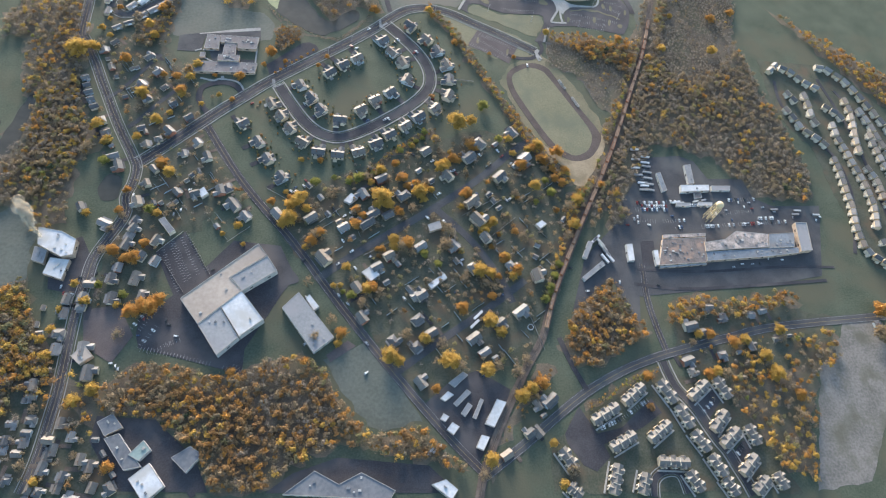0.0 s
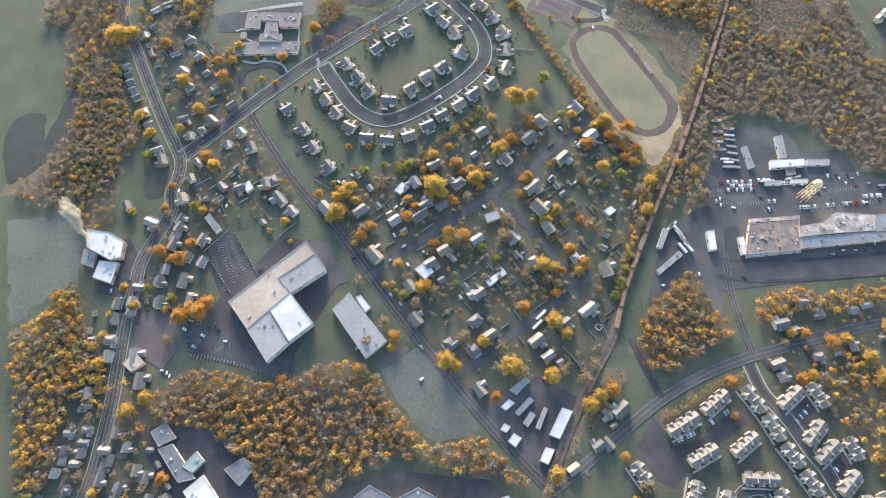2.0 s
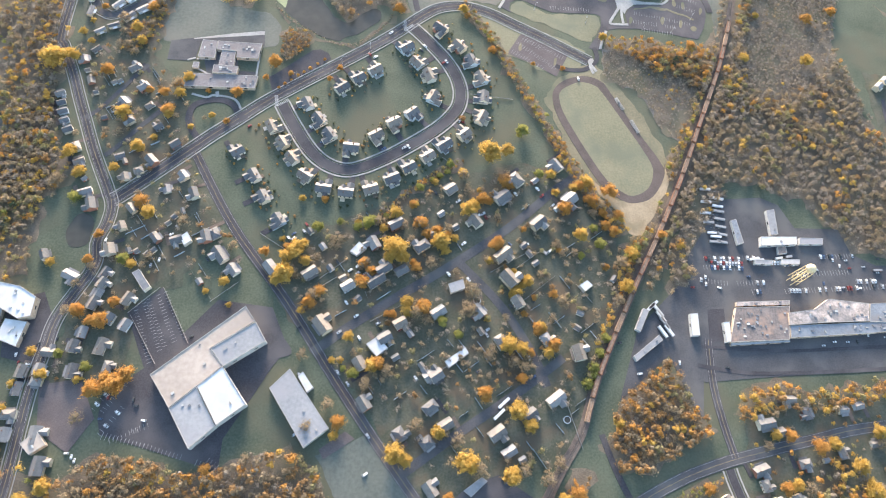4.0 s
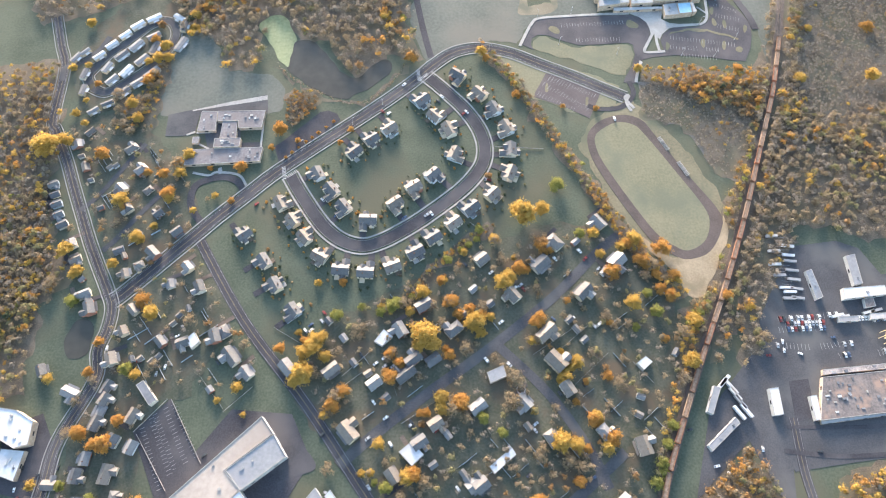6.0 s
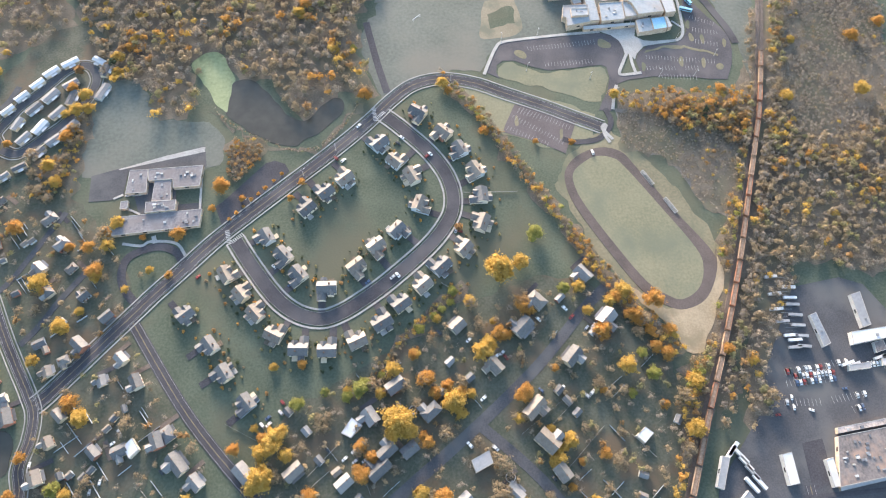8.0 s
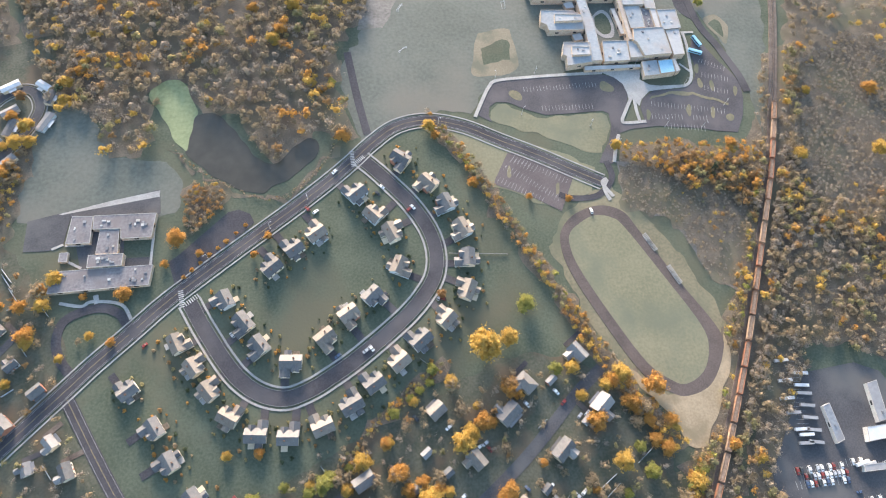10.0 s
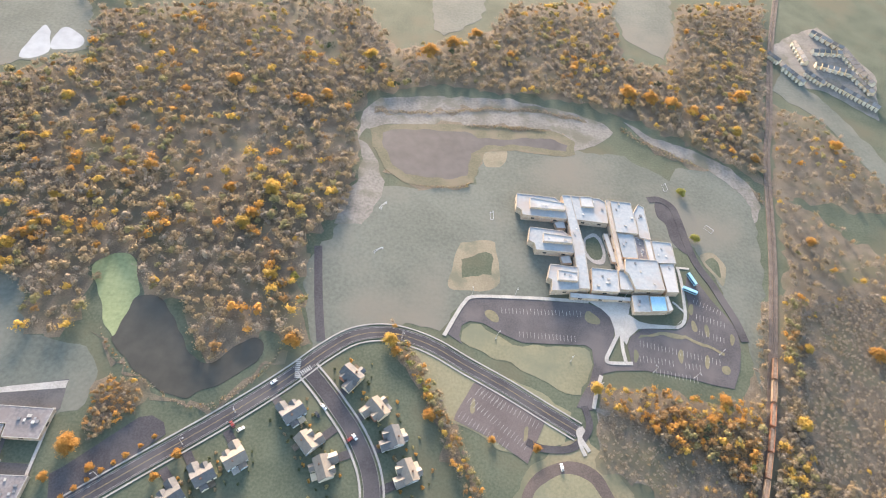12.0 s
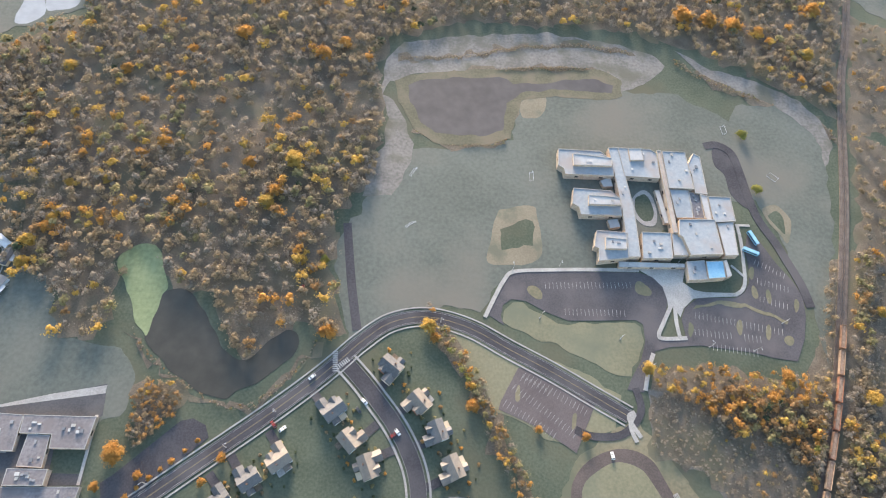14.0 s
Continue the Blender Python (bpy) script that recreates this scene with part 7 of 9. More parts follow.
terraces([(632.8, -186.8, 275.5, 5.5, 6.2), (585.5, 505.5, 304.9, 2.2, 6.2), (587, 503.3, 305, 2.2, 6.2), (588.6, 501.1, 305.1, 2.2, 6.2), (590.1, 498.8, 305.2, 2.2, 6.2), (591.7, 496.6, 305.2, 2.2, 6.2), (593.3, 494.4, 305.3, 2.2, 6.2), (596.7, 483.1, 298, 4, 6.2), (599, 478.6, 298.1, 4, 6.2), (601.4, 474.2, 298.2, 4, 6.2), (603.7, 469.8, 298.2, 4, 6.2), (606.1, 465.4, 298.3, 4, 6.2), (608.5, 460.9, 298.3, 4, 6.2), (627.3, 532.5, 268.9, 5.4, 6.2), (627.1, 525.9, 269.1, 5.4, 6.2), (627.1, 519.3, 269.1, 5.4, 6.2)])
terraces([(627, 512.8, 269.2, 5.4, 6.2), (627, 506.2, 269.3, 5.4, 6.2), (626.9, 499.7, 269.4, 5.4, 6.2), (620.2, 478.3, 308.8, 3.1, 6.2), (622.7, 475.3, 308.8, 3.1, 6.2), (625.1, 472.2, 308.9, 3.1, 6.2), (627.7, 469, 308.9, 3.1, 6.2), (630.2, 465.9, 309, 3.1, 6.2), (632.7, 462.8, 309, 3.1, 6.2), (639.4, 468, 318.3, 3.3, 6.2), (642.6, 465.1, 318.3, 3.3, 6.2), (645.9, 462.2, 318.3, 3.3, 6.2), (649.1, 459.3, 318.3, 3.3, 6.2), (652.4, 456.5, 318.3, 3.3, 6.2), (655.6, 453.6, 318.3, 3.3, 6.2), (658.9, 450.7, 318.3, 3.3, 6.2)])
terraces([(662.2, 447.7, 318.3, 3.3, 6.2), (665.5, 444.8, 318.3, 3.3, 6.2), (668.7, 441.8, 318.3, 3.3, 6.2), (672, 438.9, 318.2, 3.3, 6.2), (675.3, 436, 318.2, 3.3, 6.2), (678.6, 433, 318.1, 3.3, 6.2), (681.9, 430.1, 318.1, 3.3, 6.2), (661.4, 560.8, 315.3, 5.3, 6.2), (666.3, 556, 315.6, 5.3, 6.2), (671.1, 551.3, 315.9, 5.3, 6.2), (676, 546.6, 316.1, 5.3, 6.2), (680.9, 541.9, 316.3, 5.3, 6.2), (685.9, 537.2, 316.4, 5.3, 6.2), (689.6, 531.9, 276, 5.3, 6.2), (690.3, 525.6, 276.1, 5.3, 6.2), (691, 519.2, 276.1, 5.3, 6.2)])
terraces([(691.7, 512.7, 276.1, 5.3, 6.2), (692.4, 506.4, 276.2, 5.3, 6.2), (693.1, 499.9, 276.2, 5.3, 6.2), (693.8, 493.5, 276.1, 5.3, 6.2), (694.5, 487, 276.1, 5.3, 6.2), (695.2, 480.4, 276.1, 5.3, 6.2), (695.8, 474, 276.1, 5.3, 6.2), (647.8, 522.4, 5.8, 5.6, 6.2), (655.4, 523.2, 5.8, 5.6, 6.2), (662.9, 524, 5.8, 5.6, 6.2), (670.5, 524.7, 5.9, 5.6, 6.2), (678.1, 525.5, 5.9, 5.6, 6.2), (685.1, 525.5, 277.7, 5.6, 6.2), (686, 518.7, 277.8, 5.6, 6.2), (686.9, 512, 277.8, 5.6, 6.2), (687.8, 505.3, 277.8, 5.6, 6.2)])
terraces([(688.7, 498.5, 277.8, 5.6, 6.2), (689.6, 491.8, 277.8, 5.6, 6.2), (690.6, 485, 277.8, 5.6, 6.2), (640.7, 496.2, 346.9, 4.9, 6.2), (647.2, 494.7, 347, 4.9, 6.2), (653.7, 493.2, 347, 4.9, 6.2), (660.1, 491.7, 347.1, 4.9, 6.2), (666.6, 490.2, 347.1, 4.9, 6.2), (673.2, 488.7, 347.1, 4.9, 6.2), (678.1, 485.7, 288.5, 4.9, 6.2), (679.9, 480, 288.5, 4.9, 6.2), (681.8, 474.2, 288.4, 4.9, 6.2), (683.8, 468.5, 288.4, 4.9, 6.2), (685.7, 462.7, 288.3, 4.9, 6.2), (687.6, 456.9, 288.3, 4.9, 6.2)])


def crosswalk(points, width):
    a, b = Vector(points[0]), Vector(points[1])
    d = (b - a).normalized()
    s = Vector((-d.y, d.x)) * width / 2
    bm = bmesh.new()
    n = int((b - a).length / 1.3)
    for k in range(n):
        p = a + d * (k + 0.5) * (b - a).length / n
        prism(bm, [tuple(p - s - d * 0.32), tuple(p + s - d * 0.32), tuple(p + s + d * 0.32), tuple(p - s + d * 0.32)], 0.2, LAYERS["road"] + 0.03)
    tagged(part("crosswalk", bm, paint_white), "white ladder crosswalk at the junction", "road marking", kind="structure")


# ---- crossings ----
crosswalk([(127.2, 92.7), (126.6, 105.9)], 3)
crosswalk([(127.8, 95.2), (135.1, 100.8)], 3)
crosswalk([(16.5, -0.7), (14.9, 11.2)], 3)
crosswalk([(17.9, 1), (26.2, 7)], 3)

# ---- water tower, buses, yard things ----
(tower_x, tower_y), = [(446.1, -156)]
tank_paint = material("cream_tank_paint", (0.55, 0.45, 0.26), (0.7, 0.6, 0.4), 0.2, rough=0.5)
tower = thing("water_tower", "cream steel water tower on splayed legs", "water tower", pose(tower_x, tower_y, surface_z(tower_x, tower_y)))
bm = bmesh.new()
bmesh.ops.create_uvsphere(bm, u_segments=24, v_segments=12, radius=3.9, matrix=Matrix.Translation((0, 0, 25)) @ Matrix.Diagonal((1, 1, 0.85, 1)))
for f in bm.faces:
    f.smooth = True
part("tank", bm, tank_paint, tower)
for k in range(6):
    a = k * math.pi / 3
    bm = bmesh.new()
    bmesh.ops.create_cone(bm, cap_ends=True, segments=8, radius1=0.32, radius2=0.28, depth=23.5)
    m = look((math.cos(a) * 4.4, math.sin(a) * 4.4, 11.5), (math.cos(a) * 4.0, math.sin(a) * 4.0, 24))
    bm.transform(m)
    part("leg", bm, tank_paint, tower)
bm = bmesh.new()
bmesh.ops.create_cone(bm, cap_ends=True, segments=12, radius1=0.7, radius2=0.7, depth=22, matrix=Matrix.Translation((0, 0, 11)))
part("riser", bm, tank_paint, tower, "central pipe")
for z in (7, 15):
    for k in range(6):
        a, b = k * math.pi / 3, (k + 1) * math.pi / 3
        r = 4.5
        part("brace", prism(bmesh.new(), [(math.cos(a) * r, math.sin(a) * r), (math.cos(b) * r, math.sin(b) * r), (math.cos(b) * (r - 0.25), math.sin(b) * (r - 0.25)), (math.cos(a) * (r - 0.25), math.sin(a) * (r - 0.25))], z, z + 0.3), tank_paint, tower)


def buses(rows):
    for x, y, angle in rows:
        b = thing("bus", "bright blue canopy-topped bus parked by the school", "bus", pose(x, y, surface_z(x, y), 0, 0, angle), "school buses")
        bm = block_of(-5.5, 5.5, -1.25, 1.25, 0.5, 3.1)
        bmesh.ops.bevel(bm, geom=bm.edges[:], offset=0.15, segments=2, affect="EDGES")
        part("body", bm, roof_blue, b)
        part("windscreen", block_of(5.46, 5.54, -1.0, 1.0, 1.5, 2.7), glass, b)
        for s in (-1, 1):
            part("window_band", block_of(-5.0, 4.8, s * 1.25 - 0.04, s * 1.25 + 0.04, 1.7, 2.5), glass, b)
            for wx in (-3.6, 3.8):
                wheel(wx, s * 1.05, 0.5, 0.28, b)


def pools(rows):
    for x, y, r in rows:
        p = thing("garden_pool", "round above-ground garden pool with pale rim", "pool", pose(x, y, surface_z(x, y)), "garden pools")
        ring = [(math.cos(k * math.pi / 12) * r, math.sin(k * math.pi / 12) * r) for k in range(24)]
        bm = bmesh.new()
        inner = [(a * 0.88, b * 0.88) for a, b in ring]
        for k in range(24):
            prism(bm, [ring[k], ring[(k + 1) % 24], inner[(k + 1) % 24], inner[k]], -0.1, 1.2)
        part("rim", bm, roof_white, p)
        part("cover", prism(bmesh.new(), inner, 0.2, 1.0), water, p, "dark water surface")


def fence(points):
    a, b = Vector(points[0]), Vector(points[1])
    n = max(2, int((b - a).length / 4))
    f = thing("fence", "low pale timber post and rail fence", "fence", pose(a.x, a.y, 0, 0, 0, math.degrees(math.atan2((b - a).y, (b - a).x))), "garden fences")
    length = (b - a).length
    for k in range(n + 1):
        part("post", block_of(length * k / n - 0.08, length * k / n + 0.08, -0.08, 0.08, -0.1, 1.5), concrete, f)
    for z in (0.45, 1.0):
        part("rail", block_of(0, length, -0.04, 0.04, z, z + 0.3), concrete, f)


def lamps(rows):
    for x, y, angle in rows:
        l = thing("street_lamp", "tall grey steel car park lamp post", "street lamp", pose(x, y, surface_z(x, y), 0, 0, angle), "car park lamps")
        bm = bmesh.new()
        bmesh.ops.create_cone(bm, cap_ends=True, segments=8, radius1=0.16, radius2=0.09, depth=9, matrix=Matrix.Translation((0, 0, 4.4)))
        part("pole", bm, wall_metal, l)
        part("base", block_of(-0.35, 0.35, -0.35, 0.35, -0.1, 0.7), concrete, l, "concrete footing")
        part("arm", block_of(0, 1.6, -0.06, 0.06, 8.7, 8.85), wall_metal, l)
        part("lamp_head", block_of(1.2, 2.1, -0.22, 0.22, 8.55, 8.7), roof_white, l)


def goals(rows):
    for x, y, angle in rows:
        o = thing("football_goal", "white football goal frame on the grass", "goal", pose(x, y, surface_z(x, y), 0, 0, angle), "football goals")
        for k in (-3.6, 3.6):
            part("post", block_of(k - 0.09, k + 0.09, -0.09, 0.09, -0.1, 2.4), roof_white, o)
            part("ground_bar", block_of(k - 0.06, k + 0.06, 0.1, 2.0, 0, 0.12), roof_white, o)
        part("crossbar", block_of(-3.7, 3.7, -0.09, 0.09, 2.4, 2.58), roof_white, o)
        part("back_bar", block_of(-3.7, 3.7, 2.0, 2.14, 0, 0.12), roof_white, o)


lamps([(386.9, 147.2, 13.6), (414.4, 126.9, 213.1), (390.7, 108, 272.4), (361.7, 110.3, 130.2), (321.5, 97, 205.4), (238.8, 162.2, 106.4), (270.6, 165.9, 262.3), (190.7, 125, 306.4), (254, 128.7, 38.9), (353.6, 170.6, 103.8), (304.4, 115.1, 214.7), (95, 69.3, 280.6), (70.1, 49.4, 24.1), (31.6, 30.4, 214.1)])
goals([(173.2, 237.8, 59.9), (258.4, 237.5, 88.9), (171.7, 194.6, 37.2), (301.3, 255.7, 167.2), (439.9, 242.9, 135), (412.5, 285.9, 95.2)])
pools([(130.4, -130, 2.6), (183.6, -177.1, 3), (244.9, -266.8, 2.6)])
fence([(195.3, -153.3), (227.5, -134.9)])
fence([(213.5, -181.6), (246.9, -155.5)])
fence([(63.1, -160.7), (83.9, -143.4)])
fence([(65.2, -166.7), (76.5, -159)])
fence([(111.5, -164.3), (93.8, -143.7)])
fence([(263.4, -162.6), (274.5, -177.6)])
fence([(-71.6, -189.4), (-52.4, -169.4)])
fence([(-69.4, -191.3), (-46.5, -226.7)])
fence([(-49.7, -169.9), (-26.2, -211.7)])
fence([(207.3, -156.2), (235.9, -134.9)])
fence([(135.1, -175.9), (102.5, -194.5)])
fence([(-32.6, -155.4), (-15.1, -178.1)])
fence([(-15, -180), (3.2, -164.6)])
fence([(185.8, 21.1), (224.8, 17)])
fence([(159.5, -47.6), (168, -54.9)])
fence([(245.8, -254.9), (254.2, -287.1)])
fence([(15.3, -123.6), (44.5, -142.9)])
fence([(92, -149.6), (99.7, -175.6)])
buses([(410.1, 189.7, 290.1), (405.6, 179.1, 335.9)])
trucks([(388, -72.3, 360, 0.7), (386.2, -84.9, 359.4, 0.7), (383.5, -95.8, 358.4, 0.7), (384.3, -104.7, 357.4, 0.7), (386.1, -114.8, 357, 0.7), (387.9, -118.2, 356.9, 0.7), (386, -123, 356.5, 0.7), (416.7, -138, 11.1, 0.7), (420.5, -139.3, 11.2, 0.7), (440, -136.8, 10.7, 0.7), (445.9, -135.8, 10.9, 0.7), (523.8, -146.2, 2.6, 0.6), (546.1, -152, 359.7, 0.6), (550.1, -147.5, 359.2, 0.6), (569.6, -152.5, 356.9, 0.6), (327.7, -188.9, 301.6, 0.8)])
trucks([(329.8, -194.3, 300.7, 0.8), (332.3, -200.2, 300.2, 0.8), (327, -201.3, 300, 0.8), (326.4, -184.5, 301.6, 0.8), (322.8, -179.7, 41.5, 0.8), (320.4, -181.4, 42, 0.8), (397.8, -81.4, 351.6, 0.7), (395.8, -89, 352, 0.7), (395.6, -94, 351, 0.7), (394.8, -101.4, 349.9, 0.7), (394, -108.7, 349.5, 0.7), (393.4, -116, 349.2, 0.7), (392.4, -123.1, 347.8, 0.7), (149.6, -365.9, 39.8, 0.7), (155.4, -364.2, 37.7, 0.7), (199.4, -255, 41.1, 0.8)])
trucks([(195.6, -262.9, 41.7, 0.8)])
bays([(259.8, 151.4, 318.1, 152.8, 4.6, 0), (271, 133.3, 311.8, 132.3, 4.6, 0), (357, 132.1, 415, 120.4, 4.6, 0), (354.5, 120.5, 380.1, 117.7, 4.6, 0), (386.7, 117, 398.5, 115.6, 4.6, 0), (405.7, 157.3, 427.6, 150.6, 4.6, 0), (404.1, 144.1, 423.3, 138.3, 4.6, 0), (364.3, 110.7, 394.1, 106.2, 4.6, 0), (407.4, 171.4, 426.7, 161.1, 4.6, 0)])
bays([(374.2, -137.9, 405.3, -137.8, 4.4, 0.7), (378.4, -141.7, 405.7, -142.1, 4.4, 0.75), (372.5, -145.5, 404.8, -146, 4.4, 0.8), (420.5, -140.5, 439, -140.4, 4.4, 0.8), (441.6, -142, 457.4, -140.9, 4.4, 0.6), (476.1, -134.1, 506.5, -132.9, 4.4, 0.4), (502.4, -156.1, 522.4, -155.5, 4.4, 0.6), (441.2, -165.2, 458.6, -164.7, 4.4, 0.5), (408.1, -136.6, 420.5, -136.6, 4.4, 0.4), (366.5, -156.5, 391.5, -159.8, 4.4, 0.1), (398.4, -159.3, 420.2, -158.3, 4.4, 0.15), (437.9, -166, 476.1, -163.3, 4.4, 0.35), (479, -163.3, 536, -159.5, 4.4, 0.45), (451.2, -151, 499, -147.6, 4.4, 0.2), (409.3, -166.9, 418.1, -165.7, 4.4, 0.7)])
bays([(-67.4, -185, -50.1, -227, 3.2, 0), (-62.6, -179.2, -44.4, -218.6, 3.3, 0), (-53, -175.5, -35.5, -211.7, 3.3, 0), (-48.2, -173, -29, -208, 3.3, 0), (-59.5, -179, -41.2, -216.2, 3.2, 0), (-71.9, -274.5, -18.8, -289.6, 3.4, 0), (-75.2, -259.5, -62.1, -238.3, 3.4, 0), (-53.8, -272.2, -41.8, -268.2, 3.5, 0), (-1.6, -291.5, 7.4, -297.6, 3.6, 0), (-81.8, -257.6, -67.3, -237.7, 3.4, 0.1), (-74.3, -274.2, -62.3, -256.1, 3.4, 0.1), (-72.4, -276.1, -38.5, -283, 3.4, 0.1), (-66.7, -279, -48.9, -270.7, 3.4, 0.1), (-48.3, -386.3, -32.1, -390.7, 2.9, 0.1), (-9.1, -292.9, 6.1, -298.1, 3.6, 0.1)])
bays([(234.4, 84.3, 268.9, 55.7, 4.5, 0), (241.5, 91.7, 278.6, 68, 4.5, 0), (228.2, 74.4, 258.4, 54.4, 4.6, 0), (239.6, 89.8, 257.4, 79.1, 4.5, 0), (394.6, -73.1, 387.8, -122.4, 8, 0), (377.3, -351.7, 396.9, -337, 3, 0.3)])
bays([(392.8, -390.8, 409.9, -377.1, 2.7, 0.3), (287.2, -356.5, 313.3, -347.7, 3.5, 0.3), (313.5, -346.8, 336.8, -334.6, 3.4, 0.3)])
place_cars([(142.3, -3.6, 130, 1), (109.8, -40.6, 32.5, 1), (126.9, -39.2, 32.7, 1), (130.4, -38, 124.5, 1), (103.6, 146.9, 99.2, 1), (142.2, 70.1, 130.1, 1), (162.4, 55.7, 219, 1), (52.7, -9.6, 295.5, 0.9), (46.8, -21.3, 305.5, 0.9), (177.9, -9.9, 330.1, 1), (175.6, -8.9, 242.2, 1), (131.5, -55.3, 212.6, 1), (57.4, -35.8, 36, 0.9), (92, -149.6, 34.1, 0.9), (86.1, -153.3, 34.3, 0.9), (76.2, -147.1, 126.1, 0.9), (92.1, -155.5, 34.1, 0.9), (80.1, -202.8, 37.7, 0.9), (94.9, -207.2, 301.9, 0.9), (108.5, -195.8, 214.4, 0.9), (110.3, -197.9, 214.4, 0.9), (153.1, -82.6, 305.6, 1), (192.2, -101.2, 35.7, 1), (188, -103.1, 35.5, 1)])
place_cars([(239.6, -76.2, 128.7, 1), (243, -82.9, 41.5, 1), (226.1, -128.9, 216.7, 1), (240.9, -135.6, 309.9, 1), (227.3, -176.3, 301.3, 0.9), (209.7, -181.3, 300.8, 0.9), (190.5, -200.3, 213.7, 1), (182.6, -231.5, 32.7, 0.9), (16.7, -215.8, 124.1, 0.9), (50.3, -198.6, 216.5, 0.9), (172, -214.3, 119, 1), (260.4, -88.1, 221.3, 0.9), (304.1, -233.5, 189, 0.9), (311, -239.1, 105.8, 0.9), (324.2, -235.3, 106.7, 0.8), (318.4, -212.5, 156.5, 0.9), (374.1, -228.6, 352.1, 0.8), (336.8, -224.8, 84.8, 0.8), (-75.2, -142.7, 354.7, 0.8), (-62.3, -151.9, 265.3, 0.8), (-56.9, -147.3, 265.2, 0.8), (-62.5, -133.2, 355.4, 0.8), (-115.7, -208.8, 262.5, 0.7), (-137.8, -207.9, 82.5, 0.7)])
place_cars([(-127.1, -212.4, 169.4, 0.7), (-140, -220.4, 84.2, 0.7), (-98.4, -131.8, 265.2, 0.8), (-51.6, -125.9, 211.8, 0.8), (-48.4, -119.3, 120.8, 0.8), (-4.1, -22.5, 222.9, 0.9), (-24.6, -206.8, 216.6, 0.8), (-21.8, -146.3, 126.9, 0.9), (37.3, -126.9, 307.5, 0.9), (41, -122.9, 35.7, 0.9), (48.8, -120.8, 307.5, 0.9), (-137.2, -226.1, 84.2, 0.7), (-131, -227.1, 171.1, 0.7), (103.4, -276.8, 125.4, 0.9), (53.9, -234.1, 154.3, 0.9), (-75.4, -264.2, 356.3, 0.7), (-73.1, -250.1, 268.8, 0.8), (-56.3, -251.7, 268.4, 0.8), (-53.7, -255.7, 356.9, 0.8), (-47.1, -265.5, 348, 0.8), (-17.8, -299.6, 309.9, 0.8), (-92.1, -286.1, 356.8, 0.7), (-88.5, -288.4, 270.1, 0.7), (-86.2, -290.8, 270.1, 0.7)])
place_cars([(53.7, -275.3, 218, 0.9), (196.6, -305.4, 211.9, 0.9), (198.7, -307.9, 211.8, 0.9), (102.2, -301.7, 217.4, 0.9), (467.5, -207.9, 2.9, 0.7), (489.8, -198.6, 3.1, 0.7), (497.5, -202, 88.6, 0.7), (510.5, -199.3, 359.7, 0.7), (521, -196.6, 358.7, 0.7), (491.8, -142.2, 90.2, 0.7), (500.1, -144.4, 2.6, 0.7), (528.5, -135.3, 358, 0.7), (574.5, -154.2, 159.4, 0.7), (568.6, -158.1, 67.5, 0.7), (521.8, -145.6, 358.2, 0.7), (371.9, -154.2, 82.1, 0.8), (220.7, -221.7, 110.1, 0.9), (223.5, -235.6, 35.5, 0.9), (291.9, -209.8, 13.2, 0.9), (92.1, -190.2, 34.5, 0.9), (88.1, -241, 304.5, 0.9), (84.2, -179.6, 123.7, 0.9), (145.4, 75.1, 138.2, 1), (165.1, 57.5, 130.1, 1)])
place_cars([(288.9, 44.3, 275.5, 1), (114, 89.4, 41.2, 1), (100, 59.4, 218.3, 1), (94.7, 61.9, 309.2, 1), (513, -142.8, 0.7, 0.7), (524.3, -148, 358.2, 0.7), (542.8, -154.7, 84.3, 0.7), (470.2, -146.4, 2.6, 0.7), (463.2, -151.4, 2.5, 0.7), (472.9, -158.2, 90.9, 0.7), (489.2, -161.8, 2.8, 0.7), (504, -162.2, 2.7, 0.7), (412.3, -166.4, 92.8, 0.8), (409.1, -153.3, 359.1, 0.8), (478.5, -208, 3.1, 0.7), (486.8, -208.1, 88.6, 0.7), (512.1, -203.9, 358.9, 0.7), (457.4, -211, 2.7, 0.7), (487.2, -137.1, 90.5, 0.7), (499.1, -137.2, 2.5, 0.7), (381.9, -163.6, 333.4, 0.8), (371.1, -160.5, 81.9, 0.8), (359.3, -163.6, 358.8, 0.8), (217.4, -77.3, 41.2, 1)])
place_cars([(220.4, -81.7, 129.5, 1), (251.3, -91.7, 221.5, 0.9), (256.2, -90.8, 221.4, 1), (194.1, -104.6, 126.4, 1), (171.9, -89.9, 35, 1), (175.2, -128.6, 35, 1), (212.6, -128.4, 305.7, 0.9), (244.9, -133.9, 221.6, 1), (177.5, -159.4, 131.4, 1), (162.3, -155.5, 303.2, 1), (189.9, -204.2, 119.4, 0.9), (97.9, -155.8, 34, 0.9), (41.3, -126.9, 35.7, 0.9), (50.3, -114.7, 307.6, 0.9), (125, -200.6, 214.4, 0.9), (108.7, -193.8, 302.4, 0.9), (80.6, -232.7, 302.4, 0.9), (136.5, -236.9, 304, 0.9)])

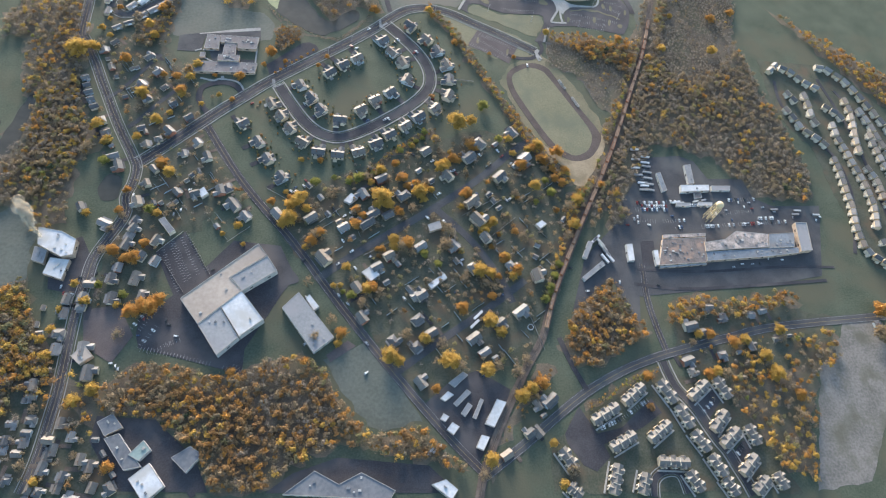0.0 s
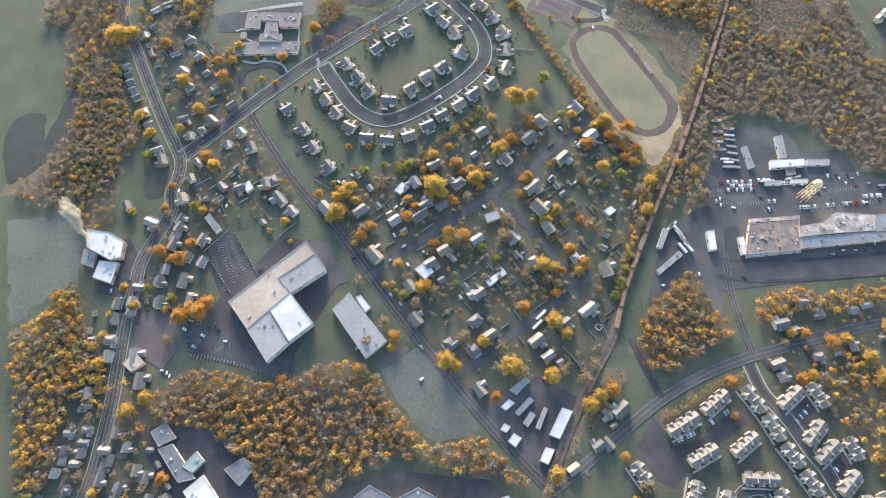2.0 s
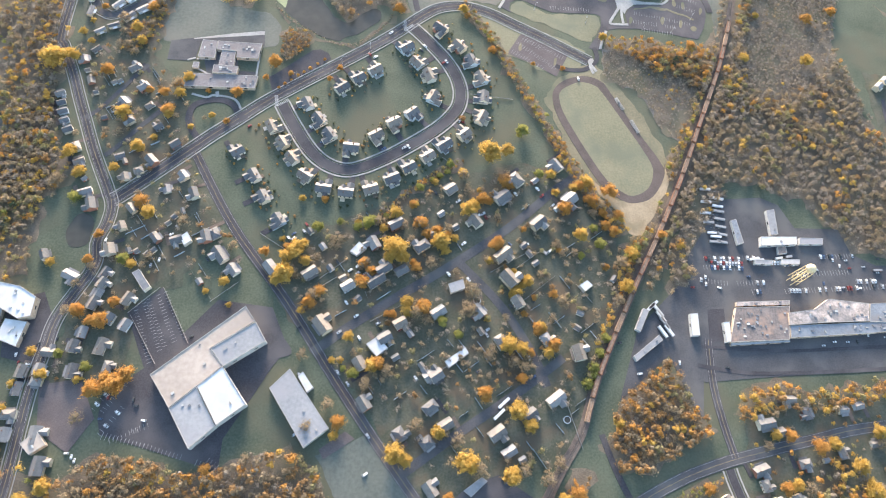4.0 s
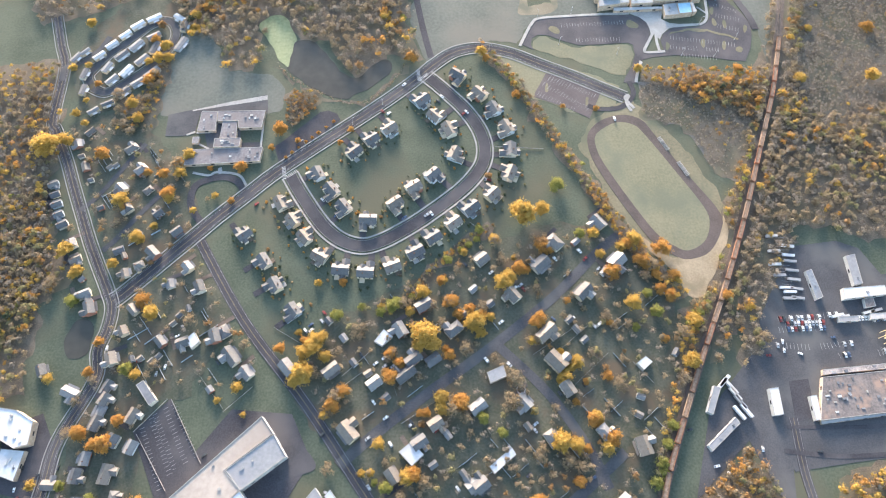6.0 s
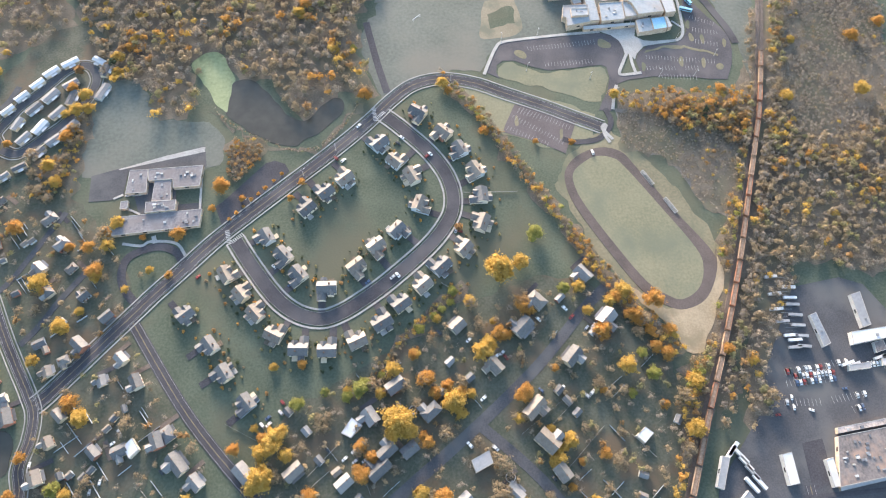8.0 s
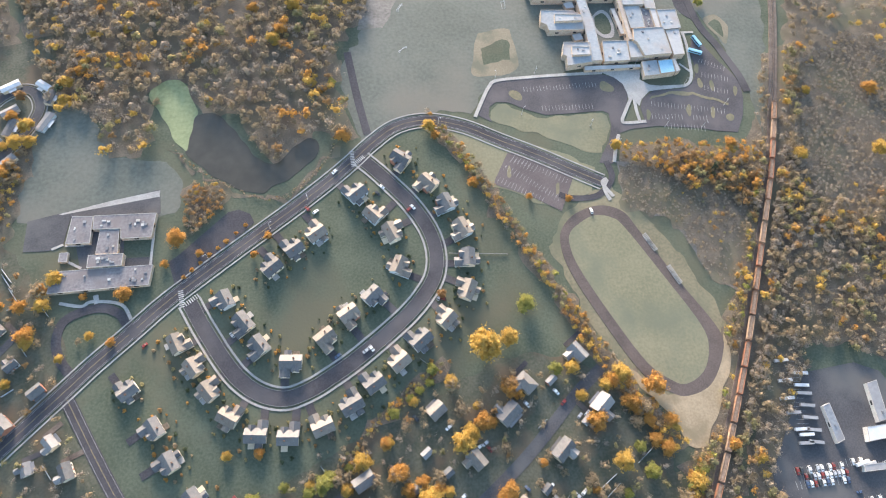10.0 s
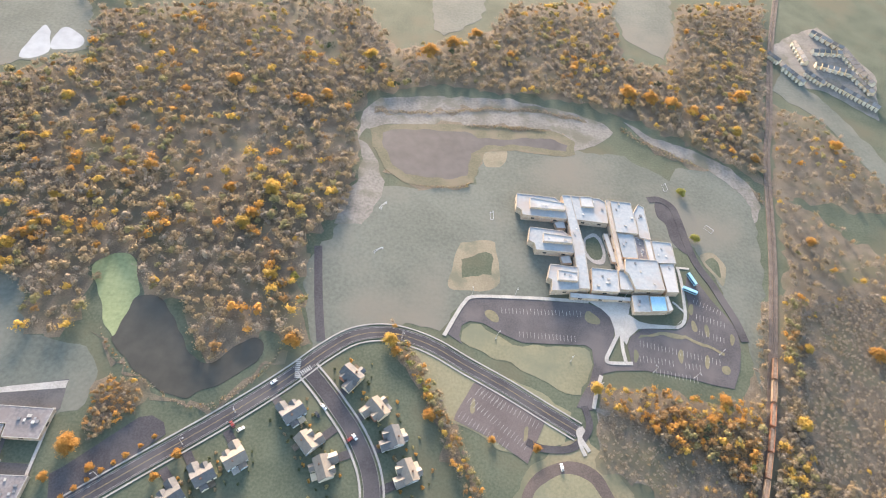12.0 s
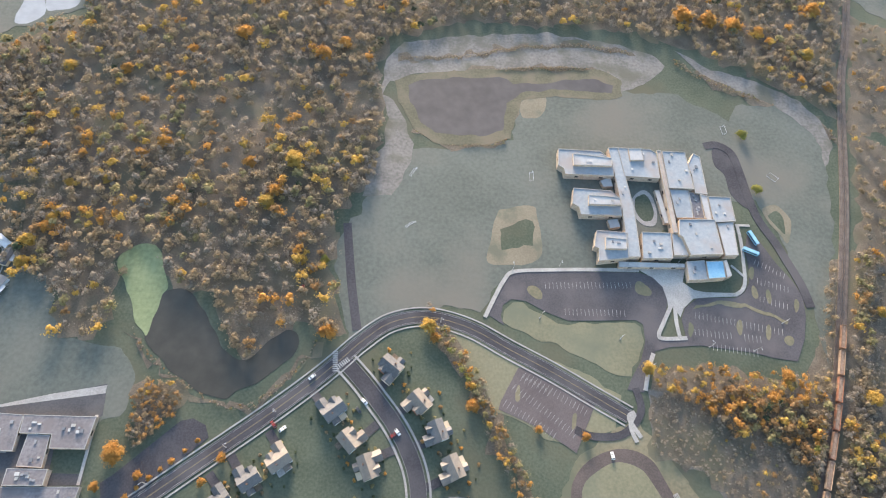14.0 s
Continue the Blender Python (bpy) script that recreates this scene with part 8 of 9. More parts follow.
# ---- single trees ----
place_trees([(120.4, -135.8, 10.2, 0), (157.2, -128.3, 7.2, 0), (179.6, -99.6, 7.5, 0), (191.9, -89.1, 6, 1), (120.7, -103.6, 5.7, 0), (43.6, -139.4, 7, 0), (37.1, -158.4, 8.4, 0), (20.2, -139.2, 4.3, 1), (58.7, -174.6, 6, 2), (96.6, -163.7, 5.7, 1), (98.3, -146.3, 4.3, 2), (129.6, -179.1, 5.3, 0), (137.3, -187.4, 6.8, 2), (118.6, -189, 3.7, 1), (87.1, -206.5, 4.4, 0), (105.1, -227.6, 5.8, 0), (139.1, -113.4, 5.7, 2), (148.8, -147.2, 5.9, 2), (137.2, -150.4, 4.3, 1), (180.2, -168.4, 6.2, 2), (174.6, -187.5, 6.1, 2), (200.1, -130.5, 5.7, 1), (214, -169.9, 5.5, 0), (224.2, -161.8, 4.8, 0)])
place_trees([(215.5, -215, 5.4, 0), (222.3, -218.2, 3.5, 1), (235.3, -218.4, 5, 0), (208.4, -225.3, 5.7, 2), (193.2, -216.6, 4.6, 2), (228.9, -200, 5.5, 1), (260.3, -95.5, 6.6, 1), (271, -120.3, 6.4, 0), (264.6, -135.6, 4.2, 2), (199.8, -44.4, 10.8, 0), (215.7, -40.5, 6.4, 0), (230.3, -19.5, 6.6, 3), (211.8, -69.6, 6.1, 4), (176.9, -65.8, 5.6, 2), (165.7, -55.1, 3.9, 3), (251.8, -63, 5, 0), (183.7, -93.7, 5.1, 0), (115.6, -131.6, 3.9, 0), (92.7, -159.7, 3.1, 1), (59.5, -117.5, 4.8, 3), (72, -127.6, 3.9, 2), (51.8, -147.1, 4.7, 0), (76.9, -112, 3.2, 3), (98.9, -113, 5.6, 3)])
place_trees([(111.2, -117.6, 4, 0), (127.1, -114.6, 5.6, 2), (133.3, -126.8, 4.4, 2), (163.2, -116.7, 4.9, 2), (115.7, -164.7, 3.1, 2), (241.8, -62.5, 4.5, 3), (-87.6, -196.4, 6.9, 1), (-106.1, -188.2, 5.4, 1), (-81.6, -182.2, 4.8, 1), (-70.6, -108.7, 6.2, 0), (-70, -241.6, 8.6, 1), (-63.3, -234.6, 6.2, 1), (-104.4, -68.5, 4.3, 0), (-78.5, -98.9, 5.8, 1), (-103.8, -127.3, 3.8, 1), (-43, -115.4, 5.7, 2), (-6.7, -164.7, 4.3, 0), (-3.5, -135.3, 4.7, 2), (-172.1, 38, 11.2, 0), (-158, 43.1, 4.9, 0), (-127.8, 28.2, 6.3, 1), (-106.9, -14.9, 7, 0), (-68.1, 17.3, 6, 2), (-59.6, 24.3, 5.2, 0)])
place_trees([(-71.5, -10.6, 6, 1), (-90.5, -47, 5.5, 0), (-140, -55.1, 6.4, 0), (-128.8, -73.2, 4.9, 0), (-17, 10.7, 4.3, 1), (11.7, 45.6, 5.8, 1), (-124.8, 88.3, 6.3, 2), (-97.3, 108.6, 6.1, 2), (-92.3, 140.5, 5.8, 0), (-100.4, 166.8, 4.4, 4), (-61.2, 193.4, 4.2, 0), (-71.1, 175.3, 5.9, 0), (-62.8, -146.2, 4.9, 2), (-82.1, -148, 4.9, 3), (-102.9, -154.2, 3.8, 2), (-127.4, -96.4, 5.3, 3), (-144.6, -80.8, 6.4, 2), (-1.5, -182.9, 2.3, 0), (-19.4, -172.5, 2.7, 0), (92.7, -175.3, 1.9, 2), (45.5, -91.9, 3.2, 0), (63.5, -92.3, 3.6, 1), (177.6, -7.1, 3.3, 4), (140.8, -156.4, 3.1, 2)])
place_trees([(305.9, -100.4, 4.9, 1), (285.6, -99.1, 4.4, 2), (300.9, -78.6, 7.3, 1), (281.5, -68.9, 6.3, 0), (290.7, -91.1, 6.2, 2), (135.9, -95.2, 3.7, 0), (142.4, -111.6, 4.9, 1), (95.6, -150, 4.7, 2), (75.7, -224, 2.9, 0), (198.4, -144, 4.1, 2), (182.6, -174.2, 5.1, 2), (216.3, -229, 5.3, 2), (168.3, -204.7, 3.8, 3), (156.4, -194.3, 4.5, 3), (115.7, -195.9, 2.6, 4), (90.3, -116.5, 4, 3), (102, -110, 4.4, 3), (286.1, -88.6, 5.4, 1), (299.1, -116.4, 5.2, 1), (251.2, -127, 3.8, 2), (254.2, -136.9, 3.8, 2), (283.3, -113.2, 3.9, 3), (280.5, -206.6, 4.4, 3), (274.6, -218.2, 4.4, 3)])
place_trees([(268.7, -229.7, 4.7, 3), (262.6, -241.3, 4.6, 3), (140.5, -78.9, 3.8, 3), (152.9, -73.2, 3.4, 0), (90.9, -112.6, 3.2, 0), (61.3, -143.2, 3.5, 2), (76.3, -133.7, 3.9, 2), (55, -184.5, 3.8, 2), (167.8, -154.1, 3.6, 2), (190.8, -192.2, 2.7, 0), (205.8, -191, 3.5, 2), (228.4, -174.4, 2.8, 1), (256.5, -160.4, 3.7, 2), (241.4, -190.9, 3.9, 2), (357.4, -151.5, 6.9, 2), (354.2, -127.4, 4.4, 0), (340.3, -118.8, 4.9, 1), (343.6, -139.2, 4, 2), (382.1, -64.6, 4.2, 2), (286.7, -127.5, 5.1, 3), (312.1, -135.8, 6.1, 0), (316.9, -130.2, 4.3, 3), (301, -144.7, 6.8, 2), (302.9, -164.9, 6.7, 0)])
place_trees([(295.6, -176.1, 5.8, 2), (288.8, -147.4, 3.4, 1), (250.7, -177.7, 5.2, 2), (243.9, -171.3, 4, 1), (270.1, -138, 3.4, 3), (82.1, -268, 5.3, 1), (74.8, -255.4, 5.3, 2), (121.7, -289.5, 7.7, 0), (129.4, -293.6, 4.9, 0), (171, -295.1, 8.9, 0), (179.9, -300.2, 6.9, 2), (209, -260.6, 7.3, 0), (217.2, -271, 5.7, 0), (185.8, -248.9, 6.3, 1), (205.5, -212.7, 7.5, 0), (239.6, -212, 6.1, 1), (201.8, -304.1, 7, 0), (210.9, -301, 6, 2), (157.8, -317.8, 4.3, 1), (237, -320.9, 6, 0), (247.4, -316.7, 6, 1), (227.7, -327.4, 6.9, 0), (239.3, -327.9, 4.9, 2), (196.5, -374.9, 6.5, 0)])
place_trees([(190, -385.3, 5.4, 2), (282.4, -269.7, 4.7, 0), (100.6, -242.1, 6, 2), (91.1, -233.6, 4.5, 3), (116.1, -232.1, 5.6, 2), (79.9, -276.8, 3.8, 0), (151.7, -275, 5.5, 0), (165.7, -280.4, 6, 2), (137.7, -269.5, 5, 2), (61.3, -270.9, 5.7, 2), (236, -296.8, 6.1, 2), (226.8, -306.3, 6.5, 2), (-90.1, -263.7, 5.2, 2), (-2.2, -297.3, 4, 1), (-82.7, -245.3, 7.1, 1), (-75.4, -238.4, 6.3, 1), (-119.3, -234.6, 5.2, 0), (-136.4, -241.3, 3.4, 0), (-139.2, -257.4, 3.8, 0), (-145.3, -266.2, 4.2, 0), (-138.6, -279.7, 5.4, 0), (-100.6, -307.1, 5.9, 0), (-112.5, -314.7, 5.8, 0), (-137.8, -319.3, 4.7, 2)])
place_trees([(-138.3, -358.9, 5.2, 2), (-127.3, -370.4, 4.1, 0), (-105.2, -354.1, 4, 2), (-81.4, -363.1, 4.9, 1), (-95.2, -369.4, 3.6, 2), (344, -387.7, 4.3, 2), (336.8, -340.9, 4, 4), (332.4, -362.6, 3, 1), (340.4, -314.8, 4.6, 1), (390.6, -286.4, 4.7, 2), (430.5, -287.6, 6.4, 1), (441.7, -285, 5.4, 0), (479.4, -277.3, 5.9, 0), (478.9, -285.6, 5.3, 2), (456.2, -301.5, 6.6, 0), (460.5, -317.2, 7.8, 0), (414.6, -316, 6.2, 2), (409.4, -278.9, 5.3, 1), (398.5, -278.5, 4.7, 0), (476.9, -337.2, 5.8, 1), (471.4, -356, 6.8, 2), (260.1, -385.8, 6.6, 2), (251.5, -396.6, 4.6, 0), (248.3, -365.2, 3.8, 0)])
place_trees([(626.2, -254.8, 11.9, 1), (591.2, -262.3, 9, 1), (405.7, -313.3, 5.2, 0), (397.4, -315.4, 5.1, 1), (581.3, -285.2, 9.5, 2), (10.8, 47.2, 5.7, 1), (-18.3, 10.8, 5.1, 1), (121.2, 116.7, 5.9, 1), (101.3, 165.6, 3.9, 0), (108.4, 160.1, 3.5, 1), (115.6, 166.8, 3.2, 3), (-8, 155.4, 3.8, 2), (-2.4, 255.5, 5.9, 1), (-16, 246.4, 5, 1), (-57.9, 221.1, 3.3, 0), (-33.2, 224.1, 4.1, 0), (-58.5, 198.9, 3.7, 0), (-62.2, 186.1, 4.9, 1), (88.9, 244, 7, 0), (73.3, 209, 5.8, 0), (58.5, 241.2, 5.1, 1), (79.6, 217.6, 5.9, 1), (75.8, 206.5, 4.2, 0), (423.5, 230.2, 4, 3)])
place_trees([(424.2, 280.2, 4.3, 3), (369.9, 164.1, 2.7, 2), (183.1, 121.4, 5.3, 0), (187.2, 114.3, 3.8, 1), (208.6, 72.4, 4.2, 1), (318.2, 95.5, 4.7, 0), (355.1, 75.7, 3.5, 1), (394.7, 76.8, 4.8, 1), (410.6, 75.9, 4.4, 1), (406.8, 90.9, 4.9, 1), (457.6, 77.5, 5.8, 0), (484.5, 135.1, 4, 0), (538.2, 133.7, 6.2, 1), (522.1, 77.2, 6.9, 0), (526.8, 236.3, 5, 1), (602.6, 361.1, 6.5, 1), (68.8, 43.8, 3.1, 1), (59.8, 31, 2.7, 1), (25.9, 34.9, 2.8, 1), (4.6, 29.3, 2.9, 1), (215.1, 74.2, 2.9, 1), (247.2, 59, 2.5, 1), (274.4, 54.7, 2.9, 1), (569.3, 145.9, 6, 1)])
place_trees([(101.9, 344.5, 7.1, 1), (117.1, 358.1, 6.3, 1), (39.3, 364.3, 7, 1), (2.1, 345.7, 4.7, 1), (-42.3, 323.6, 4.9, 1), (-83, 323.3, 5.5, 0), (90.8, 409.7, 5, 1), (152.8, 421.1, 7, 0), (207.3, 436.1, 8.6, 1), (230.2, 454.4, 7.6, 1), (254.3, 473.7, 7.1, 1), (400.7, 404.4, 8.7, 1), (422.3, 399.8, 8.5, 1), (443.6, 395.1, 8.5, 1), (464.5, 390.1, 6.5, 1), (501.4, 365.9, 6.3, 0), (509.1, 331.1, 4.9, 1), (523, 420.5, 7.1, 1), (45.2, -135.4, 6.2, 0), (37.2, -143.4, 5.8, 0), (30.8, -162.6, 5.3, 0), (44.7, -157, 4.9, 2), (37.4, -134.7, 3.5, 1), (32.9, -128.4, 2.8, 0)])
place_trees([(49.7, -132.2, 4.3, 0), (71.6, -132.4, 4.3, 2), (77.9, -127.9, 4.3, 2), (56.9, -180.6, 5.7, 1), (51.4, -186.5, 3.3, 0), (64.4, -171.5, 4.9, 1), (96.4, -147.3, 4.6, 1), (102.3, -154.3, 4.6, 1), (115.8, -143.3, 5.1, 0), (126.3, -142.8, 5.9, 0), (134.5, -146.4, 3.1, 1), (139.9, -112.2, 5.7, 1), (145.3, -121.6, 4.4, 1), (134.7, -95, 4.1, 1), (106.8, -111.5, 5.2, 2), (96.9, -112.9, 4, 2), (112.7, -105.8, 2.8, 3), (129.1, -186.9, 4.9, 0), (142, -183.7, 6.8, 1), (145, -193.6, 5.3, 2), (114.9, -188.8, 3, 1), (108.8, -226.9, 5.9, 1), (91.2, -218.4, 3.3, 2), (81.8, -224.1, 2.9, 0)])
place_trees([(84.1, -230, 2.6, 3), (54.8, -220, 5.1, 2), (155.1, -128.9, 7.2, 0), (161.9, -122.6, 4.1, 1), (153.3, -118.2, 4.4, 1), (159.7, -136.2, 4.4, 0), (167.9, -125, 3.6, 0), (179.9, -80.9, 4.7, 2), (189.8, -79.4, 2.6, 0), (185.7, -95.8, 4.6, 0), (197.9, -90.2, 3.4, 1), (210.9, -71.7, 5.7, 1), (215.9, -75.1, 3.9, 1), (203.4, -104.8, 3.8, 2), (202.1, -128.5, 5.7, 1), (195.3, -143.9, 3.6, 0), (213.7, -152.4, 2.8, 0), (211.7, -172.9, 4.3, 0), (224.4, -159.4, 4, 0), (219.7, -164.7, 3.2, 0), (235, -155.4, 4, 2), (240.2, -156.3, 3.3, 2), (250.8, -176.5, 4.5, 2), (248.3, -129.5, 3.8, 2)])
place_trees([(252.1, -133.7, 2.9, 1), (235.2, -122.2, 3, 2), (224.1, -115.7, 3, 1), (228.2, -111.9, 3.4, 2), (254, -80.4, 4, 0), (270.5, -75, 4.5, 0), (276, -73, 5, 1), (281.6, -86.3, 4.9, 1), (287.3, -91.7, 4.1, 1), (292.5, -99.5, 4, 1), (293.2, -110.7, 4.8, 1), (283.7, -99, 4, 2), (178.5, -185.8, 6.9, 2), (147.1, -203.5, 3.4, 2), (231.3, -198.2, 4.7, 0), (233.2, -203.1, 3.1, 1), (219.3, -187.7, 2.8, 1), (211, -224.7, 4.2, 2), (220.1, -223.3, 3.5, 2), (214.1, -237.6, 4.5, 1), (190.7, -221.5, 5.3, 2), (196.8, -231.7, 2.6, 2), (281.2, -206.6, 3.6, 3), (268.5, -234.6, 3.9, 3)])
place_trees([(150.8, -70.9, 3, 3), (157.1, -67, 3, 3), (163.5, -62.9, 3, 3), (176.1, -63.5, 4.4, 0), (146.9, -87.6, 3.8, 2), (-101.8, -21.3, 4.3, 1), (-77.6, 8.1, 4.7, 1), (-90.6, 9.7, 3.9, 1), (-65.3, 7.5, 5.1, 0), (-67.4, 18.3, 4.3, 1), (-70.6, -14.8, 4.7, 0), (-88.3, -49.4, 4.7, 0), (-79.1, -38.4, 3.4, 0), (-183, 40.9, 5.3, 0), (-163.3, 45.1, 5.5, 0), (-157.5, 71.3, 3.9, 0), (-152.1, 84.9, 2.9, 0), (-148.7, 60.9, 3.3, 0), (-122.8, 72.8, 4.9, 2), (-112.2, 78.5, 5.3, 0), (-116.4, 57.7, 5.3, 2), (-105.7, 63.1, 4.9, 0), (-124.2, 59.8, 4, 2), (-110.6, 50.4, 4.4, 2)])
place_trees([(-102.6, 71.9, 4, 2), (-100.4, 84.1, 4.8, 2), (-99.1, 96.8, 4.8, 2), (-99.2, 110.1, 4.4, 1), (-93.6, 99.7, 4.4, 2), (-92.2, 120.1, 3.5, 2), (-138.6, 23.7, 3.7, 2), (-140.6, -36.7, 3.6, 2), (-51.4, -26.2, 3, 0), (-35.9, -14.1, 3, 0), (-41.8, -16.5, 2.5, 2), (-23.2, -19.2, 3, 1), (-42.2, 11.7, 2.6, 1), (-117.3, -33.4, 4, 2), (-106.8, -33.3, 3.9, 2), (-64.7, -15.9, 3.4, 2), (-133.5, -151.1, 3.9, 0), (-107.6, -148.3, 3.8, 1), (-111.6, -167.6, 4.2, 2), (-114, -188.3, 4.6, 2), (-104.8, -189.3, 4.6, 1), (-95.4, -196.1, 4.9, 1), (-75.7, -151.5, 4.1, 0), (-67.8, -152.8, 3.6, 2)])
place_trees([(-130.6, -74.8, 4.4, 0), (-146, -85.9, 5.5, 2), (-111.8, -220.2, 3.7, 3), (-129.6, -218.8, 3.8, 0), (-91.6, -229.3, 4, 3), (-95.3, -237.7, 3.6, 0)])

place_trees([(-70.3, 160.5, 5, 0), (-103.7, 149.7, 4.5, 1), (-145.1, 101.8, 3.5, 1), (-97.4, 127.2, 6, 0), (-88.7, 127.2, 5, 0), (-105.7, 124.2, 4, 0), (-169.5, 120.3, 4, 0), (-156.9, 122.6, 3.5, 0), (-101.9, 103.3, 6, 1), (-162.5, 171.5, 5, 0)])

place_trees([(54.2, 53, 1.6, 1), (48.2, 47.7, 1.3, 1), (42.2, 42.1, 1.9, 1), (37, 37.8, 1.5, 1), (31.8, 33.5, 1.8, 1), (26.4, 28.4, 1.4, 1), (21.4, 23.9, 1.7, 1), (16.5, 19.4, 1.3, 1)])

# ---- weathered fences between the garden plots, too many to count ----
FENCE_RNG = random.Random(12)
bm = bmesh.new()
for plot in ([(50.9, -122.8), (113.8, -92.8), (176.4, -66.5), (262.8, -66.5), (304.9, -124.2), (283.6, -203), (248.7, -256.9), (81.9, -242.6)], [(90.8, -235.6), (165.1, -205.2), (239.3, -204.3), (266.3, -244), (242.1, -296.9), (144.7, -328.5)], [(-97.9, -105), (-46.7, -56.2), (13.2, -143.9), (-39.1, -168.1), (-61.6, -174.3)], [(-140, 40), (-85, 36), (-50.3, -11.8), (-91.7, -82), (-118, -40)]):
    for _ in range(60):
        x, y = FENCE_RNG.uniform(min(p[0] for p in plot), max(p[0] for p in plot)), FENCE_RNG.uniform(min(p[1] for p in plot), max(p[1] for p in plot))
        way = radians(34 + FENCE_RNG.choice((0, 90)) + FENCE_RNG.uniform(-3, 3))
        run, half, high = Vector((math.cos(way), math.sin(way))), FENCE_RNG.uniform(3, 8), FENCE_RNG.uniform(0.9, 1.7)
        ends = [Vector((x, y)) + run * half * k / 3 for k in range(-3, 4)]
        xs, ys = np.array([e.x for e in ends]), np.array([e.y for e in ends])
        if inside(plot, xs, ys).all() and clear_ground(xs, ys).all() and all(math.dist(e, spot[:2]) > spot[2] + 1.5 for e in ends for spot in HOUSE_SPOTS):
            strip(bm, [ends[0], ends[-1]], 0.06, -0.06, -0.1, high)
            for e in ends:
                box(bm, e.x - 0.1, e.x + 0.1, e.y - 0.1, e.y + 0.1, -0.1, high + 0.12)
tagged(part("garden_fences", bm, siding_blue), "weathered grey timber fences between garden plots", "fence", kind="stuff")

# ---- shrubs in the front gardens ----
corners, slots = [], []
for x, y, s in SHRUBS:
    q = np.concatenate([clumps(TREE_RNG, 3, 1.0, 0.9, 0.1, 0.7), leaf_cloud(TREE_RNG, 20, 1.0, 1.4, 0.1, 0.35)]) * s
    corners.append(q + (x, y, 0))
    slots.append(np.full(len(q), TREE_RNG.choice((0, 1, 2, 3, 3, 4, 4))))
tagged(new("shrubs", triangles("shrubs", np.concatenate(corners), np.concatenate(slots), [leaf_orange, leaf_rust, leaf_brown, leaf_olive, leaf_dark])), "small autumn shrubs in the front gardens", "shrubs", kind="stuff")

# ---- thin brown garden trees, too many and too alike to count ----
corners, slots = [], []
for x, y, radius in THIN_TREES:
    s = max(0.35, radius / 4.2)
    q = np.concatenate([twig_cloud(TREE_RNG, 40, 3.6, 5.0, 1.5, 0.13)] + [np.concatenate([leaf_cloud(TREE_RNG, 50, 1.7, 2.8, 0.0, 0.5), clumps(TREE_RNG, 2, 0.9, 1.8, 0.2, 0.6)]) + (math.cos(k * 2.4) * r, math.sin(k * 2.4) * r, 0.8 + 0.9 * (3.1 - r) + TREE_RNG.uniform(0, 0.9)) for k, r in enumerate((0.5, 1.2, 1.7, 2.1, 2.4, 2.7, 2.9, 3.1))])
    corners.append(q * s + (x, y, 0))
    slots.append(np.concatenate([np.zeros(40), np.ones(len(q) - 40)]))
tagged(new("garden_trees", triangles("garden_trees", np.concatenate(corners), np.concatenate(slots), [twig, leaf_brown])), "thinning brown garden trees among the houses", "trees", kind="stuff")

# ---- steam over the works ----
(steam_x, steam_y), (drift_x, drift_y) = [(-160.4, -179.3), (-177.1, -155.7)]
steam_mat = bpy.data.materials.new("steam")
steam_mat.use_nodes = True
steam_bsdf = steam_mat.node_tree.nodes["Principled BSDF"]
# white steam, with the warm tint of low sunlight put into its colour
steam_bsdf.inputs["Base Color"].default_value = (0.9, 0.8, 0.64, 1)
steam_bsdf.inputs["Roughness"].default_value, steam_bsdf.inputs["Alpha"].default_value = 1.0, 0.11
bm = bmesh.new()
puff_rng = random.Random(8)
for k in range(70):
    u = k / 70
    c = Vector((steam_x + (drift_x - steam_x) * u, steam_y + (drift_y - steam_y) * u, 8 + 13 * u))
    r = 1.0 + 4.2 * u
    c += Vector((puff_rng.uniform(-1, 1), puff_rng.uniform(-1, 1), puff_rng.uniform(-1, 1))) * r * 0.8
    made = bmesh.ops.create_icosphere(bm, subdivisions=2, radius=r * puff_rng.uniform(0.5, 0.9))["verts"]
    for v in made:
        v.co *= 1 + 0.35 * noise.noise(v.co * 0.9 + c)
        v.co += c
for f in bm.faces:
    f.smooth = True
tagged(part("steam_plume", bm, steam_mat), "pale drifting plume of steam over the dairy works", "steam", kind="stuff")


# ---- woods, kept clear of the railway ----
for pond_label in ("pond", "pond_algae", "basin"):
    remember([tuple(p) for p in WATERS[pond_label]], 0.16)
for p, q in zip(RAIL_LINE, RAIL_LINE[1:]):
    side = Vector((-(q - p).y, (q - p).x)).normalized() * 5.5
    remember([tuple(v) for v in (p + side, p - side, q - side, q + side)], 0.16)
EAST_CLEARING = [(491.6, 168.1), (546.2, 192.4), (585, 167), (548.6, 76), (493, 32.4), (454.8, 43.9), (460.9, 94.9)]
wood('south woods of rust, brown and yellow autumn trees', 1.5, MIX_RUST, [(-89.5, -324.4), (-102.1, -307.1), (-68.1, -286.5), (-0.9, -301.6), (20, -288.1), (51.5, -285), (67.5, -297.6), (87.9, -329.9), (105.5, -351.6), (141.3, -345.4), (158.1, -360.6), (180, -384.6), (148.3, -373.9), (79.4, -356.1), (46.5, -371.4), (27.5, -386), (-8.1, -384.1), (-23.6, -353), (-59.7, -331.3)], 11)
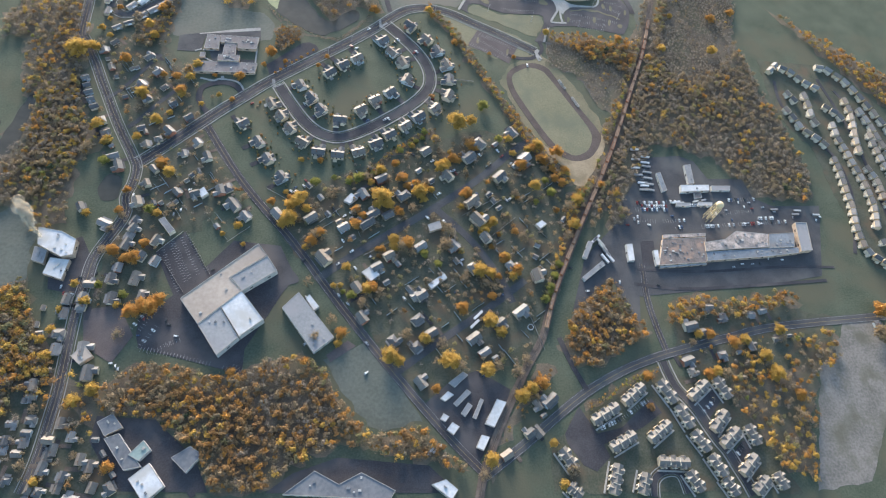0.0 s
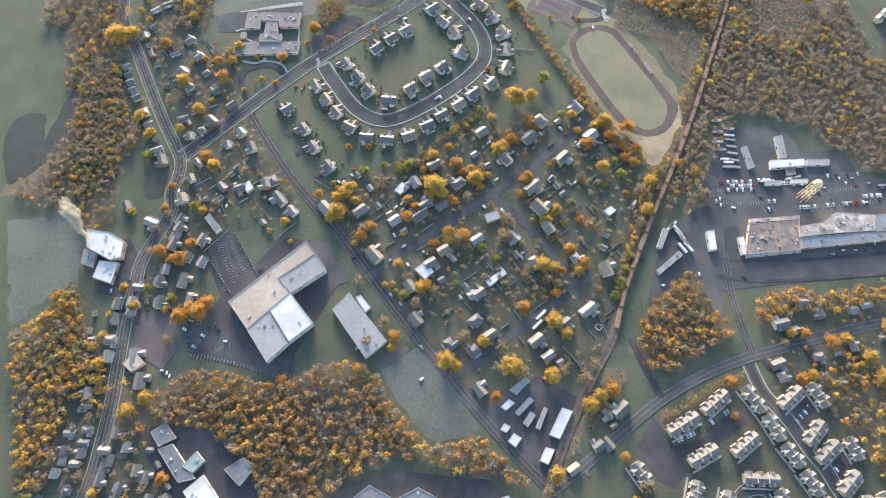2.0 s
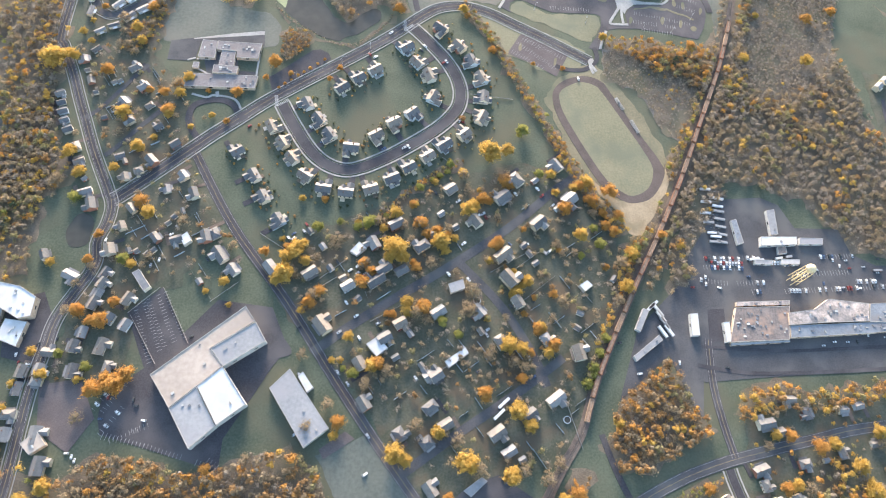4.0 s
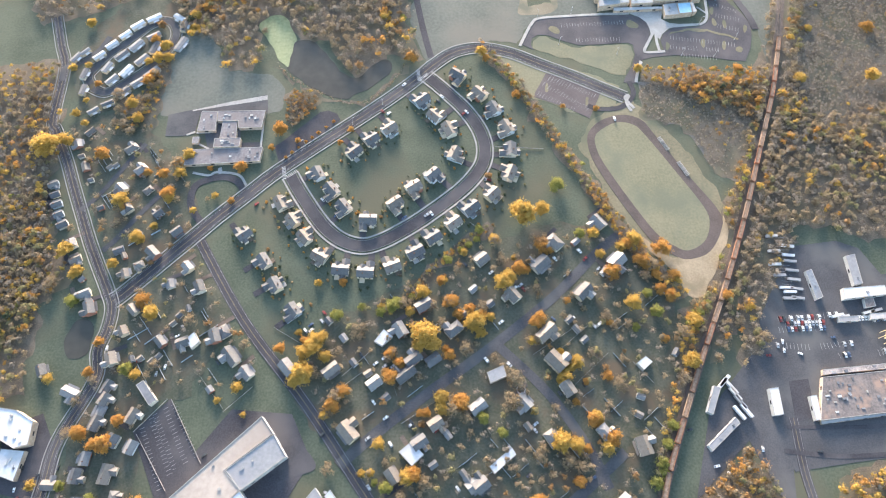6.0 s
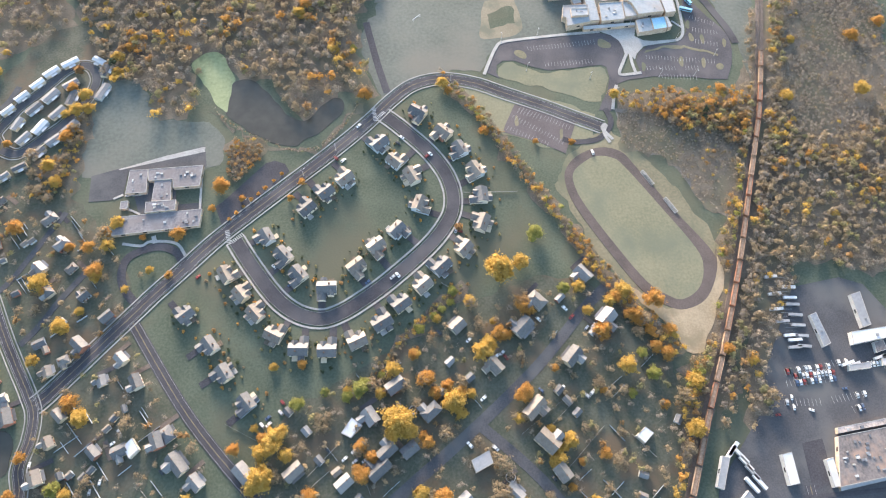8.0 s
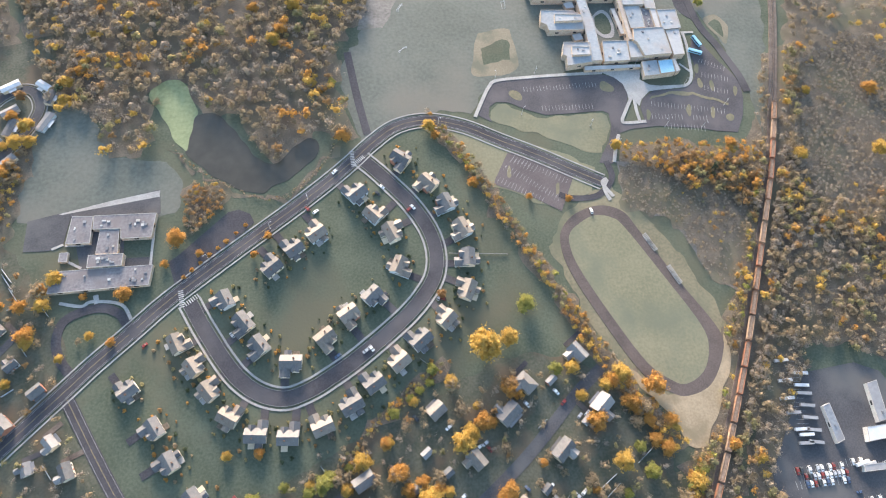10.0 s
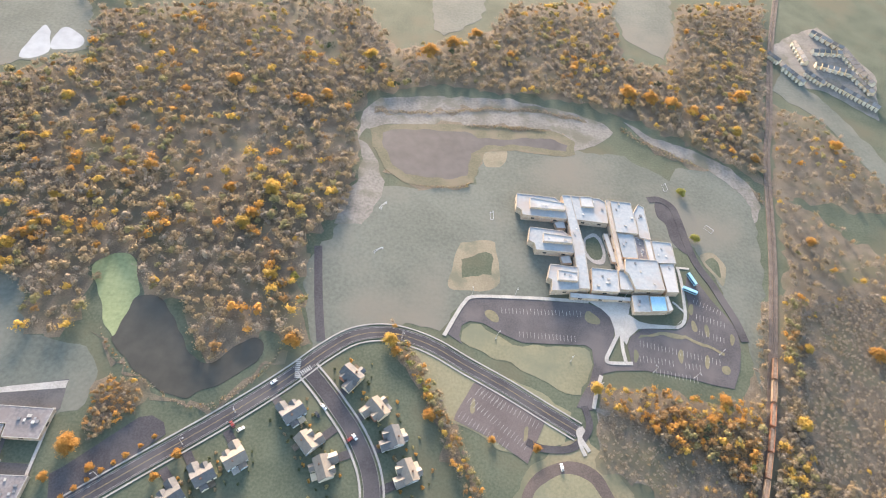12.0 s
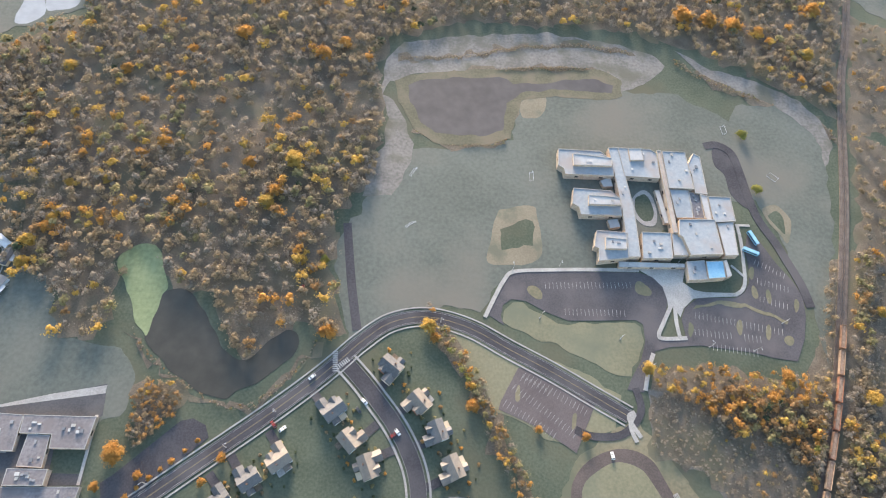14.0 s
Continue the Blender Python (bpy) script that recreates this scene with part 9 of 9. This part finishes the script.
wood('brown woods beside the river', 0.9, MIX_BROWN, [(-203, -140.7), (-218.3, -69.7), (-204.8, -35.3), (-214.9, 19.9), (-209.4, 57.3), (-244.6, 50.1), (-251.6, 92.2), (-186, 106.5), (-172.6, 40.5), (-163.2, -17.6), (-147.6, -65.9), (-143.6, -95.3), (-166.5, -105.1), (-177, -134.9)], 11)
wood('brown and yellow trees beyond the street', 1.4, MIX_YELLOW, [(-184.9, -222.9), (-169.4, -208.9), (-158.2, -242.7), (-147.2, -266), (-130.8, -288.6), (-126.2, -301.6), (-146.5, -296.4), (-165.2, -303.5)], 11)
wood('yellow roadside trees', 0.9, MIX_YELLOW, [(-126.2, -301.6), (-114.2, -293.7), (-102.1, -307.1), (-91.1, -326.3), (-95.9, -341.8), (-114, -334.8), (-122.9, -318.4)], 11)
wood('brown leafless woods along the railway', 0.95, MIX_BROWN, [(458.7, 171.4), (509.1, 183.5), (554.8, 128.5), (573.1, 0.3), (582.6, -90.1), (572.6, -137.7), (502.3, -126.4), (475, -81), (417.7, -65.1), (380.5, -65.2), (349.8, -123), (325.5, -166.3), (314.7, -163.2), (351.9, -86.5), (388.1, -6.3)], 11, clearings=[EAST_CLEARING])
wood('orange and brown scrub trees beside the track', 1, MIX_RUST, [(349.9, 84.2), (436.2, 78.5), (423.9, 45.3), (402.7, 39.7), (376.8, 53.7), (348.8, 62.9)], 11)
wood('orange and dark trees beside the railway yard', 1.5, MIX_RUST, [(269.2, -287.6), (284.8, -255.6), (303.2, -233.4), (327.2, -222.7), (342, -249.8), (352.7, -275.9), (300.8, -302.2), (275.4, -303.4)], 11)
wood('bright orange roadside trees', 1, MIX_ORANGE, [(370.7, -268.6), (379.4, -248.8), (414.4, -236.5), (436.7, -247.5), (500.4, -236.4), (514.3, -248.9), (452.4, -262.4), (405.5, -264.4)], 11)
wood('yellow and brown trees behind the apartments', 0.8, MIX_YELLOW, [(424.7, -295.3), (472.8, -306.9), (487.3, -285.4), (535.9, -277.7), (535.9, -306.5), (503.5, -317.3), (464.1, -406.9), (434.8, -402.1), (430.2, -373), (407.5, -340.2)], 11)
wood('wide brown autumn forest with yellow crowns', 0.6, MIX_BROWN, [(-22.6, 108.9), (-40, 114.8), (-50.4, 144.9), (-77.4, 154.5), (-148.8, 343.6), (-88.3, 378.7), (-100.5, 449.7), (137, 512.7), (174.2, 439.3), (261, 475.9), (296.2, 541.3), (418.6, 575.5), (407.1, 462.9), (451.9, 452.1), (498.1, 582.2), (619.7, 616.6), (509.3, 300.4), (458.4, 337.8), (401.5, 372.1), (338.2, 389.6), (218.4, 393), (151.1, 369), (144.3, 330.4), (151.5, 273.2), (144.3, 229.6), (117.6, 199.7), (121.6, 160.7), (129.9, 111.9), (118.6, 118.2), (104.3, 121.4), (87.5, 103.9), (71.6, 98.9), (55, 127.5), (45.3, 141.8), (25.8, 138.7), (13.3, 173.3), (-16.8, 171.4), (-8.1, 122)], 13.5)
wood('brown open woods beside the railway', 0.36, MIX_BROWN, [(558, 420.3), (606.2, 399.6), (638.5, 305.3), (627.2, 276.2), (580.5, 282), (526.1, 289.1), (602.4, 217.1), (510.6, -12.2), (429.1, 14.3), (454.3, 88.2), (497.9, 215), (515, 289.3)], 11, clearings=[EAST_CLEARING])
wood('rust shrubs beside the pond', 1.7, MIX_RUST, [(14, 76.7), (20.7, 87.7), (35.7, 85.7), (41.7, 76.4), (39.9, 65.9), (26.5, 53.5), (18.2, 47.9), (14, 59.2)], 6)
wood('yellow and green trees along the railway', 1, MIX_YELLOW, [(311.1, -124.8), (333.1, -91.9), (358.3, -53.5), (379.9, -15), (392.4, -19.5), (364, -68.4), (342.1, -110.1), (321.3, -146.4), (305.9, -173), (288.8, -195.4), (269.4, -238.7), (257.6, -249.7), (269.3, -217.9), (287, -178.9)], 9)
wood('brown trees beside the railway', 0.9, MIX_BROWN, [(361, -102), (387.2, -47), (403.4, -51.7), (407.2, -73), (387.4, -112.8), (360.1, -133.6), (364.5, -164.9), (335.6, -169), (346.3, -136.6)], 11)
wood('yellow-green hedge along the bend in the road', 1.2, MIX_HEDGE, [(282.1, -335.1), (321.8, -316.1), (355.5, -305.7), (350.5, -313), (314, -325.5), (282.7, -342)], 5)
wood('brown trees of the far west', 0.7, MIX_BROWN, [(-109, 242.5), (-147.3, 339.6), (-120.9, 350.1), (-87.2, 254.9)], 11)
wood('orange trees above the east houses', 0.8, MIX_ORANGE, [(625.6, 162.4), (781.8, 21.7), (762.3, -53.9), (698.5, 42.9)], 11)
wood('bare and brown garden trees and bushes among the houses', 0.3, MIX_GARDEN, [(34.1, -163.1), (58.2, -114.8), (113.6, -88.6), (176.4, -66.5), (222.6, -59.8), (262.8, -66.5), (304.9, -124.2), (283.6, -203), (252, -249), (78.5, -238.5)], 9)
wood('bare garden trees and bushes beside the main street', 0.25, MIX_GARDEN, [(-115.6, -180.2), (-94.5, -100.2), (-46.7, -56.2), (13.2, -143.9), (-19.5, -170.4), (-61.6, -174.3), (-103, -250.9), (-114.1, -252.5)], 8)
wood('bare garden trees among the older houses', 0.3, MIX_GARDEN, [(-159.9, 56.8), (-115.3, 69.1), (-85.3, 38.2), (-50.3, -11.8), (-51.9, -41.8), (-91.7, -90.7), (-112.8, -52.4)], 9)
wood('bare garden trees among the southern houses', 0.3, MIX_GARDEN, [(101.1, -230.7), (164.5, -210.8), (238.4, -210), (261.3, -255.1), (237.1, -296.8), (187.8, -300.4), (143.2, -317.3)], 9)
wood('brown and yellow woods behind the street', 1.4, MIX_YELLOW, [(-209.3, -253.4), (-188.3, -240), (-175.8, -216.8), (-161.3, -224.5), (-154.6, -271.4), (-134.3, -292.1), (-130.7, -311.7), (-153.6, -306.5), (-156.4, -320.9), (-157.5, -350.4), (-165.4, -369.9), (-176.7, -372.9)], 11)
wood('garden trees among the street houses', 0.2, MIX_GARDEN, [(-165.2, -303.5), (-128.2, -301.6), (-89.9, -344.2), (-65.4, -380.3), (-148.9, -372.9)], 9)
wood('garden trees among the houses along the main road', 0.25, MIX_YELLOW, [(381, -260.5), (437.7, -244.6), (514.8, -263.4), (495.9, -307), (413.8, -310.9), (371.3, -303.9)], 7)
wood('rust and brown roadside bushes', 0.5, MIX_RUST, [(211.9, -359.4), (245.6, -326.2), (259.5, -307.6), (246.9, -297.1), (213.1, -351.2), (191.6, -378.3), (195, -386.3)], 6)
wood('brown forest beyond the valley', 0.22, MIX_BROWN, [(-159.4, 370.1), (-237.6, 531.1), (-200, 555.6), (134.3, 554.5), (137, 512.7), (-102.9, 454.9), (-89.6, 382.6)], 13)
wood('brown and yellow woods along the river', 0.7, MIX_BROWN, [(-240.1, -132.7), (-242.9, -121.7), (-197.8, -88.9), (-192.6, -23.6), (-177.2, 18.8), (-158.8, -57.1), (-151.7, -113.7), (-175.9, -136.2), (-207.3, -146.2)], 8)
wood('row of yellow-green bushes along the garden boundary', 1.3, MIX_HEDGE, [(175.6, -47.7), (179.1, -52.3), (157.9, -66.7), (136, -82.8), (117.7, -100.9), (98.6, -120.2), (92.8, -115.7), (114.1, -95.3), (132.3, -78), (154.3, -61.2)], 5)
wood('golden trees along the edge of the school bank', 0.9, MIX_ORANGE, [(319, 101), (338.3, 97.2), (370.5, 97.4), (413.8, 91.9), (434.3, 90.4), (425, 73.9), (395.9, 71.8), (348.5, 70.9), (320.5, 86.8)], 8)
wood('brown and orange thicket between railway and school', 0.22, MIX_RUST, [(337.7, 75), (424.5, 71.9), (424.3, 48.9), (408.1, 17.6), (371.8, 21), (362.9, 49)], 8)
wood('olive and brown woods beside the west street', 0.8, MIX_YELLOW, [(-245, 123.3), (-183.9, 131.8), (-168.7, 68.1), (-167.4, 53.3), (-162.7, 19), (-167, 10.1), (-163.1, -6.5), (-155.3, -36.2), (-151.2, -49.2), (-136.6, -58.6), (-135.3, -78.9), (-150, -95), (-152.2, -123.7), (-148.2, -158.9), (-175.4, -171.4)], 9)
wood('brown trees between the mobile homes and the old school', 0.6, MIX_YELLOW, [(-129.9, 78.5), (-109.4, 90.4), (-97.8, 116.5), (-91.7, 134.3), (-86, 112.5), (-90.8, 80), (-93.6, 53), (-108.2, 48.1), (-126.8, 54.5)], 7)
wood('dry reeds and bushes along the pond bank', 1, MIX_GARDEN, [(4, 120.7), (10.6, 106.2), (24.4, 95.2), (37.9, 86.2), (49.9, 78.6), (58.3, 73.6), (68.3, 70.1), (83.1, 70.5), (99, 85), (114.1, 104.9), (114.7, 111.9), (112.5, 111.8), (111.6, 103.3), (92.9, 83.9), (82.5, 74.8), (68, 72.1), (56.5, 76.4), (36.3, 90.4), (23.3, 99.7), (12.2, 108.9)], 3)
wood('golden crowns in the brown autumn forest', 0.1, MIX_ORANGE, [(-93.8, 201.6), (-76.6, 273.3), (-34.1, 345.2), (43.5, 340), (139.9, 326.1), (139.1, 240.7), (115.2, 189.1), (74.3, 191.2), (24.8, 201.5), (-7.6, 179.1), (-55.1, 158.7)], 13)
wood('brown autumn forest of the west', 0.6, MIX_BROWN, [(-296.7, 386.9), (-160.1, 385.2), (-122.5, 252.7), (-111.2, 217.3), (-146, 193), (-208.8, 173.9)], 12)
wood('thin grey scrub trees of the open clearing', 0.9, MIX_BARE, EAST_CLEARING, 6)
wood('yellow-green hedgerow of young trees', 1.6, MIX_HEDGE, [(183.8, 136.0), (201.9, 110.7), (216.3, 86.1), (226.4, 60.0), (239.6, 31.0), (253.1, 2.2), (263.1, -20.3), (253.9, -24.3), (244.1, -2.0), (230.6, 26.8), (217.2, 56.0), (207.3, 81.7), (193.5, 105.3), (175.6, 130.2)], 8)
wood('golden hedgerow behind the running track', 1.5, MIX_ORANGE, [(264.1, -20.1), (273.2, -43.1), (283.6, -65.4), (294.8, -82.1), (304.7, -97.5), (312.2, -113.5), (301.4, -118.5), (294.3, -103.3), (284.8, -88.7), (273.2, -71.2), (262.2, -47.9), (252.9, -24.5)], 8.5)
wood('yellow and green trees between the track and the railway', 1.4, MIX_HEDGE, [(448.4, 92.6), (421.7, 42.9), (399.6, 1.9), (375.8, -39.5), (362.4, -66.4), (344.5, -99.0), (326.9, -125.9), (307.6, -153.6), (297.8, -146.8), (316.9, -119.1), (334.1, -92.8), (351.8, -60.8), (365.2, -33.7), (389.2, 7.7), (411.1, 48.5), (437.8, 98.2)], 9)
wood('brown trees on the far side of the railway', 1.3, MIX_BROWN, [(468.4, 91.4), (440.7, 41.4), (418.7, 0.4), (395.5, -41.3), (379.1, -72.2), (359.0, -104.5), (341.4, -131.1), (323.8, -155.8), (312.4, -147.6), (329.8, -123.1), (347.2, -96.9), (366.9, -65.2), (383.3, -34.5), (406.5, 7.2), (428.5, 48.2), (456.2, 98.2)], 10)
wood('bare grey brush on the rough ground beside the track', 0.7, MIX_BARE, [(317.5, 84.3), (380.5, 81.3), (427.3, 67.7), (400.5, -13.2), (376.2, -26.3), (358, -5.9), (345, 32.9), (313, 45.3)], 4.5)
wood('dry olive reeds along the basin edge', 2, MIX_GARDEN, [(161.7, 321.8), (190.9, 333), (226.1, 338.6), (267.3, 344.1), (298.7, 345.8), (329.6, 341.4), (328.8, 335.7), (298.1, 340.1), (266.9, 338.5), (225.9, 333.1), (190.9, 327.6), (161.9, 316.5)], 2.2)
wood('dry olive reeds on the basin bank', 2, MIX_GARDEN, [(172.7, 279.8), (191.4, 268.8), (214.5, 265.7), (240.4, 269.6), (246.5, 295.6), (255.4, 320.1), (286.3, 326.5), (327.2, 324.6), (326.4, 319.1), (285.8, 321), (255.1, 314.8), (246.3, 290.6), (240.1, 264.8), (214.4, 261.1), (191.4, 264.1), (172.8, 275)], 2.2)
wood('low scrub line along the bare bank', 1, MIX_GARDEN, [(160.6, 349.6), (206, 352.8), (258.4, 365.8), (307, 372.5), (349.4, 365.2), (348.6, 360.7), (306.5, 367.9), (258.1, 361.4), (206, 348.5), (160.7, 345.4)], 2.4)
wood('low scrub line beside the playing field', 0.9, MIX_GARDEN, [(386.5, 359.6), (424.1, 333.4), (458.8, 322.1), (490.8, 303.9), (504.3, 281.5), (501.5, 273.9), (488.1, 295.9), (456.4, 313.8), (421.9, 324.9), (384.7, 350.7)], 3.5)
